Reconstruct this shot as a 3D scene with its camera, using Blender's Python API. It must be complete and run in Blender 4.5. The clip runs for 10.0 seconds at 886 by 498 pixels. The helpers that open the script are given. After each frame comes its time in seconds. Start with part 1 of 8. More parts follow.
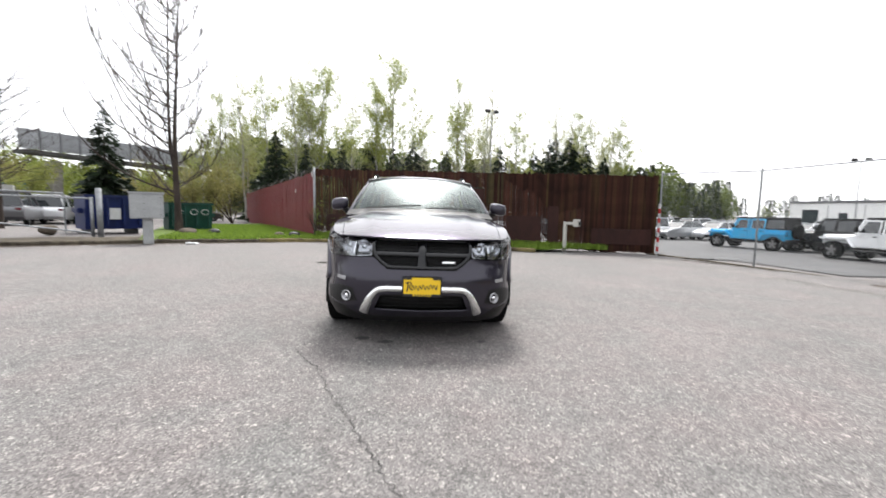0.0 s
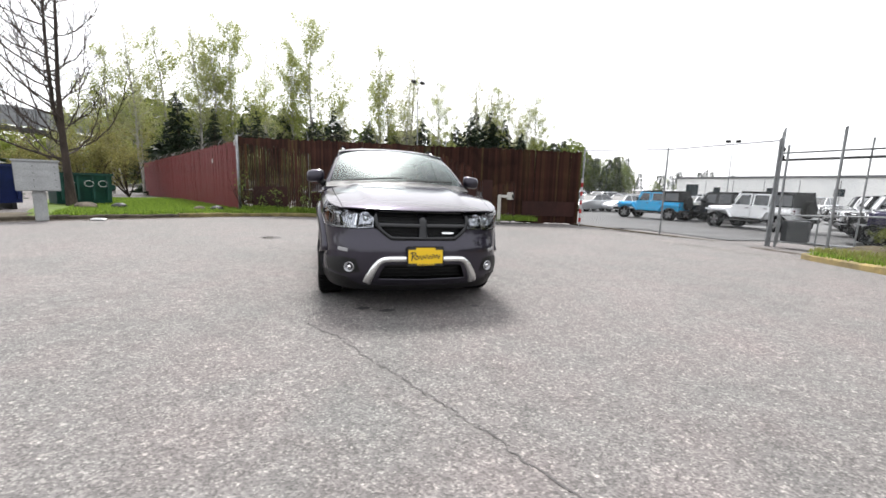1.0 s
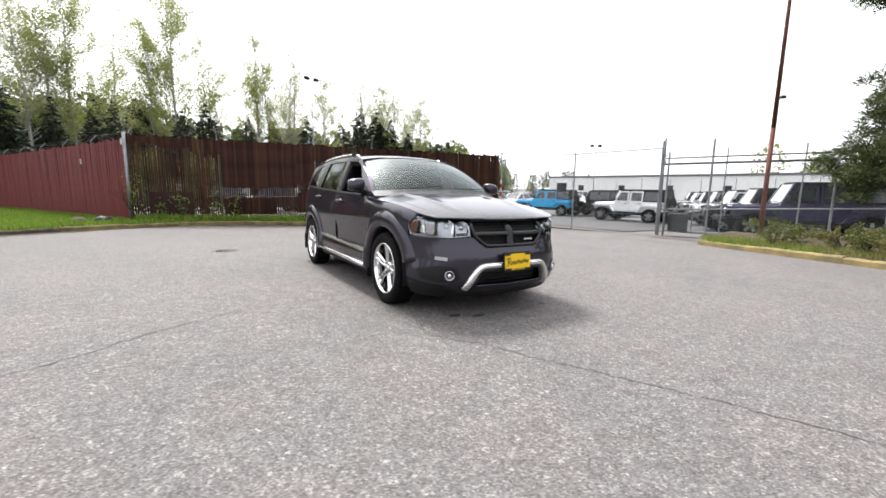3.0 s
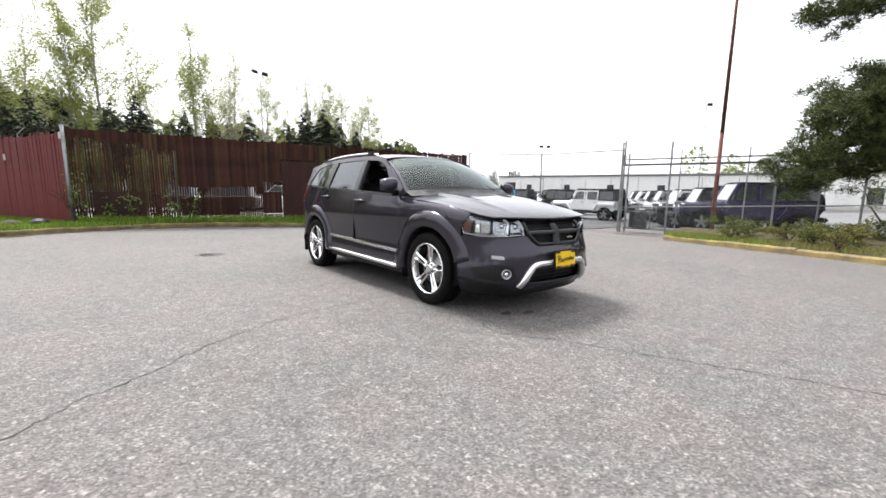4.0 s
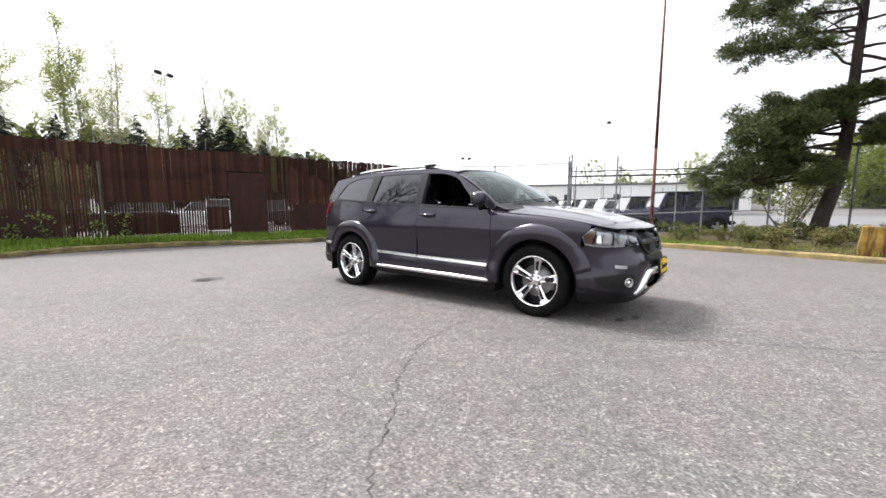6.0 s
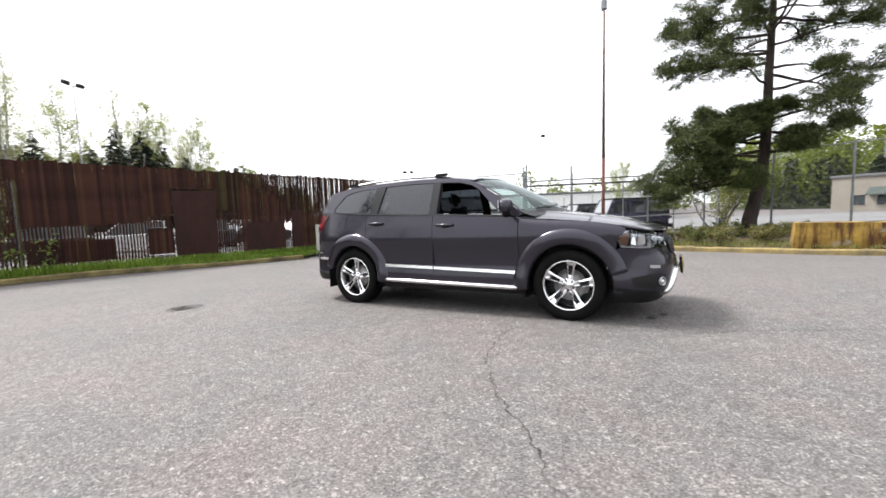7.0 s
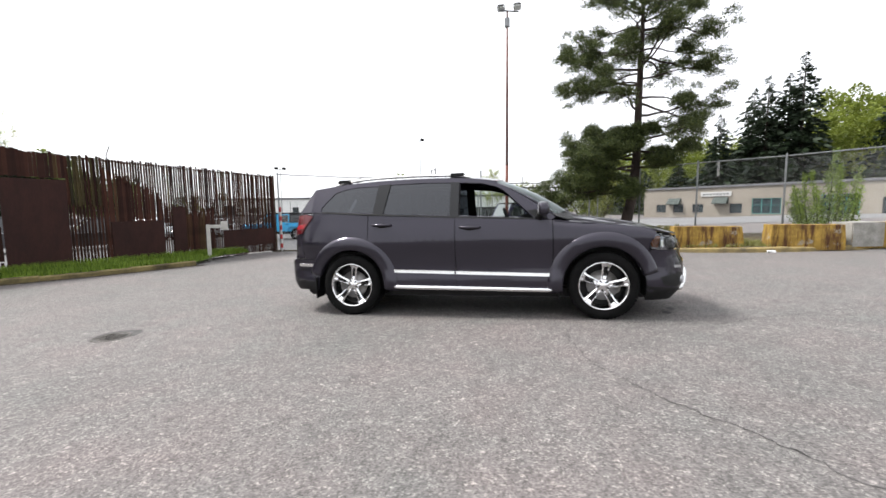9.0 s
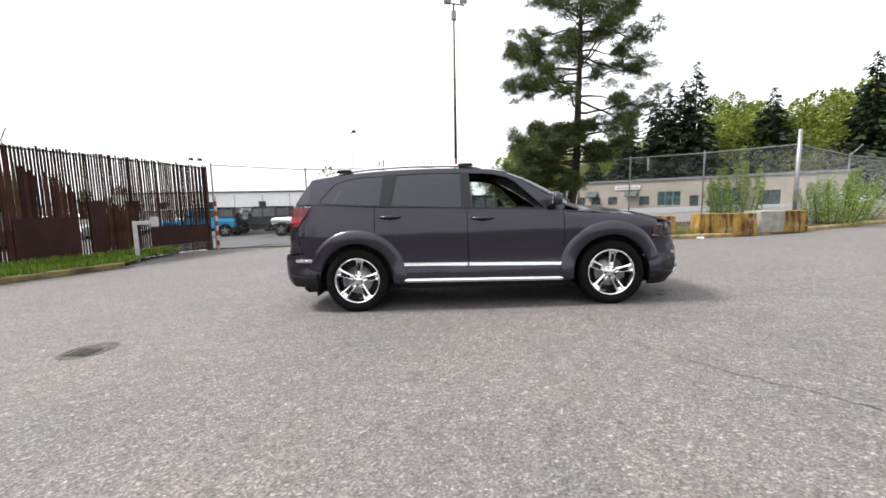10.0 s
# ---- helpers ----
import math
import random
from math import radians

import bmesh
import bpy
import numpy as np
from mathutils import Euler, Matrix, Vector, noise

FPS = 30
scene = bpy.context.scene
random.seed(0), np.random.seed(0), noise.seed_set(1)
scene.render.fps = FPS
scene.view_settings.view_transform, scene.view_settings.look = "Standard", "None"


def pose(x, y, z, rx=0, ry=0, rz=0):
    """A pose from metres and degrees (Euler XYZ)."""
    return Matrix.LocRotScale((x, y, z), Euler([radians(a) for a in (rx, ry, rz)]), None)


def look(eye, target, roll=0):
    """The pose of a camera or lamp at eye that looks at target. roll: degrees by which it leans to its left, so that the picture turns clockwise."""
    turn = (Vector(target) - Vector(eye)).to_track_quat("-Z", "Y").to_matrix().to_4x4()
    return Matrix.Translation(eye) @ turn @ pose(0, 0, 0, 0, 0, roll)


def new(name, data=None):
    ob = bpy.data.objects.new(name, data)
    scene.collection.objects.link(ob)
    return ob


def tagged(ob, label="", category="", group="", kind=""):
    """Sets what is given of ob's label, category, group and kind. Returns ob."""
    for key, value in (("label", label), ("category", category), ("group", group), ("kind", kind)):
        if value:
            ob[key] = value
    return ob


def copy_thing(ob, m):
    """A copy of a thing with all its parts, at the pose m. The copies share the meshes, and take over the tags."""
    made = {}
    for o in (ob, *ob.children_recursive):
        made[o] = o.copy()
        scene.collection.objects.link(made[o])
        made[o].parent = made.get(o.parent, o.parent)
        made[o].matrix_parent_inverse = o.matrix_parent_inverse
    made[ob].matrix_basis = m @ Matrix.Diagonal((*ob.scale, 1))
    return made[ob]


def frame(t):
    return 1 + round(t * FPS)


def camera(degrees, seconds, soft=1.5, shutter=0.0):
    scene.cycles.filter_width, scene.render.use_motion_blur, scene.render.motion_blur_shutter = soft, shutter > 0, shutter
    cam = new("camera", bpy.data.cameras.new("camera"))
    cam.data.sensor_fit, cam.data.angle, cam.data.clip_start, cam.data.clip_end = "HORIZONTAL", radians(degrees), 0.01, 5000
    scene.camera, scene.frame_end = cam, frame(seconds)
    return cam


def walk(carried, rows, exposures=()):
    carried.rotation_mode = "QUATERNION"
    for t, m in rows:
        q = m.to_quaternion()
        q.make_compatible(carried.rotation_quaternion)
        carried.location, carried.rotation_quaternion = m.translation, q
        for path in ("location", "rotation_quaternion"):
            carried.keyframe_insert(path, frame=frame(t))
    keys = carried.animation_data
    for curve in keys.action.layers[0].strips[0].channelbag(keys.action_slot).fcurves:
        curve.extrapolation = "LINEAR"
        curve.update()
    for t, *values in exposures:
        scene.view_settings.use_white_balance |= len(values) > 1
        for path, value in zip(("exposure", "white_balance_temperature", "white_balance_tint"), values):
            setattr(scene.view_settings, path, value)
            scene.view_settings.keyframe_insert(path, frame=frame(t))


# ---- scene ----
cam = camera(94.9, 10.0, soft=1.6, shutter=0.3)
# seconds, eye, then yaw, pitch and roll in degrees
PATH = [
    (0.0, -0.087, -4.284, 1.162, -4.58, -5.4, 1.11),
    (0.5, -0.42, -4.389, 1.151, -11.75, -8.99, 1.56),
    (1.0, -0.779, -4.353, 1.144, -15.71, -8.89, 1.39),
    (1.5, -1.18, -4.185, 1.173, -18.1, -8.44, 1.61),
    (2.0, -1.622, -4.1, 1.182, -25.34, -7.78, 2.08),
    (2.5, -2.064, -3.963, 1.182, -28.79, -9.34, 0.93),
    (3.0, -2.511, -3.778, 1.203, -31.69, -8.62, 0.68),
    (4.5, -3.656, -2.921, 1.196, -42.16, -9.11, -0.2),
    (5.0, -4.002, -2.589, 1.214, -44.77, -9.09, -1.47),
    (5.5, -4.331, -2.212, 1.229, -48.14, -8.37, -0.49),
    (7.0, -5.067, -0.965, 1.183, -59.79, -5.33, -1.86),
    (7.5, -5.192, -0.488, 1.19, -66.55, -6.53, -2.15),
    (8.0, -5.277, -0.068, 1.201, -70.03, -4.63, -1.97),
    (8.5, -5.413, 0.358, 1.241, -77.79, -5.74, -1.29),
    (9.0, -5.43, 0.821, 1.223, -78.35, -5.57, -0.76),
    (9.5, -5.475, 1.3, 1.208, -84.3, -5.1, -1.42),
    (10.0, -5.458, 1.776, 1.203, -88.4, -6.59, -1.09),
]
walk(cam, [(t, pose(x, y, z, 90 + pitch, 0, yaw) @ pose(0, 0, 0, 0, 0, roll)) for t, x, y, z, yaw, pitch, roll in PATH],
     exposures=[(0.0, 1.3), (5.5, 1.3), (7.3, 1.26), (8.0, 1.13), (10.0, 1.15)])

# ---- light: a bright, thinly overcast day, the veiled sun high behind the car ----
SUN_HEIGHT, SUN_ROUND = radians(54), radians(3)
world = bpy.data.worlds.new("overcast_sky")
scene.world = world
world.use_nodes = True
wn, wl = world.node_tree.nodes, world.node_tree.links
sky = wn.new("ShaderNodeTexSky")
sky.sky_type, sky.sun_disc, sky.sun_elevation, sky.sun_rotation = "NISHITA", False, SUN_HEIGHT, SUN_ROUND
sky.dust_density, sky.air_density = 4.0, 1.0
dim = wn.new("ShaderNodeVectorMath")
dim.operation = "SCALE"
dim.inputs["Scale"].default_value = 0.11
veil = wn.new("ShaderNodeMix")
veil.data_type = "RGBA"
veil.inputs[0].default_value = 0.82
veil.inputs[7].default_value = (0.97, 0.985, 1.02, 1)
wl.new(sky.outputs[0], dim.inputs[0])
wl.new(dim.outputs[0], veil.inputs[6])
# the cloud glows round the veiled sun
SUN_WAY = Vector((math.sin(SUN_ROUND) * math.cos(SUN_HEIGHT), math.cos(SUN_ROUND) * math.cos(SUN_HEIGHT), math.sin(SUN_HEIGHT)))
there = wn.new("ShaderNodeTexCoord")
dot = wn.new("ShaderNodeVectorMath")
dot.operation = "DOT_PRODUCT"
dot.inputs[1].default_value = SUN_WAY
wl.new(there.outputs["Generated"], dot.inputs[0])
near = wn.new("ShaderNodeMath")
near.operation, near.use_clamp = "MAXIMUM", False
near.inputs[1].default_value = 0.0
wl.new(dot.outputs["Value"], near.inputs[0])
halo = wn.new("ShaderNodeMath")
halo.operation = "POWER"
halo.inputs[1].default_value = 3.0
wl.new(near.outputs[0], halo.inputs[0])
glow = wn.new("ShaderNodeMix")
glow.data_type, glow.blend_type, glow.clamp_result = "RGBA", "ADD", False
glow.inputs[7].default_value = (0.44, 0.437, 0.432, 1)
wl.new(halo.outputs[0], glow.inputs[0])
# a thin overcast: a little brighter overhead than at the horizon
apart = wn.new("ShaderNodeSeparateXYZ")
wl.new(there.outputs["Generated"], apart.inputs[0])
rise = wn.new("ShaderNodeMath")
rise.operation, rise.use_clamp = "MULTIPLY_ADD", False
rise.inputs[1].default_value, rise.inputs[2].default_value = 0.06, 0.62
wl.new(apart.outputs[2], rise.inputs[0])
graded = wn.new("ShaderNodeVectorMath")
graded.operation = "SCALE"
wl.new(veil.outputs[2], graded.inputs[0])
wl.new(rise.outputs[0], graded.inputs["Scale"])
wl.new(graded.outputs[0], glow.inputs[6])
wl.new(glow.outputs[2], wn["Background"].inputs[0])
wn["Background"].inputs[1].default_value = 1.32
sun = new("sun", bpy.data.lights.new("sun", "SUN"))
sun.data.energy, sun.data.angle, sun.data.color = 2.8, radians(13), (1.0, 0.98, 0.95)
sun.matrix_world = look((math.sin(SUN_ROUND) * math.cos(SUN_HEIGHT) * 50, math.cos(SUN_ROUND) * math.cos(SUN_HEIGHT) * 50, math.sin(SUN_HEIGHT) * 50), (0, 0, 0))


# ---- materials ----
def mat(name, color, rough=0.6, metal=0.0, **more):
    m = bpy.data.materials.new(name)
    m.use_nodes = True
    b = m.node_tree.nodes["Principled BSDF"]
    b.inputs["Base Color"].default_value = (*color, 1)
    b.inputs["Roughness"].default_value = rough
    b.inputs["Metallic"].default_value = metal
    for key, value in more.items():
        b.inputs[key.replace("_", " ")].default_value = value
    return m


def node(m, kind, **values):
    n = m.node_tree.nodes.new("ShaderNode" + kind)
    for key, value in values.items():
        n.inputs[key.replace("_", " ")].default_value = value
    return n


def wire(m, a, b):
    m.node_tree.links.new(a, b)


def ramp(m, source, stops):
    r = m.node_tree.nodes.new("ShaderNodeValToRGB")
    e = r.color_ramp.elements
    while len(e) < len(stops):
        e.new(0.5)
    for el, (at, col) in zip(e, stops):
        el.position, el.color = at, (*col, 1)
    wire(m, source, r.inputs[0])
    return r.outputs[0]


def coords(m, space="Object", scale=(1, 1, 1)):
    c = m.node_tree.nodes.new("ShaderNodeTexCoord")
    mp = m.node_tree.nodes.new("ShaderNodeMapping")
    mp.inputs["Scale"].default_value = scale
    wire(m, c.outputs[space], mp.inputs[0])
    return mp.outputs[0]


def blend(m, kind, fac, a, b):
    x = m.node_tree.nodes.new("ShaderNodeMix")
    x.data_type, x.blend_type = "RGBA", kind
    for sock, v in ((0, fac), (6, a), (7, b)):
        if isinstance(v, (int, float)):
            x.inputs[sock].default_value = v
        elif isinstance(v, tuple):
            x.inputs[sock].default_value = (*v, 1)
        else:
            wire(m, v, x.inputs[sock])
    return x.outputs[2]


def noise_of(m, vec, scale, detail=4.0, rough=0.6):
    n = node(m, "TexNoise", Scale=scale, Detail=detail, Roughness=rough)
    wire(m, vec, n.inputs["Vector"])
    return n.outputs["Fac"]


def bump(m, height, strength=0.3, distance=0.01):
    b = node(m, "Bump", Strength=strength, Distance=distance)
    wire(m, height, b.inputs["Height"])
    wire(m, b.outputs[0], m.node_tree.nodes["Principled BSDF"].inputs["Normal"])


def base(m, color_socket):
    wire(m, color_socket, m.node_tree.nodes["Principled BSDF"].inputs["Base Color"])


def speckled(name, dark, light, scale=6.0, fine=60.0, rough=0.8, metal=0.0, bumps=0.2, space="Object", stretch=(1, 1, 1), vary=0.0):
    """A worn surface: broad stains between two colours, a fine grain and relief."""
    m = mat(name, light, rough, metal, Specular_IOR_Level=0.3)
    v = coords(m, space, stretch)
    broad = ramp(m, noise_of(m, v, scale), [(0.3, dark), (0.7, light)])
    grain = noise_of(m, v, fine, 2.0)
    col = blend(m, "MULTIPLY", 0.5, broad, ramp(m, grain, [(0.3, (0.55, 0.55, 0.55)), (0.7, (1.2, 1.2, 1.2))]))
    if vary:
        info = m.node_tree.nodes.new("ShaderNodeObjectInfo")
        col = blend(m, "MULTIPLY", vary, col, ramp(m, info.outputs["Random"], [(0.0, (0.35, 0.35, 0.35)), (1.0, (1.5, 1.5, 1.5))]))
    base(m, col)
    bump(m, grain, bumps, 0.004)
    return m


def leafy(name, dark, light, glow_through=0.4):
    """Leaves, each of its own shade, that pass on some of the light from behind."""
    m = mat(name, light, 0.6, Specular_IOR_Level=0.2)
    g = m.node_tree.nodes.new("ShaderNodeNewGeometry")
    shade = ramp(m, g.outputs["Random Per Island"], [(0.0, dark), (1.0, light)])
    base(m, shade)
    if glow_through:
        back = node(m, "BsdfTranslucent")
        wire(m, shade, back.inputs[0])
        mix = m.node_tree.nodes.new("ShaderNodeMixShader")
        mix.inputs[0].default_value = glow_through
        wire(m, m.node_tree.nodes["Principled BSDF"].outputs[0], mix.inputs[1])
        wire(m, back.outputs[0], mix.inputs[2])
        wire(m, mix.outputs[0], m.node_tree.nodes["Material Output"].inputs[0])
    return m


def asphalt_material():
    m = mat("asphalt", (0.1, 0.1, 0.1), 0.85, Specular_IOR_Level=0.25)
    v = coords(m, "Object")
    vor = node(m, "TexVoronoi", Scale=120.0)
    wire(m, v, vor.inputs["Vector"])
    stone = m.node_tree.nodes.new("ShaderNodeSeparateColor")
    wire(m, vor.outputs["Color"], stone.inputs[0])
    # worn chips of many greys in a dark binder
    grains = ramp(m, stone.outputs[0], [(0.0, (0.05928, 0.05553, 0.05613)), (0.35, (0.09005, 0.08518, 0.08615)), (0.7, (0.1208, 0.114, 0.1156)), (0.92, (0.1515, 0.144, 0.1434)), (1.0, (0.2251, 0.2168, 0.2124))])
    vor2 = node(m, "TexVoronoi", Scale=48.0)
    wire(m, v, vor2.inputs["Vector"])
    stone2 = m.node_tree.nodes.new("ShaderNodeSeparateColor")
    wire(m, vor2.outputs["Color"], stone2.inputs[0])
    col = blend(m, "MULTIPLY", 0.75, grains, ramp(m, stone2.outputs[1], [(0.0, (0.82, 0.82, 0.82)), (0.5, (1.0, 1.0, 1.0)), (0.9, (1.07, 1.07, 1.07)), (0.95, (1.45, 1.44, 1.42)), (1.0, (1.8, 1.77, 1.73))]))
    patch_ = ramp(m, noise_of(m, v, 0.55, 6.0, 0.65), [(0.3, (0.88, 0.905, 0.88)), (0.7, (1.12, 1.06, 1.04))])
    mott = ramp(m, noise_of(m, v, 9.0, 5.0, 0.75), [(0.3, (0.8, 0.8, 0.8)), (0.7, (1.16, 1.16, 1.16))])
    # rusty dust drifts over the green-grey binder
    dust = ramp(m, noise_of(m, v, 1.7, 5.0, 0.6), [(0.38, (0.985, 1.0, 0.985)), (0.66, (1.035, 0.99, 0.98))])
    col = blend(m, "MULTIPLY", 1.0, blend(m, "MULTIPLY", 1.0, col, patch_), blend(m, "MULTIPLY", 1.0, mott, dust))
    base(m, col)
    bump(m, vor.outputs["Distance"], 0.35, 0.004)
    return m


ASPHALT = asphalt_material()


def paint_material(name, color, flake=0.4, rough=0.32):
    m = mat(name, color, rough, flake, Coat_Weight=0.8, Coat_Roughness=0.045, Coat_IOR=1.45, Specular_IOR_Level=0.12, Specular_Tint=(0.3, 0.28, 0.33, 1))
    v = coords(m, "Object")
    f = noise_of(m, v, 900.0, 1.0)
    base(m, blend(m, "MULTIPLY", 0.35, color, ramp(m, f, [(0.3, (0.6, 0.6, 0.6)), (0.7, (1.4, 1.4, 1.4))])))
    return m


PAINT = paint_material("granite_grey_paint", (0.0295, 0.0265, 0.037), 0.6, 0.3)
LAMP_HOUSING = mat("smoked_lamp_housing", (0.34, 0.34, 0.36), 0.16, 0.95)
BLACK_PLASTIC = speckled("black_plastic", (0.00402, 0.00402, 0.004355), (0.00871, 0.00871, 0.009045), 10.0, 200.0, 0.5)
BLACK_PLASTIC.node_tree.nodes["Principled BSDF"].inputs["Specular IOR Level"].default_value = 0.25
GLOSS_BLACK = mat("gloss_black", (0.006, 0.006, 0.007), 0.2, 0.0, Specular_IOR_Level=0.35)
SATIN_SILVER = mat("satin_silver", (0.72, 0.72, 0.71), 0.24, 0.9)
CHROME = mat("bright_chrome", (0.78, 0.78, 0.79), 0.08, 1.0)
RUBBER = speckled("tyre_rubber", (0.00268, 0.00268, 0.00268), (0.00603, 0.00603, 0.00603), 12.0, 120.0, 0.85)
RUBBER.node_tree.nodes["Principled BSDF"].inputs["Specular IOR Level"].default_value = 0.12
CABIN_DARK = speckled("dark_cabin_trim", (0.00804, 0.00804, 0.00871), (0.01608, 0.01541, 0.01541), 8.0, 120.0, 0.8)
SEAT_CLOTH = speckled("charcoal_seat", (0.01474, 0.01474, 0.01541), (0.03015, 0.02948, 0.02948), 8.0, 200.0, 0.85)
DISC_STEEL = mat("brake_steel", (0.2, 0.195, 0.19), 0.4, 0.9)
AMBER = mat("amber_lens", (0.1, 0.0275, 0.007), 0.15, 0.0, Coat_Weight=0.8)
RED_LENS = mat("red_lens", (0.075, 0.002, 0.006), 0.25, 0.0, Coat_Weight=0.25)
RED_BAND = mat("bright_red_band", (0.22, 0.006, 0.014), 0.25, 0.0, Coat_Weight=0.25)
LAMP_WHITE = mat("lamp_reflector", (0.78, 0.78, 0.8), 0.1, 0.95)
PLATE_YELLOW = mat("yellow_card", (0.66, 0.42, 0.0), 0.45)
PLATE_INK = mat("black_ink", (0.01, 0.008, 0.008), 0.5)
MARKER_LENS = mat("marker_lens", (0.3, 0.3, 0.31), 0.15, 0.3, Coat_Weight=0.5)


def glass_material(name, tint, ior=1.7, rough=0.0, sheen=(1.0, 1.0, 1.0)):
    """A thin pane: tinted light passes straight on, the rest is mirrored."""
    m = bpy.data.materials.new(name)
    m.use_nodes = True
    nt = m.node_tree
    nt.nodes.remove(nt.nodes["Principled BSDF"])
    out = nt.nodes["Material Output"]
    tr = nt.nodes.new("ShaderNodeBsdfTransparent")
    tr.inputs[0].default_value = (*tint, 1)
    gl = nt.nodes.new("ShaderNodeBsdfGlossy")
    gl.inputs["Color"].default_value = (*sheen, 1)
    gl.inputs["Roughness"].default_value = 0.015 + rough
    fr = nt.nodes.new("ShaderNodeFresnel")
    fr.inputs[0].default_value = ior
    mx = nt.nodes.new("ShaderNodeMixShader")
    nt.links.new(fr.outputs[0], mx.inputs[0])
    nt.links.new(tr.outputs[0], mx.inputs[1])
    nt.links.new(gl.outputs[0], mx.inputs[2])
    nt.links.new(mx.outputs[0], out.inputs[0])
    return m


CLEAR_GLASS = glass_material("clear_pane", (0.72, 0.78, 0.76))
SCREEN_GLASS = glass_material("windscreen_pane", (0.56, 0.68, 0.66), ior=1.42, rough=0.38, sheen=(0.58, 0.64, 0.64))
TINTED_GLASS = glass_material("tinted_pane", (0.04, 0.047, 0.055), ior=1.66, sheen=(0.88, 0.9, 0.96))
LENS_GLASS = glass_material("lamp_cover", (0.92, 0.94, 0.95), ior=1.36)


# ---- builders ----
def part(name, bm, material, parent=None, label="", smooth=False, at=None):
    """Links a bmesh as one mesh object, under its thing or part."""
    me = bpy.data.meshes.new(name)
    bm.to_mesh(me)
    bm.free()
    if smooth:
        me.shade_smooth()
    if material:
        me.materials.append(material)
    ob = new(name, me)
    if at is not None:
        ob.matrix_basis = at
    if parent:
        ob.parent = parent
    if label:
        ob["label"] = label
    return ob


def thing(name, m, label, category, group="", kind=""):
    e = new(name)
    e.empty_display_size = 0.1
    e.matrix_basis = m
    return tagged(e, label, category, group, kind)


def B():
    return bmesh.new()


def box(bm, x0, x1, y0, y1, z0, z1, m=None, bevel=0.0):
    vs = [bm.verts.new((x, y, z)) for x in (x0, x1) for y in (y0, y1) for z in (z0, z1)]
    fs = [bm.faces.new([vs[i] for i in q]) for q in ((0, 1, 3, 2), (4, 6, 7, 5), (0, 4, 5, 1), (2, 3, 7, 6), (0, 2, 6, 4), (1, 5, 7, 3))]
    if bevel:
        es = list({e for f in fs for e in f.edges})
        r = bmesh.ops.bevel(bm, geom=es, offset=bevel, segments=2, affect="EDGES")
        vs = list({v for f in r["faces"] for v in f.verts} | {v for v in vs if v.is_valid})
    if m is not None:
        for v in vs:
            v.co = m @ v.co
    return bm


def tube(bm, points, radii, n=8, cap=True):
    """A round bar through points; radii is one number or one each."""
    pts = [Vector(p) for p in points]
    if isinstance(radii, (int, float)):
        radii = [radii] * len(pts)
    rings = []
    side = None
    for i, p in enumerate(pts):
        d = (pts[min(i + 1, len(pts) - 1)] - pts[max(i - 1, 0)]).normalized()
        if side is None:
            side = d.orthogonal().normalized()
        side = (side - d * side.dot(d)).normalized()
        up = d.cross(side)
        rings.append([bm.verts.new(p + radii[i] * (math.cos(a) * side + math.sin(a) * up)) for a in (2 * math.pi * k / n for k in range(n))])
    for a, b in zip(rings, rings[1:]):
        for k in range(n):
            bm.faces.new((a[k], a[(k + 1) % n], b[(k + 1) % n], b[k]))
    if cap and n > 2:
        bm.faces.new(rings[0][::-1])
        bm.faces.new(rings[-1])
    return bm


def lathe(bm, profile, n=32, m=None, close=False):
    """Turns (radius, x) pairs about the x axis."""
    rings = []
    for r, x in profile:
        rings.append([bm.verts.new((x, r * math.cos(2 * math.pi * k / n), r * math.sin(2 * math.pi * k / n))) for k in range(n)])
    pairs = list(zip(rings, rings[1:])) + ([(rings[-1], rings[0])] if close else [])
    for a, b in pairs:
        for k in range(n):
            bm.faces.new((a[k], a[(k + 1) % n], b[(k + 1) % n], b[k]))
    if m is not None:
        for ring in rings:
            for v in ring:
                v.co = m @ v.co
    return bm


def prism(bm, outline, z0, z1):
    """An upright block over a plan outline."""
    a = [bm.verts.new((x, y, z0)) for x, y in outline]
    b = [bm.verts.new((x, y, z1)) for x, y in outline]
    bm.faces.new(a[::-1])
    bm.faces.new(b)
    k = len(a)
    for i in range(k):
        bm.faces.new((a[i], a[(i + 1) % k], b[(i + 1) % k], b[i]))
    return bm


def spline(points, n=8):
    """A smooth line through points."""
    p = [Vector(q) for q in points]
    p = [2 * p[0] - p[1]] + p + [2 * p[-1] - p[-2]]
    out = []
    for i in range(1, len(p) - 2):
        for k in range(n):
            t = k / n
            out.append(0.5 * (2 * p[i] + (p[i + 1] - p[i - 1]) * t + (2 * p[i - 1] - 5 * p[i] + 4 * p[i + 1] - p[i + 2]) * t * t + (3 * p[i] - p[i - 1] - 3 * p[i + 1] + p[i + 2]) * t**3))
    return out + [p[-2]]


def ease(a, b, v):
    t = min(1.0, max(0.0, (v - a) / (b - a)))
    return t * t * (3 - 2 * t)


# ---- ground ----
def lie(x, y):
    """Height of the paved ground: it falls away gently beyond the car and to the gate."""
    q = 0.01937 * x + 0.02104 * y
    z = -0.7 * math.tanh(q / 0.7)
    return z - 0.13 * ease(8.6, 11.5, x) * ease(0.5, 4.0, y)


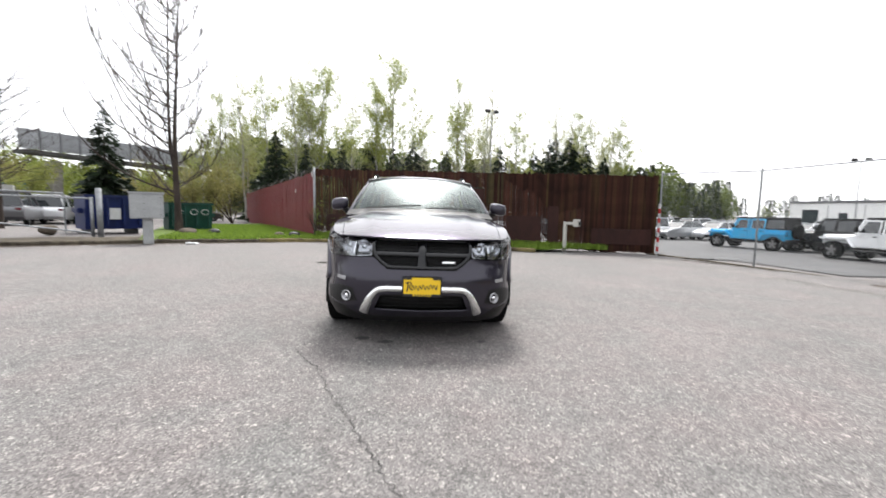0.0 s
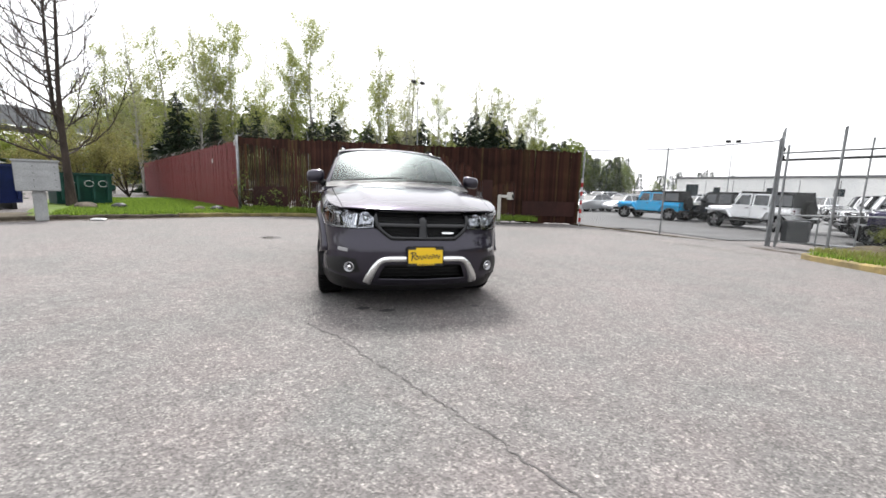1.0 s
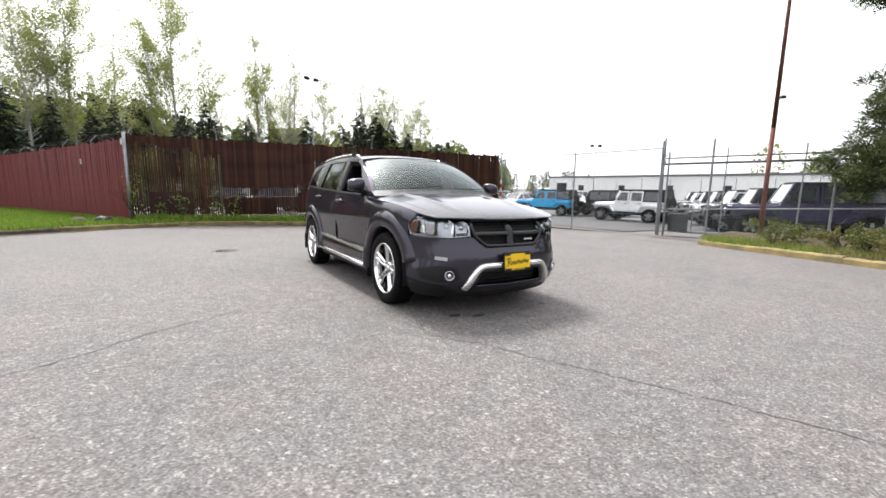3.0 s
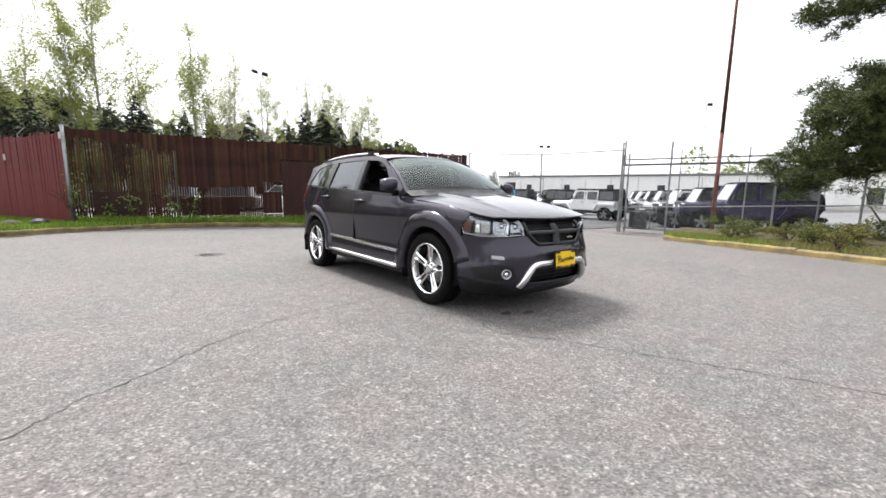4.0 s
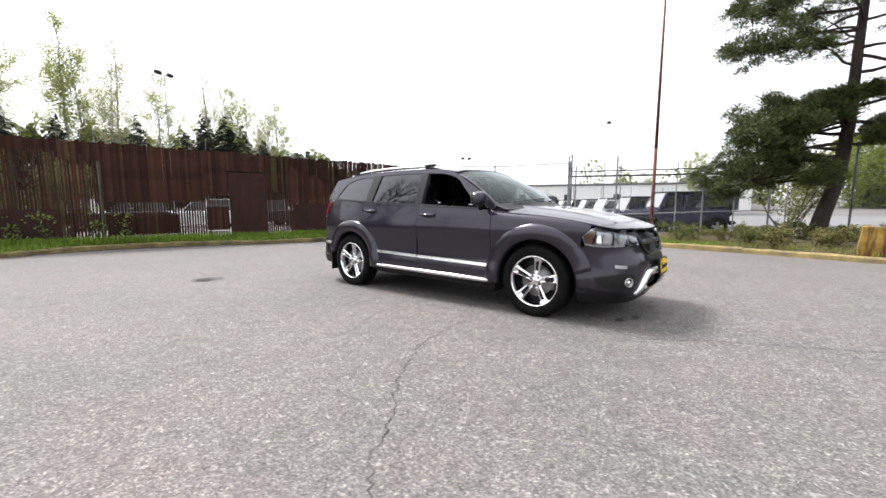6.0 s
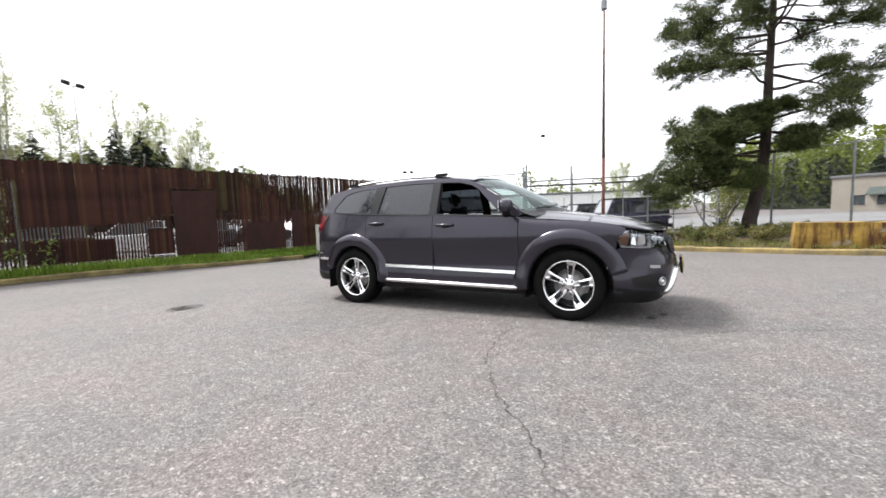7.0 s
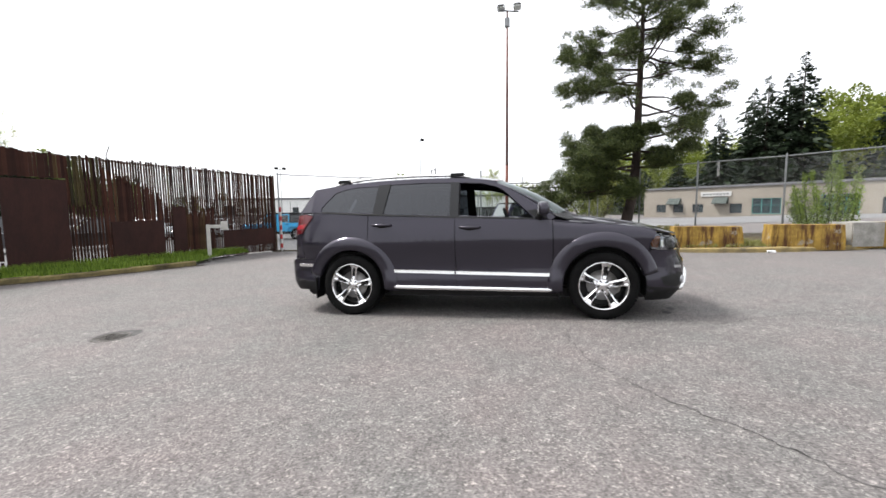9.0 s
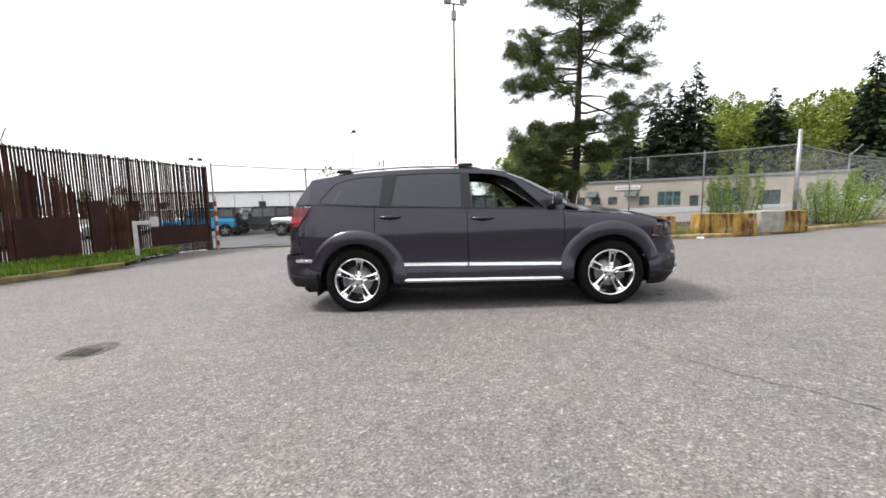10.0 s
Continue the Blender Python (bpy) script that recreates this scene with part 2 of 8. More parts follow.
def make_ground():
    bm = B()
    radii = [0.0] + [0.8 * 1.16**k for k in range(52)]
    n = 72
    rings = [[bm.verts.new((0, 0, lie(0, 0)))]]
    for r in radii[1:]:
        rings.append([bm.verts.new((r * math.cos(a), r * math.sin(a), lie(r * math.cos(a), r * math.sin(a)))) for a in (2 * math.pi * k / n for k in range(n))])
    for k in range(n):
        bm.faces.new((rings[0][0], rings[1][k], rings[1][(k + 1) % n]))
    for a, b in zip(rings[1:], rings[2:]):
        for k in range(n):
            bm.faces.new((a[k], b[k], b[(k + 1) % n], a[(k + 1) % n]))
    return tagged(part("ground", bm, ASPHALT, smooth=True), "weathered grey asphalt yard with exposed stone chips", "ground", kind="structure")


make_ground()

CONCRETE = speckled("kerb_concrete", (0.134, 0.1273, 0.1139), (0.2412, 0.2278, 0.201), 3.0, 60.0, 0.9)
MOSSY_KERB = speckled("mossy_kerb_concrete", (0.02345, 0.01876, 0.0134), (0.1005, 0.08375, 0.0603), 4.0, 60.0, 0.95)
YELLOW_KERB = speckled("worn_yellow_paint", (0.1139, 0.0938, 0.05695), (0.3015, 0.2245, 0.0871), 3.0, 50.0, 0.85)
GRASS_SOIL = speckled("grass_soil", (0.0469, 0.0737, 0.01072), (0.1005, 0.1474, 0.0201), 1.5, 40.0, 1.0)
BARK_MULCH = speckled("weedy_mulch", (0.0482, 0.0322, 0.0201), (0.0804, 0.0683, 0.0322), 2.0, 30.0, 1.0)
GRASS = leafy("grass_blades", (0.062, 0.108, 0.0135), (0.215, 0.31, 0.045), 0.3)
GRASS_DRY = leafy("dry_grass_blades", (0.1474, 0.134, 0.0536), (0.201, 0.2211, 0.0603))
CRACK = speckled("crack_filler", (0.02345, 0.02211, 0.02144), (0.08375, 0.07906, 0.07772), 5.0, 80.0, 0.95)
PATCH = speckled("dark_asphalt_patch", (0.03685, 0.03551, 0.03484), (0.0737, 0.07102, 0.06901), 6.0, 60.0, 0.9)
IRON = speckled("cast_iron", (0.0335, 0.03015, 0.0268), (0.0804, 0.0737, 0.067), 12.0, 90.0, 0.7, 0.4)

KERB_FAR = spline([(-14.5, 2.5, 0), (-11.6, 5.2, 0), (-10.0, 7.0, 0), (-8.5, 8.65, 0), (-7.0, 9.95, 0), (-5.6, 11.05, 0), (-4.0, 12.15, 0), (-2.0, 12.75, 0), (0.3, 12.05, 0), (2.2, 10.95, 0), (3.2, 10.5, 0), (4.4, 10.02, 0)], 4)
KERB_RIGHT = spline([(8.75, 1.75, 0), (8.4, 0.9, 0), (7.95, -0.5, 0), (7.55, -1.8, 0), (7.15, -2.9, 0), (6.8, -4.0, 0), (6.7, -5.6, 0), (7.1, -7.6, 0), (7.8, -9.4, 0), (9.7, -13.6, 0), (13.5, -21.0, 0), (20.0, -33.0, 0)], 4)


def kerb_run(name, line, inward, material, label, height=0.13, width=0.15, broken=0.0):
    """Kerb stones end to end along a line; inward is +1 where the verge lies to the left of the line."""
    run = thing(name, Matrix(), label, "kerb", kind="structure")
    dist, pieces, last = 0.0, [[line[0]]], line[0]
    for p in line[1:]:
        steps = max(1, int((p - last).length / 0.15))
        for k in range(1, steps + 1):
            q = last.lerp(p, k / steps)
            pieces[-1].append(q)
            dist += (p - last).length / steps
            if dist > 1.5:
                pieces.append([q])
                dist = 0.0
        last = p
    for piece in pieces:
        if len(piece) < 3:
            continue
        bm = B()
        rows = []
        lift, lean = random.uniform(-0.015, 0.01) - broken * random.random() * 0.05, random.uniform(-0.012, 0.012)
        for i, p in enumerate(piece):
            d = (piece[min(i + 1, len(piece) - 1)] - piece[max(i - 1, 0)]).normalized()
            nrm = Vector((-d.y, d.x, 0)) * inward
            if i == 0:
                p = p + d * 0.006
            z = lie(p.x, p.y)
            top = z + height + lift
            wob = random.uniform(-0.006, 0.006) * (1 + 3 * broken)
            rows.append([bm.verts.new(v) for v in (Vector((p.x, p.y, z - 0.1)) + nrm * lean, Vector((p.x, p.y, top - 0.03 + wob)) + nrm * (0.01 + lean), Vector((p.x, p.y, top + wob)) + nrm * (0.035 + lean), Vector((p.x, p.y, top + wob)) + nrm * width, Vector((p.x, p.y, z - 0.1)) + nrm * width)])
        for a, b in zip(rows, rows[1:]):
            for k in range(4):
                bm.faces.new((a[k], b[k], b[k + 1], a[k + 1]))
        for r in (rows[0], rows[-1]):
            bm.faces.new(r)
        bmesh.ops.recalc_face_normals(bm, faces=bm.faces)
        part("kerb_stone", bm, material, run)
    return run


FADED_KERB = speckled("faded_yellow_paint", (0.0469, 0.03685, 0.0201), (0.2211, 0.1776, 0.0737), 2.2, 50.0, 0.9)
kerb_run("kerb_far", KERB_FAR[:21], 1, MOSSY_KERB, "old mossy concrete kerb along the grass verge", broken=0.5)
kerb_run("kerb_far_yellow", KERB_FAR[20:], 1, FADED_KERB, "faded yellow kerb along the grass verge")
kerb_run("kerb_right", KERB_RIGHT, 1, YELLOW_KERB, "worn yellow painted concrete kerb")


def verge(name, line, back, material, label, rise, depth):
    """A planted strip behind a kerb: rows of points from the kerb's line towards the points of back."""
    bm = B()
    cols = 10
    rows = []
    for p, q in zip(line, back):
        row = []
        for k in range(cols + 1):
            t = (k / cols) ** 1.5
            x, y = p.x + (q[0] - p.x) * t, p.y + (q[1] - p.y) * t
            far = math.hypot(x - p.x, y - p.y)
            z = lie(x, y) + 0.1 + rise * ease(0, depth, far) + 0.05 * (noise.noise((x * 0.9, y * 0.9, 0)) if k else 0)
            row.append(bm.verts.new((x, y, z)))
        rows.append(row)
    for a, b in zip(rows, rows[1:]):
        for k in range(cols):
            bm.faces.new((a[k], b[k], b[k + 1], a[k + 1]))
    bmesh.ops.recalc_face_normals(bm, faces=bm.faces)
    return tagged(part(name, bm, material, smooth=True), label, "ground", kind="structure")


FAR_LINE = [p + Vector((0, 0.12, 0)) for p in KERB_FAR]
# the verge narrows to a strip before the fence, and opens to a lawn beyond its corner
LAWN = [(i, p) for i, p in enumerate(FAR_LINE) if p.x >= -8.6]
verge("ground_verge", [p for i, p in LAWN], [(-10.5 - 0.9 * (-4 - p.x), 42.0 - 4.6 * (-4 - p.x)) if p.x < -4 else (p.x + 0.42 * (p.x + 4), 14.3 - 0.2527 * (p.x + 0.42 * (p.x + 4) + 4.3)) for i, p in LAWN], GRASS_SOIL, "bright green spring grass verge behind the kerb", 0.06, 3.0)
DIRT = speckled("trodden_dirt", (0.0268, 0.02077, 0.0134), (0.0804, 0.06499, 0.04355), 2.0, 30.0, 1.0)
WASTE = [p for p in FAR_LINE if p.x < -8.3]
verge("ground_dirt", WASTE, [(p.x - 0.5, p.y + 1.5) for p in WASTE], DIRT, "trodden strip of brown dirt behind the kerb", 0.03, 1.0)
RIGHT_LINE = [p + Vector((0.1, 0.05, 0)) for p in KERB_RIGHT]
verge("ground_bank", RIGHT_LINE, [(12.6 + max(0, -6 - p.y) * 0.3, min(p.y * 1.25 + 0.5, 2.6)) if p.y > -5 else (p.x + 5.0, p.y + 0.2) for p in RIGHT_LINE], BARK_MULCH, "weedy bank of mulch and rough grass under the pine", 0.14, 3.0)


def blades(name, spots, material, label, height=0.1, width=0.012, spread=0.05):
    """Grass as many single blades in one mesh."""
    verts, faces = [], []
    for x, y, z in spots:
        for _ in range(3):
            a, h = random.uniform(0, 6.283), height * random.uniform(0.5, 1.4)
            dx, dy = math.cos(a), math.sin(a)
            ox, oy = x + random.uniform(-spread, spread), y + random.uniform(-spread, spread)
            lean = h * random.uniform(0.1, 0.7)
            k = len(verts)
            verts += [(ox - dy * width, oy + dx * width, z - 0.02), (ox + dy * width, oy - dx * width, z - 0.02), (ox + dx * lean, oy + dy * lean, z + h)]
            faces.append((k, k + 1, k + 2))
    me = bpy.data.meshes.new(name)
    me.from_pydata(verts, [], faces)
    me.materials.append(material)
    return tagged(new(name, me), label, "grass", kind="stuff")


def inside(x, y, poly):
    hit = False
    for (ax, ay), (bx, by) in zip(poly, poly[1:] + poly[:1]):
        if (ay > y) != (by > y) and x < (bx - ax) * (y - ay) / (by - ay) + ax:
            hit = not hit
    return hit


def scatter(poly, count, lift=0.1):
    xs, ys = [p[0] for p in poly], [p[1] for p in poly]
    out = []
    while len(out) < count:
        x, y = random.uniform(min(xs), max(xs)), random.uniform(min(ys), max(ys))
        if inside(x, y, poly) and noise.noise((x * 0.6, y * 0.6, 3.0)) > -0.45 + random.uniform(-0.3, 0.3):
            out.append((x, y, lie(x, y) + lift))
    return out


STRIP = [(p.x, p.y + 0.15) for p in KERB_FAR if p.x > -8.5] + [(7.6, 11.2), (3.0, 12.35), (-4.3, 14.2), (-10.0, 27.0), (-13.6, 24.0)]
blades("grass_verge", scatter(STRIP, 26000, 0.12), GRASS, "fresh green grass on the verge", 0.11)
blades("grass_fence_foot", [(x, 14.05 - 0.2527 * (x + 4.3) + random.uniform(-0.5, 0.05), lie(x, 12) + 0.16) for x in (random.uniform(-4.2, 7.4) for _ in range(3500))], GRASS, "taller green grass at the foot of the fence", 0.17, 0.012)
BANK = [(p.x + 0.2, p.y) for p in KERB_RIGHT if p.y > -9] + [(9.5, -9.0), (11.0, -5.6), (12.2, -3.6), (12.3, -1.5), (11.6, 1.5), (10.5, 2.4)]
blades("grass_bank", scatter(BANK, 5000, 0.16), GRASS_DRY, "thin dry grass on the bank", 0.07)
NEAR_BANK = [(8.6, 1.5), (8.3, 0.4), (7.9, -0.8), (10.5, -0.9), (11.4, 1.0), (10.2, 2.2)]
blades("grass_pole_foot", scatter(NEAR_BANK, 2600, 0.14), GRASS, "green grass strip round the foot of the light pole", 0.045)


def ribbon(name, line, width, material, label, category, lift=0.004, jitter=0.0):
    bm = B()
    rows = []
    pts = spline([(x, y, 0) for x, y in line], 14)
    for i, p in enumerate(pts):
        d = (pts[min(i + 1, len(pts) - 1)] - pts[max(i - 1, 0)]).normalized()
        nrm = Vector((-d.y, d.x, 0))
        w = width * random.uniform(0.35, 1.4) if jitter else width
        p = p + nrm * random.uniform(-jitter, jitter)
        rows.append([bm.verts.new((v.x, v.y, lie(v.x, v.y) + lift)) for v in (p - nrm * w / 2, p + nrm * w / 2)])
    for a, b in zip(rows, rows[1:]):
        bm.faces.new((a[0], b[0], b[1], a[1]))
    return tagged(part(name, bm, material), label, category, kind="structure")


ribbon("asphalt_crack", [(-1.35, 0.42), (-1.66, 0.43), (-2.23, 0.32), (-2.45, 0.21), (-2.84, -0.02), (-3.2, -0.33), (-3.5, -0.52), (-3.85, -0.87), (-4.3, -1.2), (-5.2, -1.7)], 0.01, CRACK, "thin dark crack wandering across the asphalt", "crack", 0.003, 0.02)
ribbon("asphalt_crack", [(-0.9, -0.8), (-0.97, -1.08), (-0.74, -1.45), (-0.6, -1.8), (-0.48, -2.05), (-0.28, -2.46), (-0.13, -2.81), (0.1, -3.4), (0.4, -4.4)], 0.009, CRACK, "thin dark crack running out from under the bumper", "crack", 0.003, 0.02)
ribbon("asphalt_seam", [(7.4, 8.6), (7.75, 7.4), (8.05, 5.25), (8.2, 2.64), (8.45, 1.45)], 0.05, CONCRETE, "pale edge of a shallow gutter before the gate", "gutter", 0.004)
ribbon("asphalt_seam", [(7.7, 8.7), (8.05, 7.4), (8.4, 5.25), (8.5, 2.7), (8.7, 1.6)], 0.05, CONCRETE, "pale edge of a shallow gutter before the gate", "gutter", 0.004)


def manhole(x, y):
    t = thing("manhole_cover", pose(x, y, lie(x, y) + 0.002), "round cast iron drain cover sunk in dark patched asphalt", "manhole cover")
    bm = lathe(B(), [(0.0, 0.006), (0.17, 0.006), (0.175, 0.0), (0.2, 0.0), (0.205, 0.008), (0.235, 0.006), (0.24, -0.01)], 32, pose(0, 0, 0, 0, -90, 0))
    part("cover", bm, IRON, t, smooth=True)
    t.matrix_basis = t.matrix_basis @ Matrix.Scale(0.74, 4)
    bm = B()
    for i in range(-3, 4):
        box(bm, -0.13, 0.13, i * 0.04 - 0.009, i * 0.04 + 0.009, 0.006, 0.013)
    part("ribs", bm, IRON, t)
    bm = B()
    ring = [bm.verts.new((0.06 + 0.31 * math.cos(a) * (1 + 0.3 * noise.noise((math.cos(a), math.sin(a), 5))), 0.27 * math.sin(a), 0.001)) for a in (k * 0.2618 for k in range(24))]
    bm.faces.new(ring)
    part("asphalt_patch", bm, PATCH, t)


manhole(-2.07, 5.07)
OIL = speckled("oil_stain", (0.0201, 0.01943, 0.01876), (0.04355, 0.04221, 0.04154), 14.0, 90.0, 0.7)
for ox, oy, r in ((-0.5, -0.74, 0.07), (-0.3, -0.84, 0.065), (0.55, -0.8, 0.045)):
    bm = B()
    bm.faces.new([bm.verts.new((ox + r * math.cos(a) * random.uniform(0.8, 1.2), oy + 0.6 * r * math.sin(a) * random.uniform(0.8, 1.2), lie(ox, oy) + 0.004)) for a in (k * 0.3491 for k in range(18))])
    tagged(part("oil_stain", bm, OIL), "small dark oil stain on the asphalt", "stain", kind="structure")

LITTER_BROWN = speckled("litter_brown_strip", (0.0201, 0.01474, 0.01072), (0.0603, 0.04355, 0.03015), 4.0, 60.0, 1.0)
# leaf litter on the left runs; the last run is only a darker strip
for k, (i0, i1, w) in enumerate(((0, 22, 0.5), (20, 33, 0.26), (max(0, len(KERB_FAR) - 15), len(KERB_FAR), 0.2))):
    line = [(p.x + 0.1, p.y - 0.16) for p in KERB_FAR[i0:i1]]
    ribbon("litter_brown_strip", line, w, LITTER_BROWN, "dark brown strip and leaf litter along the foot of the kerb", "litter", 0.005 + 0.002 * k, 0.05)

ribbon("litter_brown_strip", [(8.9, 8.55), (9.92, 7.66), (10.9, 6.1), (11.3, 4.9), (10.6, 3.75), (9.9, 2.3)], 0.5, LITTER_BROWN, "dark dirt and litter gathered along the gate line", "litter", 0.006, 0.05)


# ---- fences, gate, posts ----
def rust_material():
    m = mat("brown_slat", (0.1, 0.04, 0.03), 0.8, Specular_IOR_Level=0.15)
    v = coords(m, "Object", (1, 1, 0.35))
    info = m.node_tree.nodes.new("ShaderNodeObjectInfo")
    col = ramp(m, info.outputs["Random"], [(0.0, (0.0225, 0.0098, 0.0075)), (0.55, (0.037, 0.0152, 0.011)), (0.9, (0.052, 0.021, 0.0145)), (0.97, (0.056, 0.032, 0.016)), (1.0, (0.068, 0.047, 0.02))])
    st = ramp(m, noise_of(m, v, 5.0, 5.0), [(0.3, (0.5, 0.5, 0.5)), (0.7, (1.35, 1.3, 1.25))])
    # olive algae runs down some stretches
    g = m.node_tree.nodes.new("ShaderNodeNewGeometry")
    mp = m.node_tree.nodes.new("ShaderNodeMapping")
    mp.inputs["Scale"].default_value = (1.0, 1.0, 0.12)
    wire(m, g.outputs["Position"], mp.inputs[0])
    algae = ramp(m, noise_of(m, mp.outputs[0], 1.1, 6.0, 0.75), [(0.57, (0, 0, 0)), (0.72, (1, 1, 1))])
    col = blend(m, "MIX", algae, col, (0.056, 0.037, 0.016))
    base(m, blend(m, "MULTIPLY", 1.0, col, st))
    return m


RUST = rust_material()
RUST_PANEL = speckled("dark_brown_panel", (0.0175, 0.0054, 0.0042), (0.036, 0.0112, 0.008), 2.0, 40.0, 0.8, stretch=(1, 1, 0.3))
RED_SLAT = speckled("dark_red_slat", (0.118, 0.0175, 0.02), (0.165, 0.026, 0.029), 1.2, 30.0, 0.6, vary=0.12, stretch=(1, 1, 0.3))
GALV = speckled("galvanised_steel", (0.1876, 0.1943, 0.201), (0.3015, 0.3082, 0.3149), 6.0, 80.0, 0.5, 0.7)
DARK_STEEL = speckled("black_steel", (0.00804, 0.00804, 0.00804), (0.0201, 0.0201, 0.0201), 6.0, 80.0, 0.55, 0.3)
WIRE = mat("zinc_wire", (0.3, 0.31, 0.31), 0.55, 0.6)
RUSTY_WIRE = mat("old_wire", (0.12, 0.1, 0.09), 0.7, 0.5)


def wall_at(a, b, u):
    return a[0] + (b[0] - a[0]) * u, a[1] + (b[1] - a[1]) * u


def slat_fence(name, a, b, za, zb, material, label, width, pitch, foot, plan=None, behind=1, jitter=6.0, wired=1.0):
    """A chain-link fence with upright slats pushed through it: posts, rails, slats, barbed strands."""
    f = thing(name, Matrix(), label, "fence")
    long = math.hypot(b[0] - a[0], b[1] - a[1])
    ang = math.atan2(b[1] - a[1], b[0] - a[0])
    meshes = {}
    along = 0.5 * pitch
    while along < long:
        u = along / long
        x, y = wall_at(a, b, u)
        top, low = za + (zb - za) * u, lie(x, y) + foot
        gap, pieces = plan(along, low, top) if plan else (pitch, [(low, top, width, 0, material)])
        along += gap
        for z0, z1, w, tilt, stuff in pieces:
            z1 += random.choice((0, 0, 0, -0.02, 0.03, 0.05)) if z1 == top else 0
            hgt = round((z1 - z0) / 0.05) * 0.05
            if hgt <= 0:
                continue
            key = (round(hgt, 2), round(w, 3), stuff.name)
            if key not in meshes:
                bm = B()
                box(bm, -w / 2, w / 2, -0.006, 0.006, 0, hgt)
                me = bpy.data.meshes.new("slat")
                bm.to_mesh(me)
                bm.free()
                me.materials.append(stuff)
                meshes[key] = me
            ob = new("slat", meshes[key])
            ob.matrix_basis = pose(x + random.uniform(-0.004, 0.004), y + random.uniform(-0.004, 0.004), z1 - hgt, random.uniform(-0.3, 0.3), random.uniform(-0.2, 0.2), math.degrees(ang) + tilt + random.uniform(-jitter, jitter))
            ob.parent = f
    posts = max(2, round(long / 3.0) + 1)
    nx, ny = math.sin(ang), -math.cos(ang)
    for i in range(posts):
        u = i / (posts - 1)
        x, y = wall_at(a, b, u)
        top = za + (zb - za) * u
        x, y = x - nx * 0.06 * behind, y - ny * 0.06 * behind
        part("post", tube(B(), [(x, y, lie(x, y) - 0.2), (x, y, top + 0.03)], 0.035, 10), GALV, f)
        if u <= wired:
            part("barb_arm", tube(B(), [(x, y, top), (x - nx * 0.02, y - ny * 0.02, top + 0.1), (x + nx * 0.2, y + ny * 0.2, top + 0.36)], 0.014, 6), GALV, f)
    for k in range(3):
        s, hgt = 0.05 + 0.06 * k, 0.13 + 0.09 * k
        pts = []
        for i in range(posts * 2 - 1):
            u = wired * i / (posts * 2 - 2)
            x, y = wall_at(a, b, u)
            sag = -0.04 if i % 2 else 0
            pts.append((x + nx * s, y + ny * s, za + (zb - za) * u + hgt + sag + random.uniform(-0.02, 0.02)))
        bm = tube(B(), pts, 0.004, 4)
        for _ in range(int(long * 5)):
            u = wired * random.random()
            x, y = wall_at(a, b, u)
            p = Vector((x + nx * s, y + ny * s, za + (zb - za) * u + hgt - 0.02))
            d = Vector((random.uniform(-1, 1), random.uniform(-1, 1), random.uniform(-1, 1))).normalized() * 0.022
            tube(bm, [p - d, p + d], 0.003, 3, False)
        part("barbed_wire", bm, RUSTY_WIRE, f)
    for zz in (0.12, 1.5):
        pts = [(*wall_at(a, b, u), (lie(*wall_at(a, b, u)) + foot + zz)) for u in (0, 0.25, 0.5, 0.75, 1)]
        part("rail", tube(B(), [(x - nx * 0.03 * behind, y - ny * 0.03 * behind, z) for x, y, z in pts], 0.014, 6), RUSTY_WIRE, f)
    part("top_rail", tube(B(), [(a[0] - nx * 0.07 * behind, a[1] - ny * 0.07 * behind, za - 0.05), (b[0] - nx * 0.07 * behind, b[1] - ny * 0.07 * behind, zb - 0.05)], 0.022, 8), RUSTY_WIRE, f)
    return f


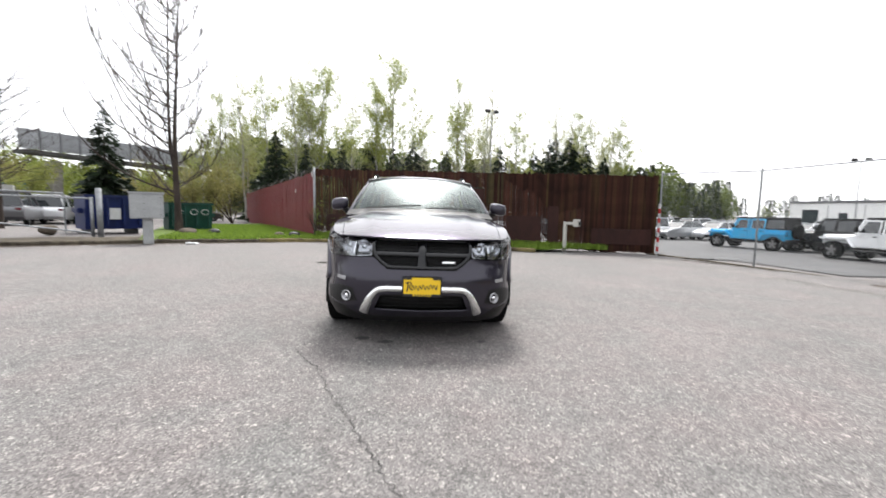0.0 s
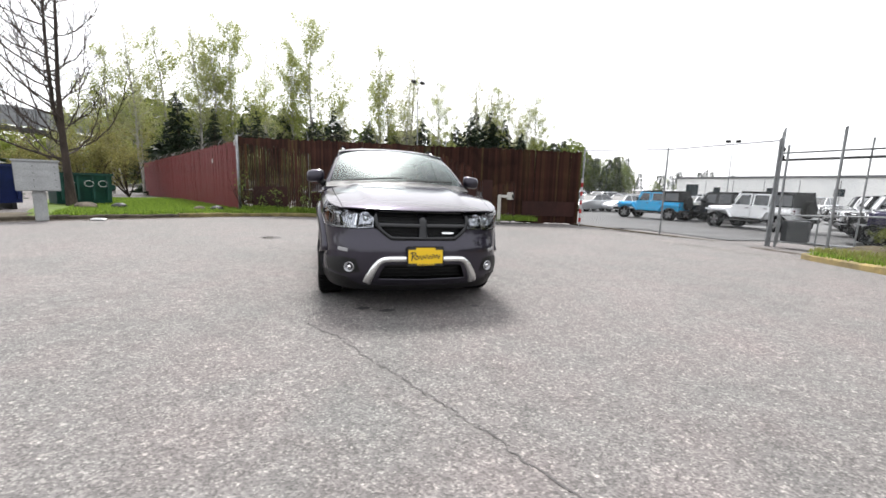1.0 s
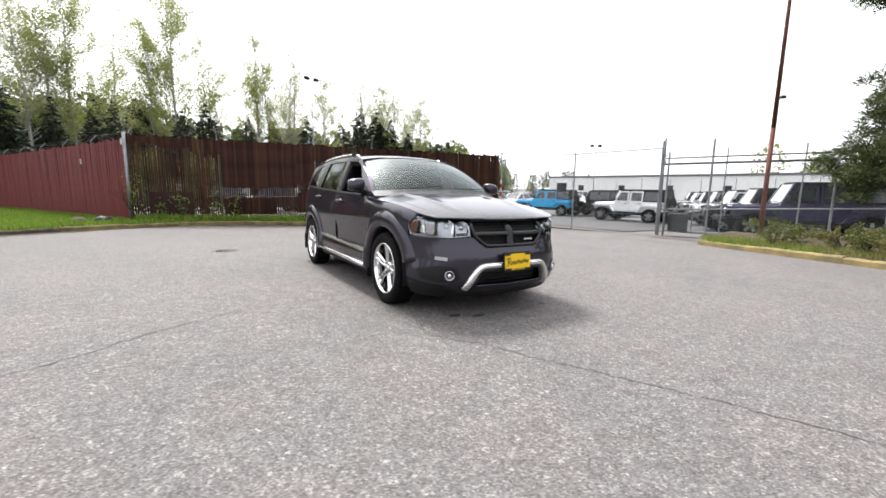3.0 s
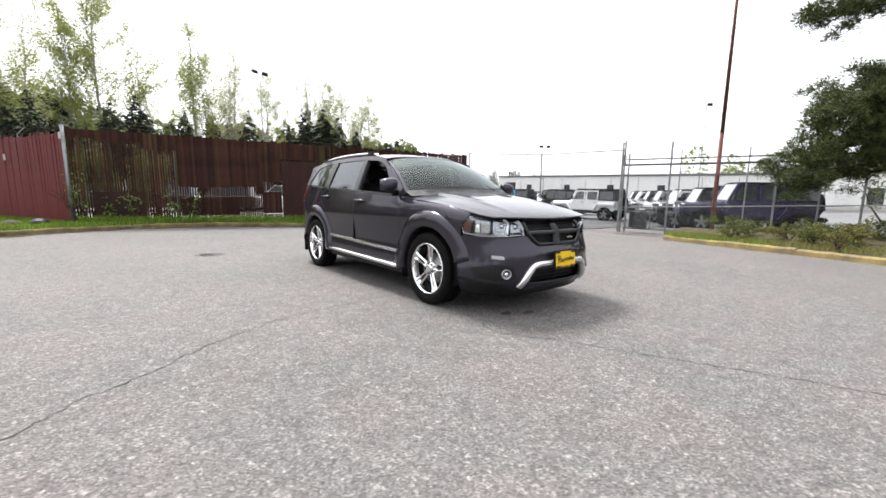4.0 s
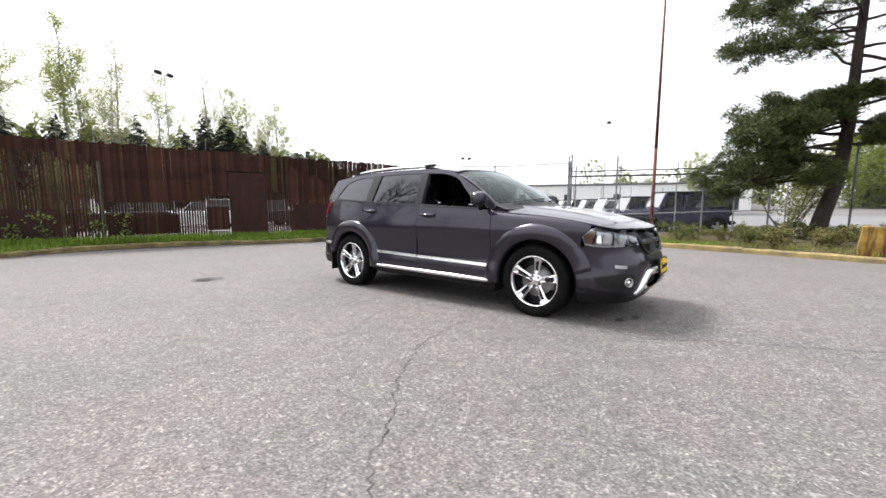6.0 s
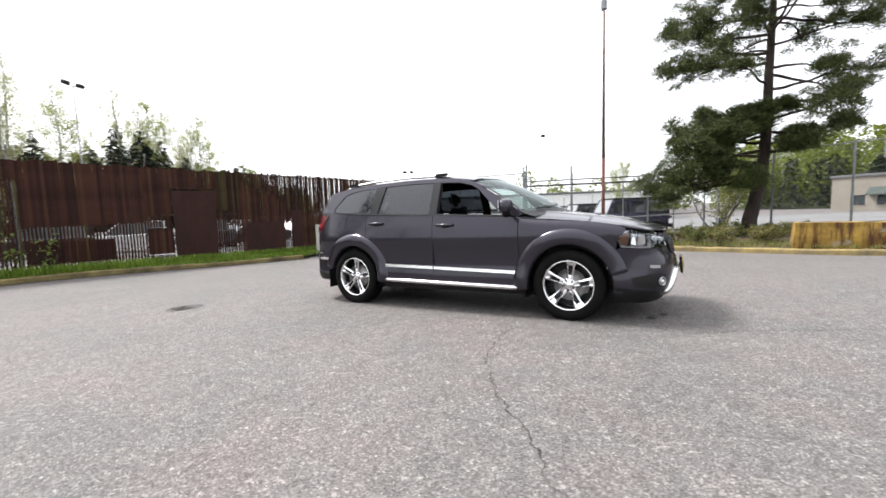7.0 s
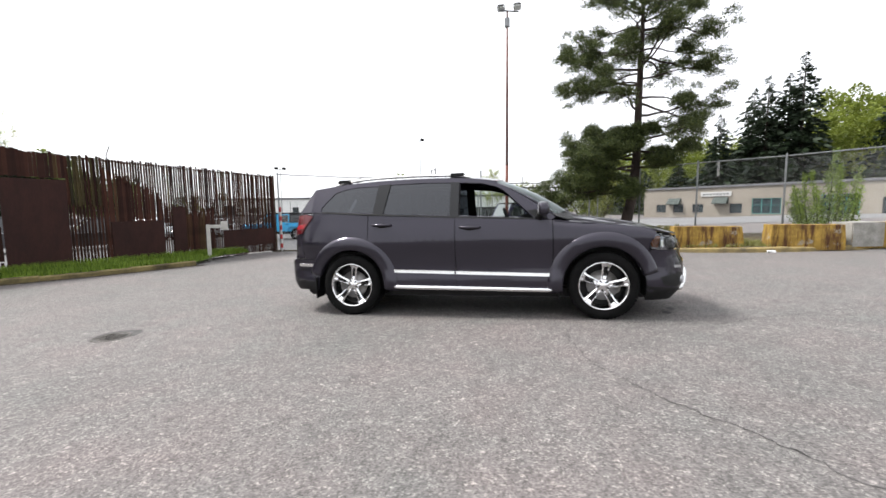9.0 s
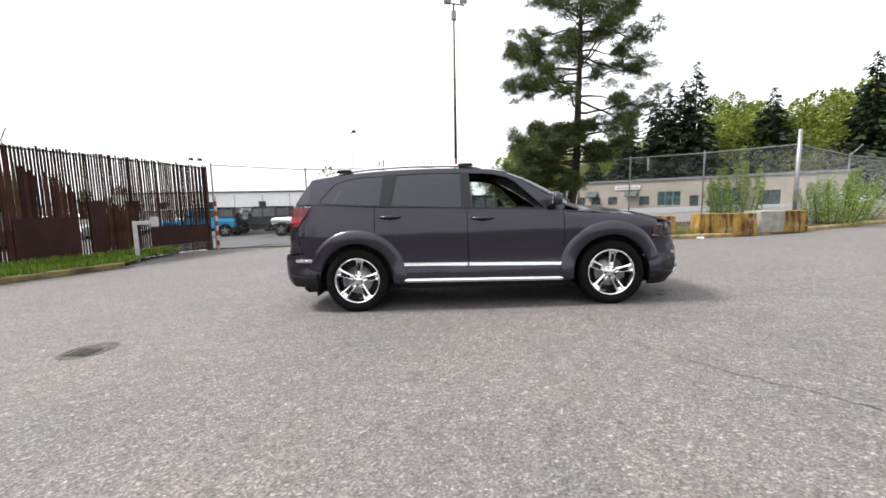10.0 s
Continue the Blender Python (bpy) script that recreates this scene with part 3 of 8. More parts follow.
def brown_plan(d, low, top):
    """How far to the next slat and which pieces stand at a distance along the brown fence: some lost their middles, some are thin."""
    n = noise.noise((d * 0.9, 7.1, 0.0))
    if d < 2.9:
        # slats with gaps, under a ragged strip of wider ones
        cut = top - 0.3 + 0.5 * n - 0.12 * d * random.random()
        return 0.0745, [(low, cut, random.choice((0.04, 0.05, 0.055, 0.06)), random.uniform(-10, 10), MOSSY_SLAT if random.random() < 0.3 else RUST), (cut - 0.05, top, 0.078, 0, RUST)]
    if d < 5.55:
        return 0.0745, [(low, low + 0.3 + 0.12 * n, 0.058, 0, RUST), (low + 0.25, 1.14 + 0.05 * n, 0.049, 0, RUST), (1.1 + 0.05 * n, top, 0.078, 0, RUST)]
    if d < 6.2:
        return 0.0745, [(low, low + 0.28, 0.055, 0, RUST), (low + 0.3, 0.95, 0.078, 0, RUST), (0.95, 1.32, 0.05, 0, RUST), (1.32, top, 0.078, 0, RUST)]
    if d < 7.45:
        return 0.0745, [(2.13, top, 0.079 if d < 6.8 else 0.068, 0, RUST)]
    if d < 8.3:
        return 0.0745, [(low, 1.5 + 0.1 * n, 0.055, 10, RUST), (1.45 + 0.1 * n, top, 0.084, 25, MOSSY_SLAT if random.random() < 0.25 else RUST)]
    # further up the slats have turned in the mesh, like a louvre
    turn = 38 - 2.2 * (d - 8.4)
    shut = max(1.5, 2.55 - 0.8 * (d - 8.4)) + 0.35 * n + random.uniform(-0.08, 0.08)
    if d > 9.8:
        shut = 1.35 + 0.5 * n + random.uniform(-0.06, 0.06)
    if 9.74 < d < 10.02:
        return 0.0715, [(low, 0.95, 0.038, 10, RUST), (0.9, shut, 0.068, 4, RUST), (shut - 0.03, top, 0.098, turn, RUST)]
    if d > 11.4:
        return 0.0715, [(low - 0.1, top, 0.098, turn, RUST)]
    return 0.0715, [(low, shut, 0.068, 6, RUST), (shut - 0.03, top, 0.098, turn, RUST)]


FENCE_A, FENCE_B = (-4.3, 14.2), (9.3, 10.72)
MOSSY_SLAT = speckled("algae_stained_slat", (0.0134, 0.00938, 0.00469), (0.067, 0.04958, 0.01608), 4.0, 40.0, 0.8, vary=0.8, stretch=(1, 1, 0.25))
brown = slat_fence("slatted_fence", FENCE_A, FENCE_B, 2.86, 2.62, RUST, "tall brown chain-link fence with rusty, broken privacy slats", 0.066, 0.0745, 0.12, brown_plan, jitter=2.2, wired=0.62)
ang = math.degrees(math.atan2(FENCE_B[1] - FENCE_A[1], FENCE_B[0] - FENCE_A[0]))
# most patch the fence; that at 2.98 stands for the shade under cars beyond
for d0, d1, z0, z1 in ((6.22, 7.44, 0.0, 2.09), (0.55, 1.95, 0.05, 0.92), (2.98, 4.75, 0.36, 0.7), (8.36, 9.74, 0.05, 1.0), (10.02, 10.42, 0.3, 1.42), (10.44, 11.3, 0.42, 1.1), (11.7, 13.9, 0.32, 0.58)):
    x, y = wall_at(FENCE_A, FENCE_B, (d0 + d1) / 2 / 14.04)
    bm = box(B(), -(d1 - d0) / 2, (d1 - d0) / 2, -0.012, 0.012, lie(x, y) + z0, z1)
    part("backing_panel", bm, RUST_PANEL, brown, "dark brown sheet that patches the fence and fills in shade behind it", at=pose(x - 0.014, y + (0.06 if d0 in (2.98, 10.44) else -0.035), 0, 0, 0, ang))
red = slat_fence("red_fence", (-4.36, 14.3), (-17.6, 41.0), 2.72, 2.5, RED_SLAT, "long dark red slatted fence topped with barbed wire", 0.0995, 0.1, 0.05, None, -1, 1.2)
bm = tube(B(), [(-4.33, 14.12, -0.3), (-4.33, 14.12, 2.95)], 0.05, 12)
tagged(part("corner_post", bm, GALV, smooth=True), "galvanised steel corner post between the two fences", "post")
WHITE_TAG = speckled("white_enamel", (0.402, 0.402, 0.402), (0.5025, 0.5025, 0.4891), 9.0, 60.0, 0.4)
for x, y, z, w in ((-4.37, 14.06, 2.62, 0.12), (-6.1, 17.8, 2.05, 0.16)):
    part("fence_tag", box(B(), -w / 2, w / 2, -0.004, 0.004, -0.1, 0.1), WHITE_TAG, red, "small blank white tag", at=pose(x - 0.03, y - 0.05, z, 0, 0, 116))


def chain_link(name, posts, z_low, tops, label, mesh=True, rails=True, size=0.07, radius=0.03):
    """Posts, top rail and diamond wire between them."""
    f = thing(name, Matrix(), label, "fence")
    for (x, y), top in zip(posts, tops):
        part("post", tube(B(), [(x, y, lie(x, y) - 0.3), (x, y, top)], radius, 10), GALV, f)
        part("post_cap", tube(B(), [(x, y, top), (x, y, top + 0.03)], [radius * 1.25, radius * 0.6], 10), GALV, f)
    for (a, b), (ta, tb) in zip(zip(posts, posts[1:]), zip(tops, tops[1:])):
        long = math.hypot(b[0] - a[0], b[1] - a[1])
        if rails:
            part("top_rail", tube(B(), [(*a, ta - 0.05), (*b, tb - 0.05)], 0.02, 8), GALV, f)
        if not mesh:
            continue
        bm = B()
        la, lb = lie(*a) + z_low, lie(*b) + z_low
        hgt = (ta - la + tb - lb) / 2
        for k in range(int(-hgt / size), int(long / size) + 1):
            for way in (0, 1):
                pts = []
                for t in (0.0, 1.0):
                    d = k * size + (t if way else 1 - t) * hgt
                    pts.append([d, t])
                (d0, t0), (d1, t1) = pts
                if max(d0, d1) <= 0 or min(d0, d1) >= long:
                    continue
                ends = []
                for d, t, od, ot in ((d0, t0, d1, t1), (d1, t1, d0, t0)):
                    c = min(long, max(0.0, d))
                    tt = t + (ot - t) * ((c - d) / (od - d))
                    u = c / long
                    x, y = wall_at(a, b, u)
                    low, high = la + (lb - la) * u, ta - 0.06 + (tb - ta) * u
                    ends.append((x, y, low + (high - low) * tt))
                tube(bm, ends, 0.0014, 3, False)
        part("wire_mesh", bm, WIRE, f)
    return f


chain_link("chain_link_fence", [(9.38, 10.6), (10.68, 7.6), (11.9, 4.75)], 0.06, [2.75, 2.62, 2.72], "galvanised chain-link fence before the car lot")
chain_link("gate_posts", [(11.95, 4.7), (12.25, 4.95)], 0.1, [3.0, 2.95], "pair of leaning galvanised gate posts with rollers", mesh=False)
chain_link("bank_fence", [(11.9, 4.5), (10.95, 2.62), (12.0, 0.05), (12.6, -1.75), (12.5, -3.67)], 0.05, [2.5, 2.72, 2.2, 2.3, 2.85], "chain-link fence with galvanised posts along the bank", rails=False)
road = chain_link("road_fence", [(12.5, -3.67), (11.36, -5.35), (9.9, -7.4), (8.85, -9.9), (11.0, -13.6), (13.2, -17.6), (15.6, -22.0)], 0.05, [2.85, 2.85, 2.85, 2.95, 2.75, 2.75, 2.75], "tall chain-link fence with galvanised posts along the road")
for x, y, z in ((11.0, -13.6, 2.75), (13.2, -17.6, 2.75), (15.6, -22.0, 2.75)):
    part("barb_arm", tube(B(), [(x, y, z - 0.05), (x - 0.3, y - 0.17, z + 0.32)], 0.022, 8), GALV, road)
for k in range(3):
    s_, h_ = 0.09 * (k + 1), 0.1 * (k + 1)
    part("barbed_wire", tube(B(), [(8.85, -9.9, 2.95 + h_), (11.0 - s_, -13.6 - s_ * 0.55, 2.72 + h_), (13.2 - s_, -17.6 - s_ * 0.55, 2.72 + h_), (15.6 - s_, -22.0 - s_ * 0.55, 2.72 + h_)], 0.005, 4), RUSTY_WIRE, road)
bm = B()
cols = [[bm.verts.new((0.07 * (u - 0.5) * (1 + 0.5 * math.sin(v * 2.1)) + 0.012 * math.sin(v * 1.7), 0.012 * math.sin(v * 2.3 + u * 3), -0.062 * v)) for u in (0, 0.5, 1)] for v in range(9)]
for a, b in zip(cols, cols[1:]):
    for i in range(2):
        bm.faces.new((a[i], a[i + 1], b[i + 1], b[i]))
bmesh.ops.solidify(bm, geom=bm.faces[:], thickness=0.004)
tagged(part("plastic_rag", bm, WHITE_TAG, at=pose(10.94, -5.86, 2.76, 0, 0, 55)), "thin torn white plastic rag caught in the road fence", "litter")
tall = tube(B(), [(8.85, -9.9, -0.2), (8.85, -9.9, 3.4)], 0.06, 12)
tagged(part("fence_end_post", tall, GALV, smooth=True), "thick galvanised terminal post of the road fence", "post")
gate = thing("sliding_gate", Matrix(), "rolled-back cantilever gate with black rails", "gate")
for z0, z1, r in ((2.32, 2.3, 0.022), (2.12, 2.1, 0.035)):
    part("gate_rail", tube(B(), [(12.1, 4.9, z0), (12.95, -0.3, z1), (13.3, -2.2, z1)], r, 8), DARK_STEEL, gate)
for z0 in (0.85, 0.05):
    part("gate_rail", tube(B(), [(12.1, 4.9, z0 - 0.35), (13.3, -2.2, z0 + 0.0)], 0.02, 8), GALV, gate)
for u in (0.0, 0.28, 0.55, 0.8, 1.0):
    x, y = 12.1 + 1.2 * u, 4.9 - 7.1 * u
    part("gate_upright", tube(B(), [(x, y, -0.35), (x + 0.05, y, 2.6 if 0.2 < u < 0.9 else 2.35)], 0.022, 8), GALV, gate)
for x, y, z in ((12.05, 4.78, 2.42), (12.05, 4.78, 2.2)):
    part("roller", lathe(B(), [(0.0, -0.03), (0.08, -0.03), (0.08, 0.03), (0.0, 0.03)], 14, pose(x, y, z)), DARK_STEEL, gate)
hose = thing("gate_motor_box", pose(12.0, 4.05, -0.33, 0, 0, -62), "dark grey gate motor housing on a steel frame", "gate motor")
part("housing", box(B(), -0.3, 0.3, -0.25, 0.25, 0.12, 0.72, bevel=0.03), speckled("grey_plastic", (0.0201, 0.02144, 0.02345), (0.0402, 0.04221, 0.04422), 6.0, 60.0, 0.6), hose)
for x in (-0.42, 0.42):
    part("frame_leg", tube(B(), [(x, 0.28, 0), (x, 0.28, 0.85)], 0.02, 8), GALV, hose)
part("frame_bar", tube(B(), [(-0.42, 0.28, 0.85), (0.42, 0.28, 0.85)], 0.02, 8), GALV, hose)
part("frame_bar", tube(B(), [(-0.42, 0.28, 0.1), (0.42, 0.28, 0.1)], 0.02, 8), GALV, hose)
bm = B()
box(bm, -3.55, 3.55, -0.1, 0.1, -0.2, 0.06)
tagged(part("gate_threshold", bm, MOSSY_KERB, at=pose(10.68, 7.62, lie(10.68, 7.62) - 0.02, -1.0, 1.2, -65.5)), "low dark dirty concrete threshold under the chain-link fence", "kerb", kind="structure")

LOT_ASPHALT = speckled("damp_lot_asphalt", (0.035, 0.0345, 0.0355), (0.064, 0.0625, 0.0625), 0.7, 60.0, 0.7)
LOT = [(9.55, 10.9), (10.75, 7.9), (12.0, 5.0), (13.6, 2.0), (13.8, -2.5), (62.0, -2.5), (62.0, 58.0), (-3.0, 58.0), (-2.0, 15.0)]
bm = B()
spot = {}
for i in range(-3, 32):
    for j in range(-2, 30):
        cell = [(2.0 * i, 2.0 * j), (2.0 * i + 2, 2.0 * j), (2.0 * i + 2, 2.0 * j + 2), (2.0 * i, 2.0 * j + 2)]
        if all(inside(x, y, LOT) for x, y in cell):
            for x, y in cell:
                if (x, y) not in spot:
                    spot[x, y] = bm.verts.new((x, y, lie(x, y) + 0.03))
            bm.faces.new([spot[c] for c in cell])
tagged(part("ground_lot", bm, LOT_ASPHALT, smooth=True), "darker damp asphalt of the vehicle lot behind the fence", "ground", kind="structure")

# striped post at the end of the brown fence
STRIPE_RED, STRIPE_WHITE = speckled("red_band", (0.268, 0.0201, 0.0201), (0.3685, 0.0335, 0.0335), 6.0, 60.0, 0.6), WHITE_TAG
post = thing("striped_post", pose(9.3, 10.5, lie(9.3, 10.5)), "steel post with worn red and white bands at the gate", "post")
part("core", tube(B(), [(0, 0, -0.1), (0, 0, 1.95)], 0.045, 12), STRIPE_WHITE, post)
for k in range(5):
    part("red_band", tube(B(), [(0, 0, 0.15 + k * 0.36), (0, 0, 0.33 + k * 0.36)], 0.048, 12), STRIPE_RED, post)

# white bent pipe post with a reader box
PIPE_WHITE = speckled("chalky_white_paint", (0.3685, 0.3551, 0.3216), (0.5025, 0.4891, 0.4556), 5.0, 60.0, 0.6)
reader = thing("reader_post", pose(5.75, 10.75, lie(5.75, 10.75) + 0.05, 0, 0, -50), "white square steel post with a bracket and card reader", "reader post")
part("upright", box(B(), -0.055, 0.055, -0.055, 0.055, -0.1, 1.1, bevel=0.012), PIPE_WHITE, reader)
part("arm", box(B(), 0.056, 0.36, -0.05, 0.05, 0.99, 1.09, bevel=0.01), PIPE_WHITE, reader)
part("reader_box", box(B(), 0.362, 0.56, -0.09, 0.09, 0.92, 1.2, bevel=0.015), PIPE_WHITE, reader)
part("reader_face", box(B(), 0.562, 0.6, -0.06, 0.06, 0.97, 1.12, bevel=0.01), DARK_STEEL, reader)

# flood light pole by the yellow kerb
RUST_POLE = speckled("rusty_red_pole", (0.0804, 0.0201, 0.0134), (0.1608, 0.0469, 0.0268), 3.0, 50.0, 0.75)
pole = thing("light_pole", pose(12.17, 1.65, -0.36), "tall rust-red steel light pole with twin flood lamps", "light pole")
part("base_block", tube(B(), [(0, 0, -0.2), (0, 0, 0.14)], [0.2, 0.17], 18), RUST_POLE, pole)
part("shaft", tube(B(), [(0, 0, 0.1), (0, 0, 3.4)], [0.07, 0.06], 16), RUST_POLE, pole, smooth=True)
# the same red shaft, its colour greyed to imitate bright sky bleeding over it
part("upper_shaft", tube(B(), [(0, 0, 3.4), (0, 0, 9.55)], [0.06, 0.034], 16), speckled("sky_bleed_pole", (0.0737, 0.02278, 0.01608), (0.134, 0.05025, 0.03484), 3.0, 50.0, 0.6, 0.3), pole, smooth=True)
part("junction_box", box(B(), -0.09, 0.09, -0.1, 0.1, 8.95, 9.3, bevel=0.02), GALV, pole)
part("cross_arm", tube(B(), [(0.1, -0.45, 9.55), (-0.1, 0.35, 9.6)], 0.03, 8), GALV, pole)
for y in (-0.4, 0.25):
    lamp = part("flood_lamp", box(B(), -0.12, 0.12, -0.15, 0.15, -0.08, 0.09, pose(0.0, y, 9.72, 0, 35, 0), 0.03), DARK_STEEL, pole)
    part("lamp_glass", box(B(), -0.11, 0.11, -0.135, 0.135, -0.1, -0.083, pose(0.0, y, 9.72, 0, 35, 0)), mat("lamp_glass", (0.6, 0.62, 0.62), 0.1), lamp)


def flood_mast(x, y, top, turn, label="slender light mast with twin flood lamps", heads=(-0.5, 0.5)):
    p = thing("light_mast", pose(x, y, lie(x, y), 0, 0, turn), label, "light pole", "light masts of the lot")
    part("shaft", tube(B(), [(0, 0, 0), (0, 0, top)], [0.07, 0.035], 10), GALV, p)
    part("cross_arm", tube(B(), [(-0.6, 0, top), (0.6, 0, top)], 0.04, 6), GALV, p)
    for k in heads:
        part("flood_lamp", box(B(), -0.24, 0.24, -0.16, 0.16, -0.12, 0.16, pose(k, 0, top + 0.12, 30, 0, 0), 0.05), DARK_STEEL, p)


flood_mast(48.5, 14.9, 11.2, -60, "slender light mast with one tilted flood lamp", (0.3,))
flood_mast(7.8, 36.6, 11.5, 20)
flood_mast(44.0, 33.0, 7.6, -40)

# concrete barrier blocks, yellow with rust
def block_material():
    """Old yellow paint on concrete, with rust and dirt running down in streaks."""
    m = mat("rusty_yellow_paint", (0.4, 0.25, 0.05), 0.85, Specular_IOR_Level=0.3)
    v = coords(m, "Object", (1, 1, 1))
    paint = ramp(m, noise_of(m, v, 5.0, 5.0), [(0.3, (0.1872, 0.1152, 0.0252)), (0.7, (0.36, 0.2304, 0.0432))])
    run = ramp(m, noise_of(m, coords(m, "Object", (3.2, 3.2, 0.35)), 1.5, 4.0, 0.7), [(0.44, (0, 0, 0)), (0.6, (1, 1, 1))])
    col = blend(m, "MIX", run, paint, (0.0612, 0.0252, 0.01008))
    bare = ramp(m, noise_of(m, v, 3.0, 6.0, 0.7), [(0.58, (0, 0, 0)), (0.66, (1, 1, 1))])
    grain = noise_of(m, v, 50.0, 2.0)
    col = blend(m, "MIX", bare, col, (0.2376, 0.216, 0.18))
    base(m, blend(m, "MULTIPLY", 0.5, col, ramp(m, grain, [(0.3, (0.55, 0.55, 0.55)), (0.7, (1.2, 1.2, 1.2))])))
    bump(m, grain, 0.25, 0.006)
    return m


BLOCK_YELLOW = block_material()
BLOCK_GREY = speckled("bare_concrete", (0.1876, 0.1809, 0.1608), (0.3484, 0.335, 0.3082), 3.0, 40.0, 0.9)


def barrier_block(x, y, turn, long, material, label, grey_end=False):
    b = thing("barrier_block", pose(x, y, lie(x, y) + 0.1, 0, 0, turn), label, "concrete block", "barrier blocks")
    bm = box(B(), -long / 2, long / 2, -0.3, 0.3, -0.05, 0.6)
    bmesh.ops.subdivide_edges(bm, edges=bm.edges[:], cuts=5, use_grid_fill=True)
    for v in bm.verts:
        k = noise.noise(v.co * 2.3 + Vector((x, y, 0))) * 0.02 + noise.noise(v.co * 9.0) * 0.008
        v.co += v.co.normalized() * k
        v.co.x *= 1 - 0.03 * ease(0.2, 0.56, v.co.z)
        v.co.y *= 1 - 0.1 * ease(0.2, 0.56, v.co.z)
    part("body", bm, material, b, smooth=False)
    if grey_end:
        part("bare_end", box(B(), -long / 2 - 0.012, -long / 2 + 0.84, -0.31, 0.31, -0.04, 0.615, bevel=0.02), BLOCK_GREY, b, "bare grey end")
    for k in (-0.3, 0.3):
        part("lifting_loop", tube(B(), [(k * long - 0.06, 0, 0.54), (k * long - 0.05, 0, 0.6), (k * long + 0.05, 0, 0.6), (k * long + 0.06, 0, 0.54)], 0.012, 6), RUSTY_WIRE, b)


barrier_block(7.47, -4.17, 85, 1.72, BLOCK_YELLOW, "yellow painted concrete barrier block streaked with rust")
barrier_block(7.18, -6.42, 84, 1.6, BLOCK_YELLOW, "yellow concrete barrier block with heavy rust stains")
barrier_block(7.57, -8.3, 281.5, 1.72, BLOCK_YELLOW, "half yellow, half bare concrete barrier block", True)
LITTER = mat("crumpled_paper", (0.6, 0.6, 0.6), 0.8)
for x, y, s in ((-7.0, 9.15, 0.16), (6.55, -5.4, 0.08), (7.45, -8.2, 0.09)):
    bm = box(B(), -s, s, -s * 0.6, s * 0.6, 0.0, 0.05)
    bmesh.ops.subdivide_edges(bm, edges=bm.edges[:], cuts=2, use_grid_fill=True)
    for v in bm.verts:
        v.co += Vector((random.uniform(-1, 1), random.uniform(-1, 1), random.uniform(0, 1))) * 0.018
    tagged(part("paper_scrap", bm, LITTER, at=pose(x, y, lie(x, y) + 0.004, 0, 0, random.uniform(0, 90))), "crumpled scrap of white paper on the asphalt", "litter")


# ---- buildings and things round the yard ----
CREAM_WALL = speckled("off_white_metal_wall", (0.719, 0.729, 0.719), (0.816, 0.816, 0.797), 0.4, 12.0, 0.7, stretch=(1, 1, 0.3))
BEIGE_WALL = speckled("beige_block_wall", (0.2077, 0.1843, 0.1541), (0.268, 0.2412, 0.2044), 0.3, 10.0, 0.85)
ROOF_GREY = speckled("grey_roof", (0.1072, 0.1072, 0.1139), (0.1608, 0.1608, 0.1675), 0.5, 10.0, 0.8)
PANE = mat("window_pane", (0.03, 0.04, 0.045), 0.08, 0.0, Coat_Weight=0.4)
FRAME_DARK = speckled("dark_window_frame", (0.0335, 0.0335, 0.0335), (0.0536, 0.0536, 0.0536), 4.0, 40.0, 0.6)
GREEN_AWNING = speckled("grey_green_awning", (0.0402, 0.05025, 0.0469), (0.067, 0.0804, 0.0737), 3.0, 40.0, 0.8)
# shop window frames are dark; the teal they mirror is put into this colour
MIRRORED_TEAL = mat("frame_teal_reflection", (0.05, 0.22, 0.2), 0.5)


def hall(name, a, b, deep, top, material, label, windows, roof=0.35, low=-1.2):
    """A long low building whose front runs from a to b; windows: (distance along, sill, width, height, panes, frame)."""
    long = math.hypot(b[0] - a[0], b[1] - a[1])
    h = thing(name, pose(a[0], a[1], 0, 0, 0, math.degrees(math.atan2(b[1] - a[1], b[0] - a[0]))), label, "building")
    holes = sorted(windows)
    x = 0.0
    # wall pieces round the openings
    bm = B()
    for d, sill, w, hgt, n, fr in holes:
        if d > x:
            box(bm, x, d, 0, 0.3, low, top)
        box(bm, d, d + w, 0, 0.3, low, sill)
        box(bm, d, d + w, 0, 0.3, sill + hgt, top)
        x = d + w
    box(bm, x, long, 0, 0.3, low, top)
    box(bm, 0, 0.3, 0.3, deep, low, top)
    box(bm, long - 0.3, long, 0.3, deep, low, top)
    box(bm, 0, long, deep, deep + 0.3, low, top)
    part("wall", bm, material, h)
    part("roof", box(B(), -0.2, long + 0.2, -0.2, deep + 0.4, top, top + roof, bevel=0.05), ROOF_GREY, h)
    for d, sill, w, hgt, n, fr in holes:
        win = part("window", box(B(), d, d + w, 0.1, 0.14, sill, sill + hgt), PANE, h)
        bm = B()
        for i in range(n + 1):
            fx = d + 0.04 + (w - 0.08) * i / n
            box(bm, fx - 0.04, fx + 0.04, 0.05, 0.16, sill, sill + hgt)
        for zz in (sill, sill + hgt * 0.55, sill + hgt - 0.07):
            box(bm, d, d + w, 0.06, 0.155, zz, zz + 0.06)
        part("window_frame", bm, fr, win)
        part("sill", box(B(), d - 0.08, d + w + 0.08, -0.06, 0.1, sill - 0.08, sill - 0.003), material, win)
    return h


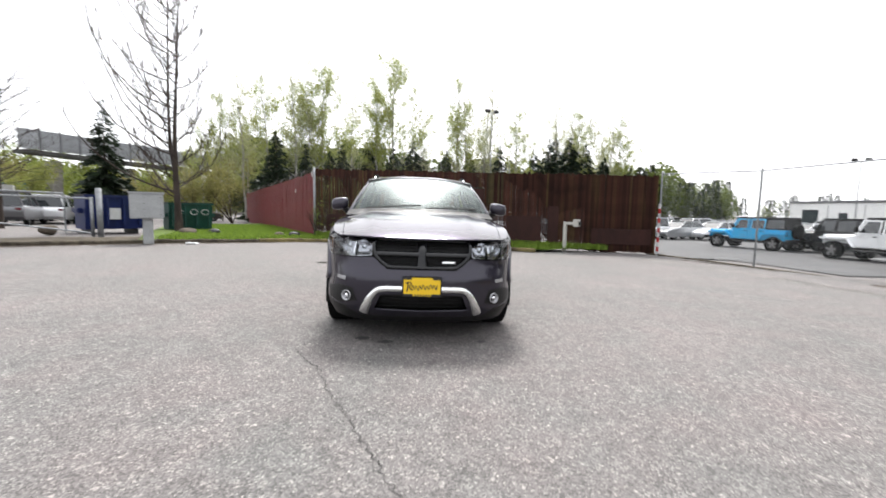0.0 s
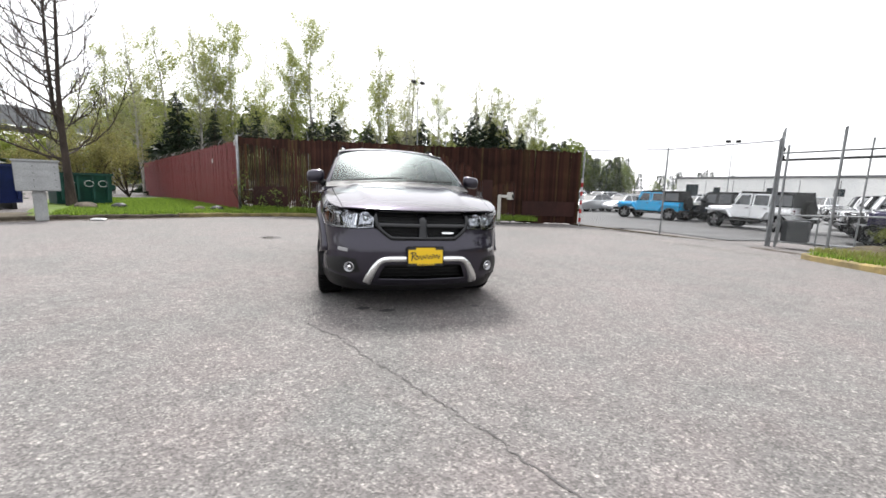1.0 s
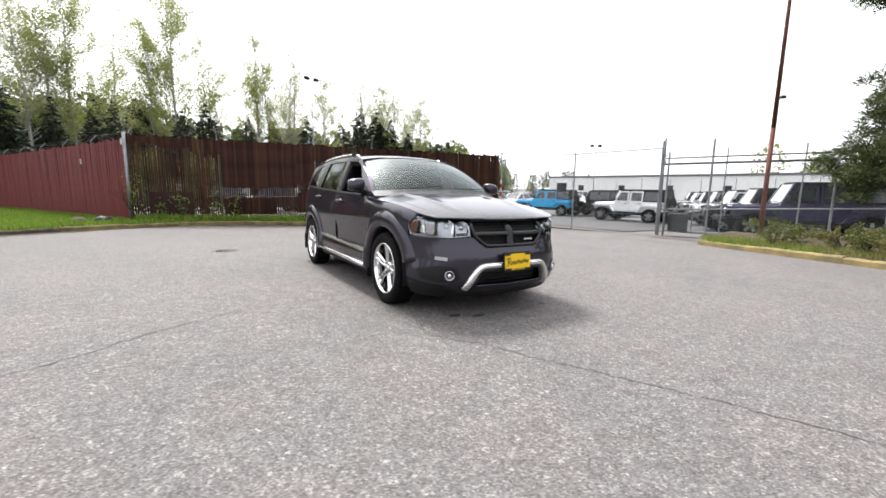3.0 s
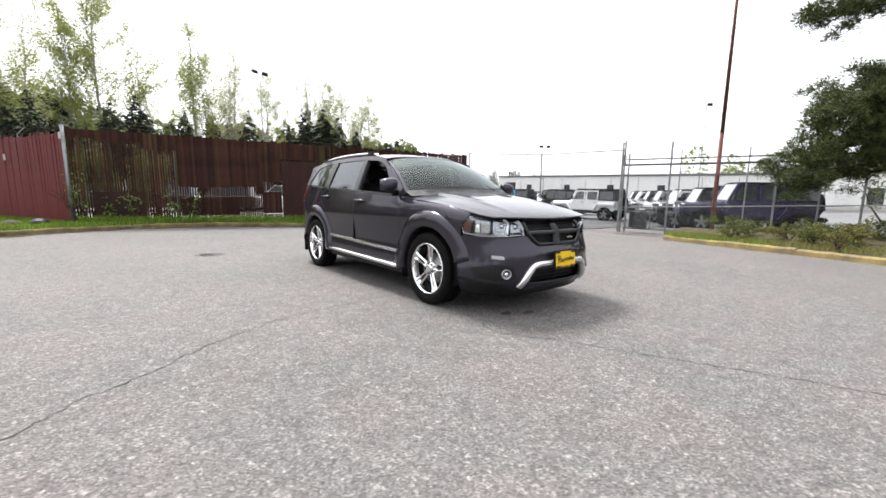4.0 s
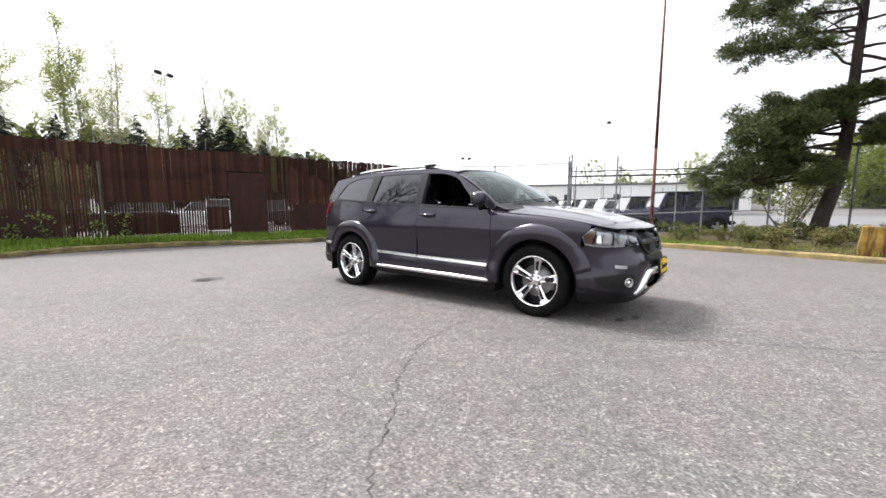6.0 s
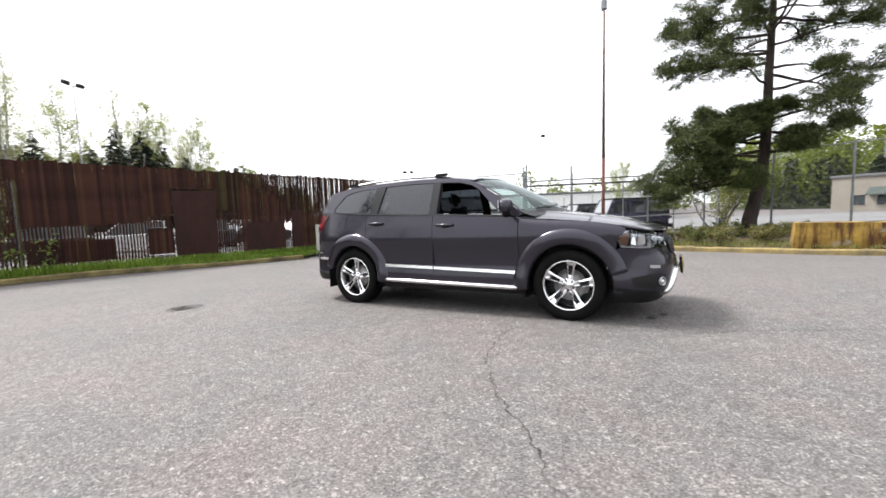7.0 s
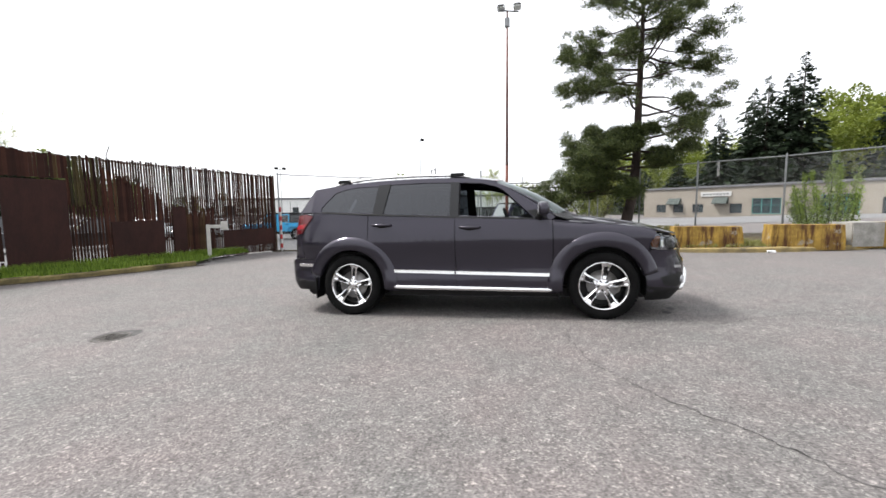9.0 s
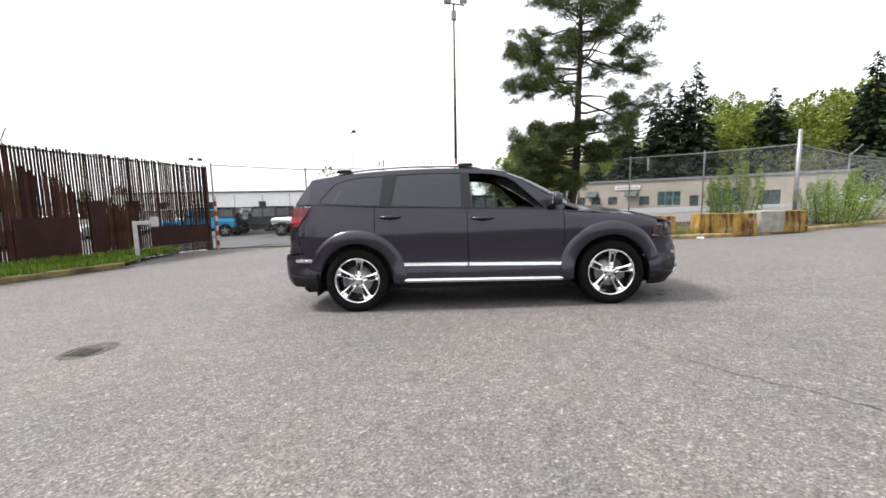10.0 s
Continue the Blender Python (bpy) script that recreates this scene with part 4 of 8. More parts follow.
white_hall = hall("warehouse", (67.3, 63.5), (75.6, 0.7), 18, 3.6, CREAM_WALL, "long low off-white metal warehouse with small dark windows", [(60.2, -0.6, 1.6, 2.4, 1, FRAME_DARK)] + [(7.5 + 8.9 * i, 0.9, 1.3, 1.1, 2, FRAME_DARK) for i in range(6)] + [(2.0, -0.5, 2.6, 3.0, 3, FRAME_DARK)])
for d in [6 + 5.0 * i for i in range(12)]:
    part("wall_seam", box(B(), d - 0.04, d + 0.04, -0.03, -0.003, -0.8, 3.2), ROOF_GREY, white_hall)
beige = hall("beige_building", (72.5, -19.5), (46.0, -47.0), 14, 3.95, BEIGE_WALL, "long beige single-storey building with shop windows", [(2.2, 0.2, 1.6, 1.3, 2, FRAME_DARK), (5.0, 0.2, 1.6, 1.3, 2, FRAME_DARK), (8.0, 0.2, 1.6, 1.3, 2, FRAME_DARK), (13.2, 0.1, 1.6, 1.4, 2, FRAME_DARK), (16.0, 0.0, 3.4, 2.2, 3, MIRRORED_TEAL), (20.6, -0.6, 1.2, 2.1, 1, FRAME_DARK), (23.5, -0.4, 3.6, 2.9, 3, MIRRORED_TEAL), (29.0, 0.0, 2.4, 2.0, 2, FRAME_DARK)])
for d in (4.2, 11.0):
    bm = B()
    prism(bm, [(d, -0.9), (d + 2.0, -0.9), (d + 2.0, -0.02), (d, -0.02)], 1.5, 1.62)
    for v in bm.verts:
        if v.co.y > -0.5 and v.co.z > 1.6:
            v.co.z += 0.9
    part("awning", bm, GREEN_AWNING, beige, "grey-green entrance awning")
part("sign_board", box(B(), 9.2, 13.4, -0.16, -0.02, 2.65, 3.35, bevel=0.02), WHITE_TAG, beige, "long white sign board")
for i in range(8):
    part("sign_mark", box(B(), 9.55 + 0.46 * i, 9.88 + 0.46 * i, -0.18, -0.165, 2.88, 3.1), ROOF_GREY, beige)

# road beyond the right-hand fence
ROAD = speckled("pale_road", (0.1139, 0.1139, 0.1172), (0.1608, 0.1608, 0.1608), 0.3, 30.0, 0.9)
bm = B()
rows = []
for i in range(21):
    u = i / 20
    x, y = 20.0 + 34.0 * u, 12.0 - 75.0 * u
    rows.append([bm.verts.new((x + o, y + o * 0.45, lie(x + o, y + o * 0.45) + 0.03 + 0.2 * ease(0, 6, o))) for o in (0, 4, 9, 14)])
for a, b in zip(rows, rows[1:]):
    for k in range(3):
        bm.faces.new((a[k], b[k], b[k + 1], a[k + 1]))
bmesh.ops.recalc_face_normals(bm, faces=bm.faces)
tagged(part("road", bm, ROAD, smooth=True), "pale asphalt road beyond the chain-link fence", "road", kind="structure")

# elevated road with grey barrier panels, far to the rear left
BARRIER_GREY = speckled("weathered_grey_panel", (0.2, 0.207, 0.216), (0.31, 0.318, 0.326), 0.25, 6.0, 0.8, vary=0.3)
DECK_GREY = speckled("stained_deck_concrete", (0.0335, 0.0335, 0.0335), (0.0737, 0.0737, 0.067), 0.5, 8.0, 0.9)
over = thing("elevated_road", Matrix(), "grey elevated road with panelled noise barrier", "bridge")
A_, B_ = Vector((-72.8, 78.4, 0)), Vector((-46, 132, 0))
dirn = (B_ - A_).normalized()
turn = math.degrees(math.atan2(dirn.y, dirn.x))
long = (B_ - A_).length
for i in range(int(long / 3.2)):
    p = A_ + dirn * (3.2 * i + 1.6)
    drop = -0.016 * 3.2 * i
    part("barrier_panel", box(B(), -1.55, 1.55, -0.1, 0.1, 0, 3.7, bevel=0.03), BARRIER_GREY, over, at=pose(p.x, p.y, 11.3 + drop * 0.4, 0, 0, turn))
    for zz in (0.5, 1.4, 2.3, 3.2):
        part("panel_rail", box(B(), -1.55, 1.55, -0.18, -0.103, zz, zz + 0.16), BARRIER_GREY, over, at=pose(p.x, p.y, 11.3 + drop * 0.4, 0, 0, turn))
    part("barrier_post", box(B(), -0.12, 0.12, -0.25, 0.2, -0.4, 4.0), ROOF_GREY, over, at=pose(p.x + dirn.x * 1.6, p.y + dirn.y * 1.6, 11.3 + drop * 0.4, 0, 0, turn))
part("deck", box(B(), 0.6, long, -0.4, 4.0, 10.5, 11.2), DECK_GREY, over, at=pose(A_.x, A_.y, 0, 0, 0.9, turn))
for i in range(5):
    part("pier", box(B(), 6 + 14 * i, 7.6 + 14 * i, 2.5, 5.5, -1, 9.75), CONCRETE, over, at=pose(A_.x, A_.y, 0, 0, 0.5, turn))

# the corner of a small shed with a teal roof at the edge of the neighbouring lot
SHED_WALL = speckled("pale_shed_wall", (0.2814, 0.2814, 0.268), (0.3752, 0.3752, 0.3551), 2.0, 30.0, 0.8)
TEAL_ROOF = speckled("teal_metal_roof", (0.0201, 0.0737, 0.0804), (0.0402, 0.1206, 0.1273), 2.0, 30.0, 0.5, stretch=(6, 1, 1))
shed = thing("shed", pose(-28.2, 23.6, lie(-28.2, 23.6), 0, 0, 40), "small pale shed with a teal metal roof", "shed")
part("wall", box(B(), -2.4, 2.4, -2.0, 2.0, -0.1, 2.2), SHED_WALL, shed)
part("roof", prism(B(), [(-2.9, 2.15), (2.9, 2.15), (0, 3.5)], -2.5, 2.5), TEAL_ROOF, shed)
part("door", box(B(), 0.4, 1.3, -2.03, -1.99, 0, 2.0), ROOF_GREY, shed)

# letter boxes, dumpsters, barrier gate on the left
MAIL_GREY = speckled("grey_enamel", (0.2814, 0.2881, 0.2881), (0.3618, 0.3685, 0.3685), 3.0, 40.0, 0.5, 0.2)
mail = thing("mailbox_cluster", pose(-8.05, 8.75, lie(-8.05, 8.75) + 0.1, 0, 0, 30), "grey steel cluster mailbox on a pedestal", "mailbox")
part("cabinet", box(B(), -0.42, 0.42, -0.24, 0.24, 0.68, 1.42, bevel=0.015), MAIL_GREY, mail)
part("cap", box(B(), -0.45, 0.45, -0.27, 0.27, 1.423, 1.47, bevel=0.01), MAIL_GREY, mail)
part("pedestal", box(B(), -0.13, 0.13, -0.12, 0.12, -0.1, 0.677, bevel=0.02), MAIL_GREY, mail)
for i in range(2):
    for j in range(4):
        d = part("mail_door", box(B(), -0.4 + 0.405 * i, -0.01 + 0.405 * i, -0.252, -0.242, 0.71 + 0.172 * j, 0.872 + 0.172 * j, bevel=0.003), MAIL_GREY, mail)
        part("lock", box(B(), -0.08 + 0.405 * i, -0.06 + 0.405 * i, -0.258, -0.253, 0.78 + 0.172 * j, 0.8 + 0.172 * j), DARK_STEEL, d)


def dumpster(x, y, turn, wide, deep, tall, material, label, marks=None):
    d = thing("dumpster", pose(x, y, lie(x, y) + 0.05, 0, 0, turn), label, "dumpster")
    bm = B()
    prism(bm, [(-wide / 2, -deep / 2), (wide / 2, -deep / 2), (wide / 2, deep / 2), (-wide / 2, deep / 2)], 0.15, tall)
    for v in bm.verts:
        if v.co.z < 0.2 and v.co.y < 0:
            v.co.y += 0.2
    part("bin", bm, material, d)
    for i in range(4):
        xx = -wide / 2 + 0.15 + (wide - 0.3) * i / 3
        part("rib", box(B(), xx - 0.04, xx + 0.04, -deep / 2 - 0.04, -deep / 2 + 0.05, 0.3, tall - 0.05), material, d)
    part("rim", box(B(), -wide / 2 - 0.05, wide / 2 + 0.05, -deep / 2 - 0.05, -deep / 2 + 0.03, tall - 0.02, tall + 0.06), material, d)
    for s in (-1, 1):
        part("lid", box(B(), min(0.02 * s, s * wide / 2), max(0.02 * s, s * wide / 2), -deep / 2 + 0.04, deep / 2, tall + 0.003, tall + 0.08, bevel=0.02), BLACK_PLASTIC, d)
        part("fork_pocket", box(B(), s * (wide / 2 + 0.09) - 0.085, s * (wide / 2 + 0.09) + 0.085, -0.4, 0.4, tall * 0.55, tall * 0.55 + 0.18, bevel=0.02), material, d)
        part("skid", box(B(), s * wide * 0.38 - 0.06, s * wide * 0.38 + 0.06, -deep / 2 + 0.2, deep / 2, -0.1, 0.147), DARK_STEEL, d)
    return d


DUMP_BLUE = speckled("blue_dumpster_paint", (0.0022, 0.0075, 0.045), (0.0045, 0.0135, 0.083), 2.0, 30.0, 0.5)
DUMP_GREEN = speckled("green_dumpster_paint", (0.00536, 0.0335, 0.0268), (0.01005, 0.0603, 0.0469), 2.0, 30.0, 0.5)
blue = dumpster(-12.55, 13.7, 50, 1.9, 1.5, 1.45, DUMP_BLUE, "dark blue steel dumpster with a white notice")
part("notice", box(B(), -0.25, 0.15, -0.765, -0.757, 0.55, 1.0), WHITE_TAG, blue)
green = dumpster(-10.6, 15.9, 40, 1.75, 1.3, 1.3, DUMP_GREEN, "dark green steel dumpster with white scrawl")
for cx in (-0.5, 0.1, 0.55):
    ring = [(cx + 0.15 * math.cos(a), -0.695, 0.95 + 0.12 * math.sin(a)) for a in (k * 0.5236 for k in range(12))]
    part("scrawl", tube(B(), ring, 0.014, 5), WHITE_TAG, green)
swing = thing("barrier_gate", Matrix(), "galvanised swing gate standing open by the dumpster", "gate")
part("gate_post", tube(B(), [(-11.2, 11.25, -0.2), (-11.2, 11.25, 1.72)], 0.09, 12), GALV, swing, smooth=True)
part("gate_post", tube(B(), [(-11.35, 11.1, 0.0), (-11.35, 11.1, 1.4)], 0.05, 10), GALV, swing, smooth=True)
for pa, pb in (((-11.35, 11.1, 0.12), (-17.5, 9.4, 1.0)), ((-11.35, 11.1, 1.35), (-17.5, 9.4, 1.45)), ((-14.4, 10.25, 0.6), (-14.4, 10.25, 1.4)), ((-17.5, 9.4, 0.1), (-17.5, 9.4, 1.45)), ((-13.6, 12.8, 1.55), (-20.5, 13.0, 1.75))):
    part("gate_bar", tube(B(), [pa, pb], 0.03, 8), GALV, swing)
part("gate_upright", tube(B(), [(-13.6, 12.8, -0.1), (-13.6, 12.8, 1.55)], 0.03, 8), GALV, swing)
part("gate_upright", tube(B(), [(-20.5, 13.0, -0.1), (-20.5, 13.0, 1.75)], 0.03, 8), GALV, swing)
STONE = speckled("grey_boulder", (0.0402, 0.03216, 0.02345), (0.1072, 0.0871, 0.067), 3.0, 30.0, 0.95)
for x, y, r, m_, lab in ((-8.9, 12.6, 0.3, STONE, "rough brown boulder on the grass"), (-8.2, 13.2, 0.24, DARK_STEEL, "dark lump of stone on the grass"), (-12.9, 11.2, 0.26, STONE, "low mound of stone behind the kerb"), (-5.6, 13.2, 0.2, STONE, "flat stone on the grass by the red fence"), (-5.0, 13.4, 0.22, DARK_STEEL, "dark flat stone by the fence corner")):
    bm = bmesh.new()
    bmesh.ops.create_icosphere(bm, subdivisions=3, radius=r)
    for v in bm.verts:
        v.co *= 1 + 0.35 * noise.noise(v.co * 3 + Vector((x, y, 0)))
        v.co.z *= 0.62
    tagged(part("boulder", bm, m_, at=pose(x, y, lie(x, y) + 0.12 + r * 0.3)), lab, "rock")


# ---- the grey family SUV ----
from mathutils.geometry import delaunay_2d_cdt


def curve(pairs, n=24):
    pts = spline([(a, b, 0) for a, b in pairs], n)
    xs, ys = np.array([p.x for p in pts]), np.array([p.y for p in pts])
    return lambda v: float(np.interp(v, xs, ys))


# plan outline of the body at bumper height, from the middle of the nose round the right side to the tail
OUTLINE = spline([(0, -0.965, 0), (-0.3, -0.95, 0), (-0.52, -0.9, 0), (-0.69, -0.8, 0), (-0.81, -0.63, 0), (-0.872, -0.4, 0), (-0.893, 0.0, 0), (-0.9, 0.6, 0), (-0.903, 1.4, 0), (-0.901, 2.2, 0), (-0.893, 2.9, 0), (-0.872, 3.32, 0), (-0.82, 3.6, 0), (-0.7, 3.77, 0), (-0.45, 3.85, 0), (0, 3.88, 0)], 24)
RUN = np.concatenate([[0], np.cumsum([(b - a).length for a, b in zip(OUTLINE, OUTLINE[1:])])])
OX, OY = np.array([p.x for p in OUTLINE]), np.array([p.y for p in OUTLINE])


def s_y(y):
    """Distance along the outline to the place on the flank at y."""
    k = (OY > -0.8) & (OY < 3.7)
    return float(np.interp(y, OY[k], RUN[k]))


def s_x(x):
    """Distance along the outline to the place on the nose at x (given as a positive half-width)."""
    return float(np.interp(x, -OX[:110], RUN[:110]))


BELT = curve([(0.2, 1.055), (0.51, 1.085), (0.7, 1.095), (1.6, 1.14), (2.66, 1.2), (3.28, 1.245), (3.6, 1.26)])
FENDER_TOP = curve([(-1.0, 0.83), (-0.8, 0.9), (-0.6, 0.945), (-0.3, 1.0), (0.0, 1.035), (0.3, 1.06), (0.56, 1.09)])
SIDE_IN = curve([(0.15, 0.1), (0.24, 0.045), (0.32, 0.012), (0.42, 0.006), (0.55, 0.024), (0.7, 0.019), (0.85, 0.001), (0.92, 0.005), (1.0, 0.016), (1.06, 0.027), (1.15, 0.045), (1.2, 0.055), (1.28, 0.074)])
NOSE_IN = curve([(0.15, 0.16), (0.22, 0.1), (0.28, 0.045), (0.34, 0.015), (0.45, 0.0), (0.56, 0.0), (0.62, 0.02), (0.68, 0.045), (0.78, 0.065), (0.88, 0.1), (0.93, 0.15), (1.0, 0.25)])
TAIL_IN = curve([(0.2, 0.2), (0.32, 0.06), (0.42, 0.01), (0.6, 0.0), (0.67, 0.02), (0.72, 0.07), (0.9, 0.1), (1.2, 0.18), (1.3, 0.22)])


def skin(s, z, out=0.0):
    """The body's outer skin: s along the plan outline (negative: the car's left), z up."""
    a = abs(s)
    x, y = float(np.interp(a, RUN, OX)), float(np.interp(a, RUN, OY))
    dx = float(np.interp(a + 0.01, RUN, OX)) - float(np.interp(a - 0.01, RUN, OX))
    dy = float(np.interp(a + 0.01, RUN, OY)) - float(np.interp(a - 0.01, RUN, OY))
    k = math.hypot(dx, dy) or 1.0
    nx, ny = -dy / k, dx / k
    depth = nx * nx * SIDE_IN(z)
    if ny < 0:
        depth += ny * ny * NOSE_IN(z)
    else:
        depth += ny * ny * TAIL_IN(z)
    if y < 0.56:
        e = max(0.0, (z - (FENDER_TOP(y) - 0.07)) / 0.07)
        depth += 0.035 * e * e
    depth -= out
    x, y = x - nx * depth, y - ny * depth
    return Vector((-x if s < 0 else x, y, z))


def patch(name, outline, fn, material, parent, holes=(), step=0.05, thick=0.012, label="", fine=None):
    """A sheet of bodywork: a plane outline with holes, filled with a mesh and laid on the surface fn."""
    def dense(loop):
        out = []
        for a, b in zip(loop, loop[1:] + loop[:1]):
            n = max(1, int(math.hypot(b[0] - a[0], b[1] - a[1]) / (fine or step)))
            out += [(a[0] + (b[0] - a[0]) * k / n, a[1] + (b[1] - a[1]) * k / n) for k in range(n)]
        return out

    loops = [dense(list(l)) for l in (outline, *holes)]
    pts, edges = [], []
    for l in loops:
        k = len(pts)
        pts += l
        edges += [(k + i, k + (i + 1) % len(l)) for i in range(len(l))]
    xs, ys = [p[0] for p in loops[0]], [p[1] for p in loops[0]]
    border = np.array(pts)
    nx_, ny_ = int((max(xs) - min(xs)) / step) + 2, int((max(ys) - min(ys)) / step) + 2
    for i in range(nx_):
        for j in range(ny_):
            p = (min(xs) + i * step, min(ys) + (j + 0.5 * (i % 2)) * step)
            if inside(*p, loops[0]) and not any(inside(*p, l) for l in loops[1:]) and np.hypot(*(border - p).T).min() > step * 0.45:
                pts.append(p)
    r = delaunay_2d_cdt([Vector(p) for p in pts], edges, [], 0, 1e-6)
    flat, faces = r[0], r[2]
    keep = []
    for f in faces:
        c = sum((flat[i] for i in f), Vector((0, 0))) / len(f)
        if inside(c.x, c.y, loops[0]) and not any(inside(c.x, c.y, l) for l in loops[1:]):
            keep.append(f)
    bm = B()
    e = 0.004
    place, normal = [], []
    for p in flat:
        q = fn(p.x, p.y)
        n = (fn(p.x + e, p.y) - fn(p.x - e, p.y)).cross(fn(p.x, p.y + e) - fn(p.x, p.y - e))
        place.append(q)
        normal.append(n.normalized() if n.length else Vector((0, 0, 1)))
    top = [bm.verts.new(q) for q in place]
    bm.verts.index_update()
    for f in keep:
        bm.faces.new([top[i] for i in f])
    bm.normal_update()
    # outwards is away from the car's middle
    mid = Vector((0, 1.45, 0.75))
    score = sum((f.normal.dot(f.calc_center_median() - mid)) for f in bm.faces)
    if score < 0:
        for f in bm.faces:
            f.normal_flip()
    bm.normal_update()
    outer = len(bm.faces)
    sign = {}
    for v, n in zip(top, normal):
        sign[v] = n if v.normal.dot(n) > 0 else -n
    if thick:
        rim = [ed for ed in bm.edges if ed.is_boundary]
        low = {}
        for ed in rim:
            for v in ed.verts:
                if v not in low:
                    low[v] = bm.verts.new(v.co - sign[v] * thick)
        for ed in rim:
            f0 = ed.link_faces[0]
            a, b = ed.verts
            for l in f0.loops:
                if l.edge == ed:
                    a, b = l.vert, l.link_loop_next.vert
            bm.faces.new((b, a, low[a], low[b]))
    bm.verts.index_update()
    bm.faces.index_update()
    me = bpy.data.meshes.new(name)
    bm.to_mesh(me)
    norms = []
    for k, f in enumerate(bm.faces):
        for l in f.loops:
            norms.append(sign[l.vert] if k < outer and l.vert in sign else f.normal)
    bm.free()
    me.shade_smooth()
    me.normals_split_custom_set([tuple(n) for n in norms])
    me.materials.append(material)
    ob = new(name, me)
    ob.parent = parent
    if label:
        ob["label"] = label
    return ob


def arc(cy, cz, r, a0, a1, n=20):
    return [(cy + r * math.cos(radians(a0 + (a1 - a0) * k / n)), cz + r * math.sin(radians(a0 + (a1 - a0) * k / n))) for k in range(n + 1)]


R_ARCH, AXLE, REAR = 0.435, 0.362, 2.89
car = thing("grey_suv", Matrix(), "dark metallic grey family SUV with chrome wheels, front window down", "car")

# hood and fender tops: crowned across, falling to the nose
HOOD_MID = curve([(-1.0, 0.8), (-0.9, 0.875), (-0.8, 0.93), (-0.6, 0.99), (-0.3, 1.055), (0.0, 1.105), (0.3, 1.15), (0.6, 1.18)])
FLANK_X = curve([(-0.9, 0.5), (-0.8, 0.63), (-0.7, 0.7), (-0.55, 0.775), (-0.4, 0.815), (-0.2, 0.836), (0.0, 0.845), (0.3, 0.85), (0.7, 0.85)])


def hood_top(x, y):
    w = FLANK_X(y)
    t = min(1.1, abs(x) / w)
    z = FENDER_TOP(y) + (HOOD_MID(y) - FENDER_TOP(y)) * (1 - t**2.8)
    ridge = 0.012 * math.exp(-(((abs(x) - 0.42 - 0.08 * (y + 0.9)) / 0.05) ** 2)) * ease(-0.8, -0.3, y)
    return Vector((x, y, z + ridge))


NOSE_EDGE = [(x, -0.865 + 0.3 * abs(x) ** 2.6) for x in (-0.685, -0.55, -0.4, -0.2, 0.0, 0.2, 0.4, 0.55, 0.685)]
hood_line = NOSE_EDGE + [(0.735, -0.35), (0.76, 0.1), (0.765, 0.42), (0.5, 0.33), (0.2, 0.265), (0.0, 0.255), (-0.2, 0.265), (-0.5, 0.33), (-0.765, 0.42), (-0.76, 0.1), (-0.735, -0.35)]
patch("hood", hood_line, hood_top, PAINT, car, step=0.045)
for s in (1, -1):
    edge = [(0.691 * s, -0.752), (0.741 * s, -0.35), (0.766 * s, 0.1), (0.771 * s, 0.42), (0.79 * s, 0.5), (0.853 * s, 0.5), (0.851 * s, 0.3), (0.847 * s, 0.0), (0.84 * s, -0.2), (0.826 * s, -0.4), (0.806 * s, -0.53), (0.782 * s, -0.62), (0.745 * s, -0.69), (0.705 * s, -0.748)]
    patch("fender_top", edge, hood_top, PAINT, car, step=0.04)


def both(fn):
    for side in (1, -1):
        fn(side)


def flank(side, out=0.0):
    return lambda s, z: skin(s * side, z, out)


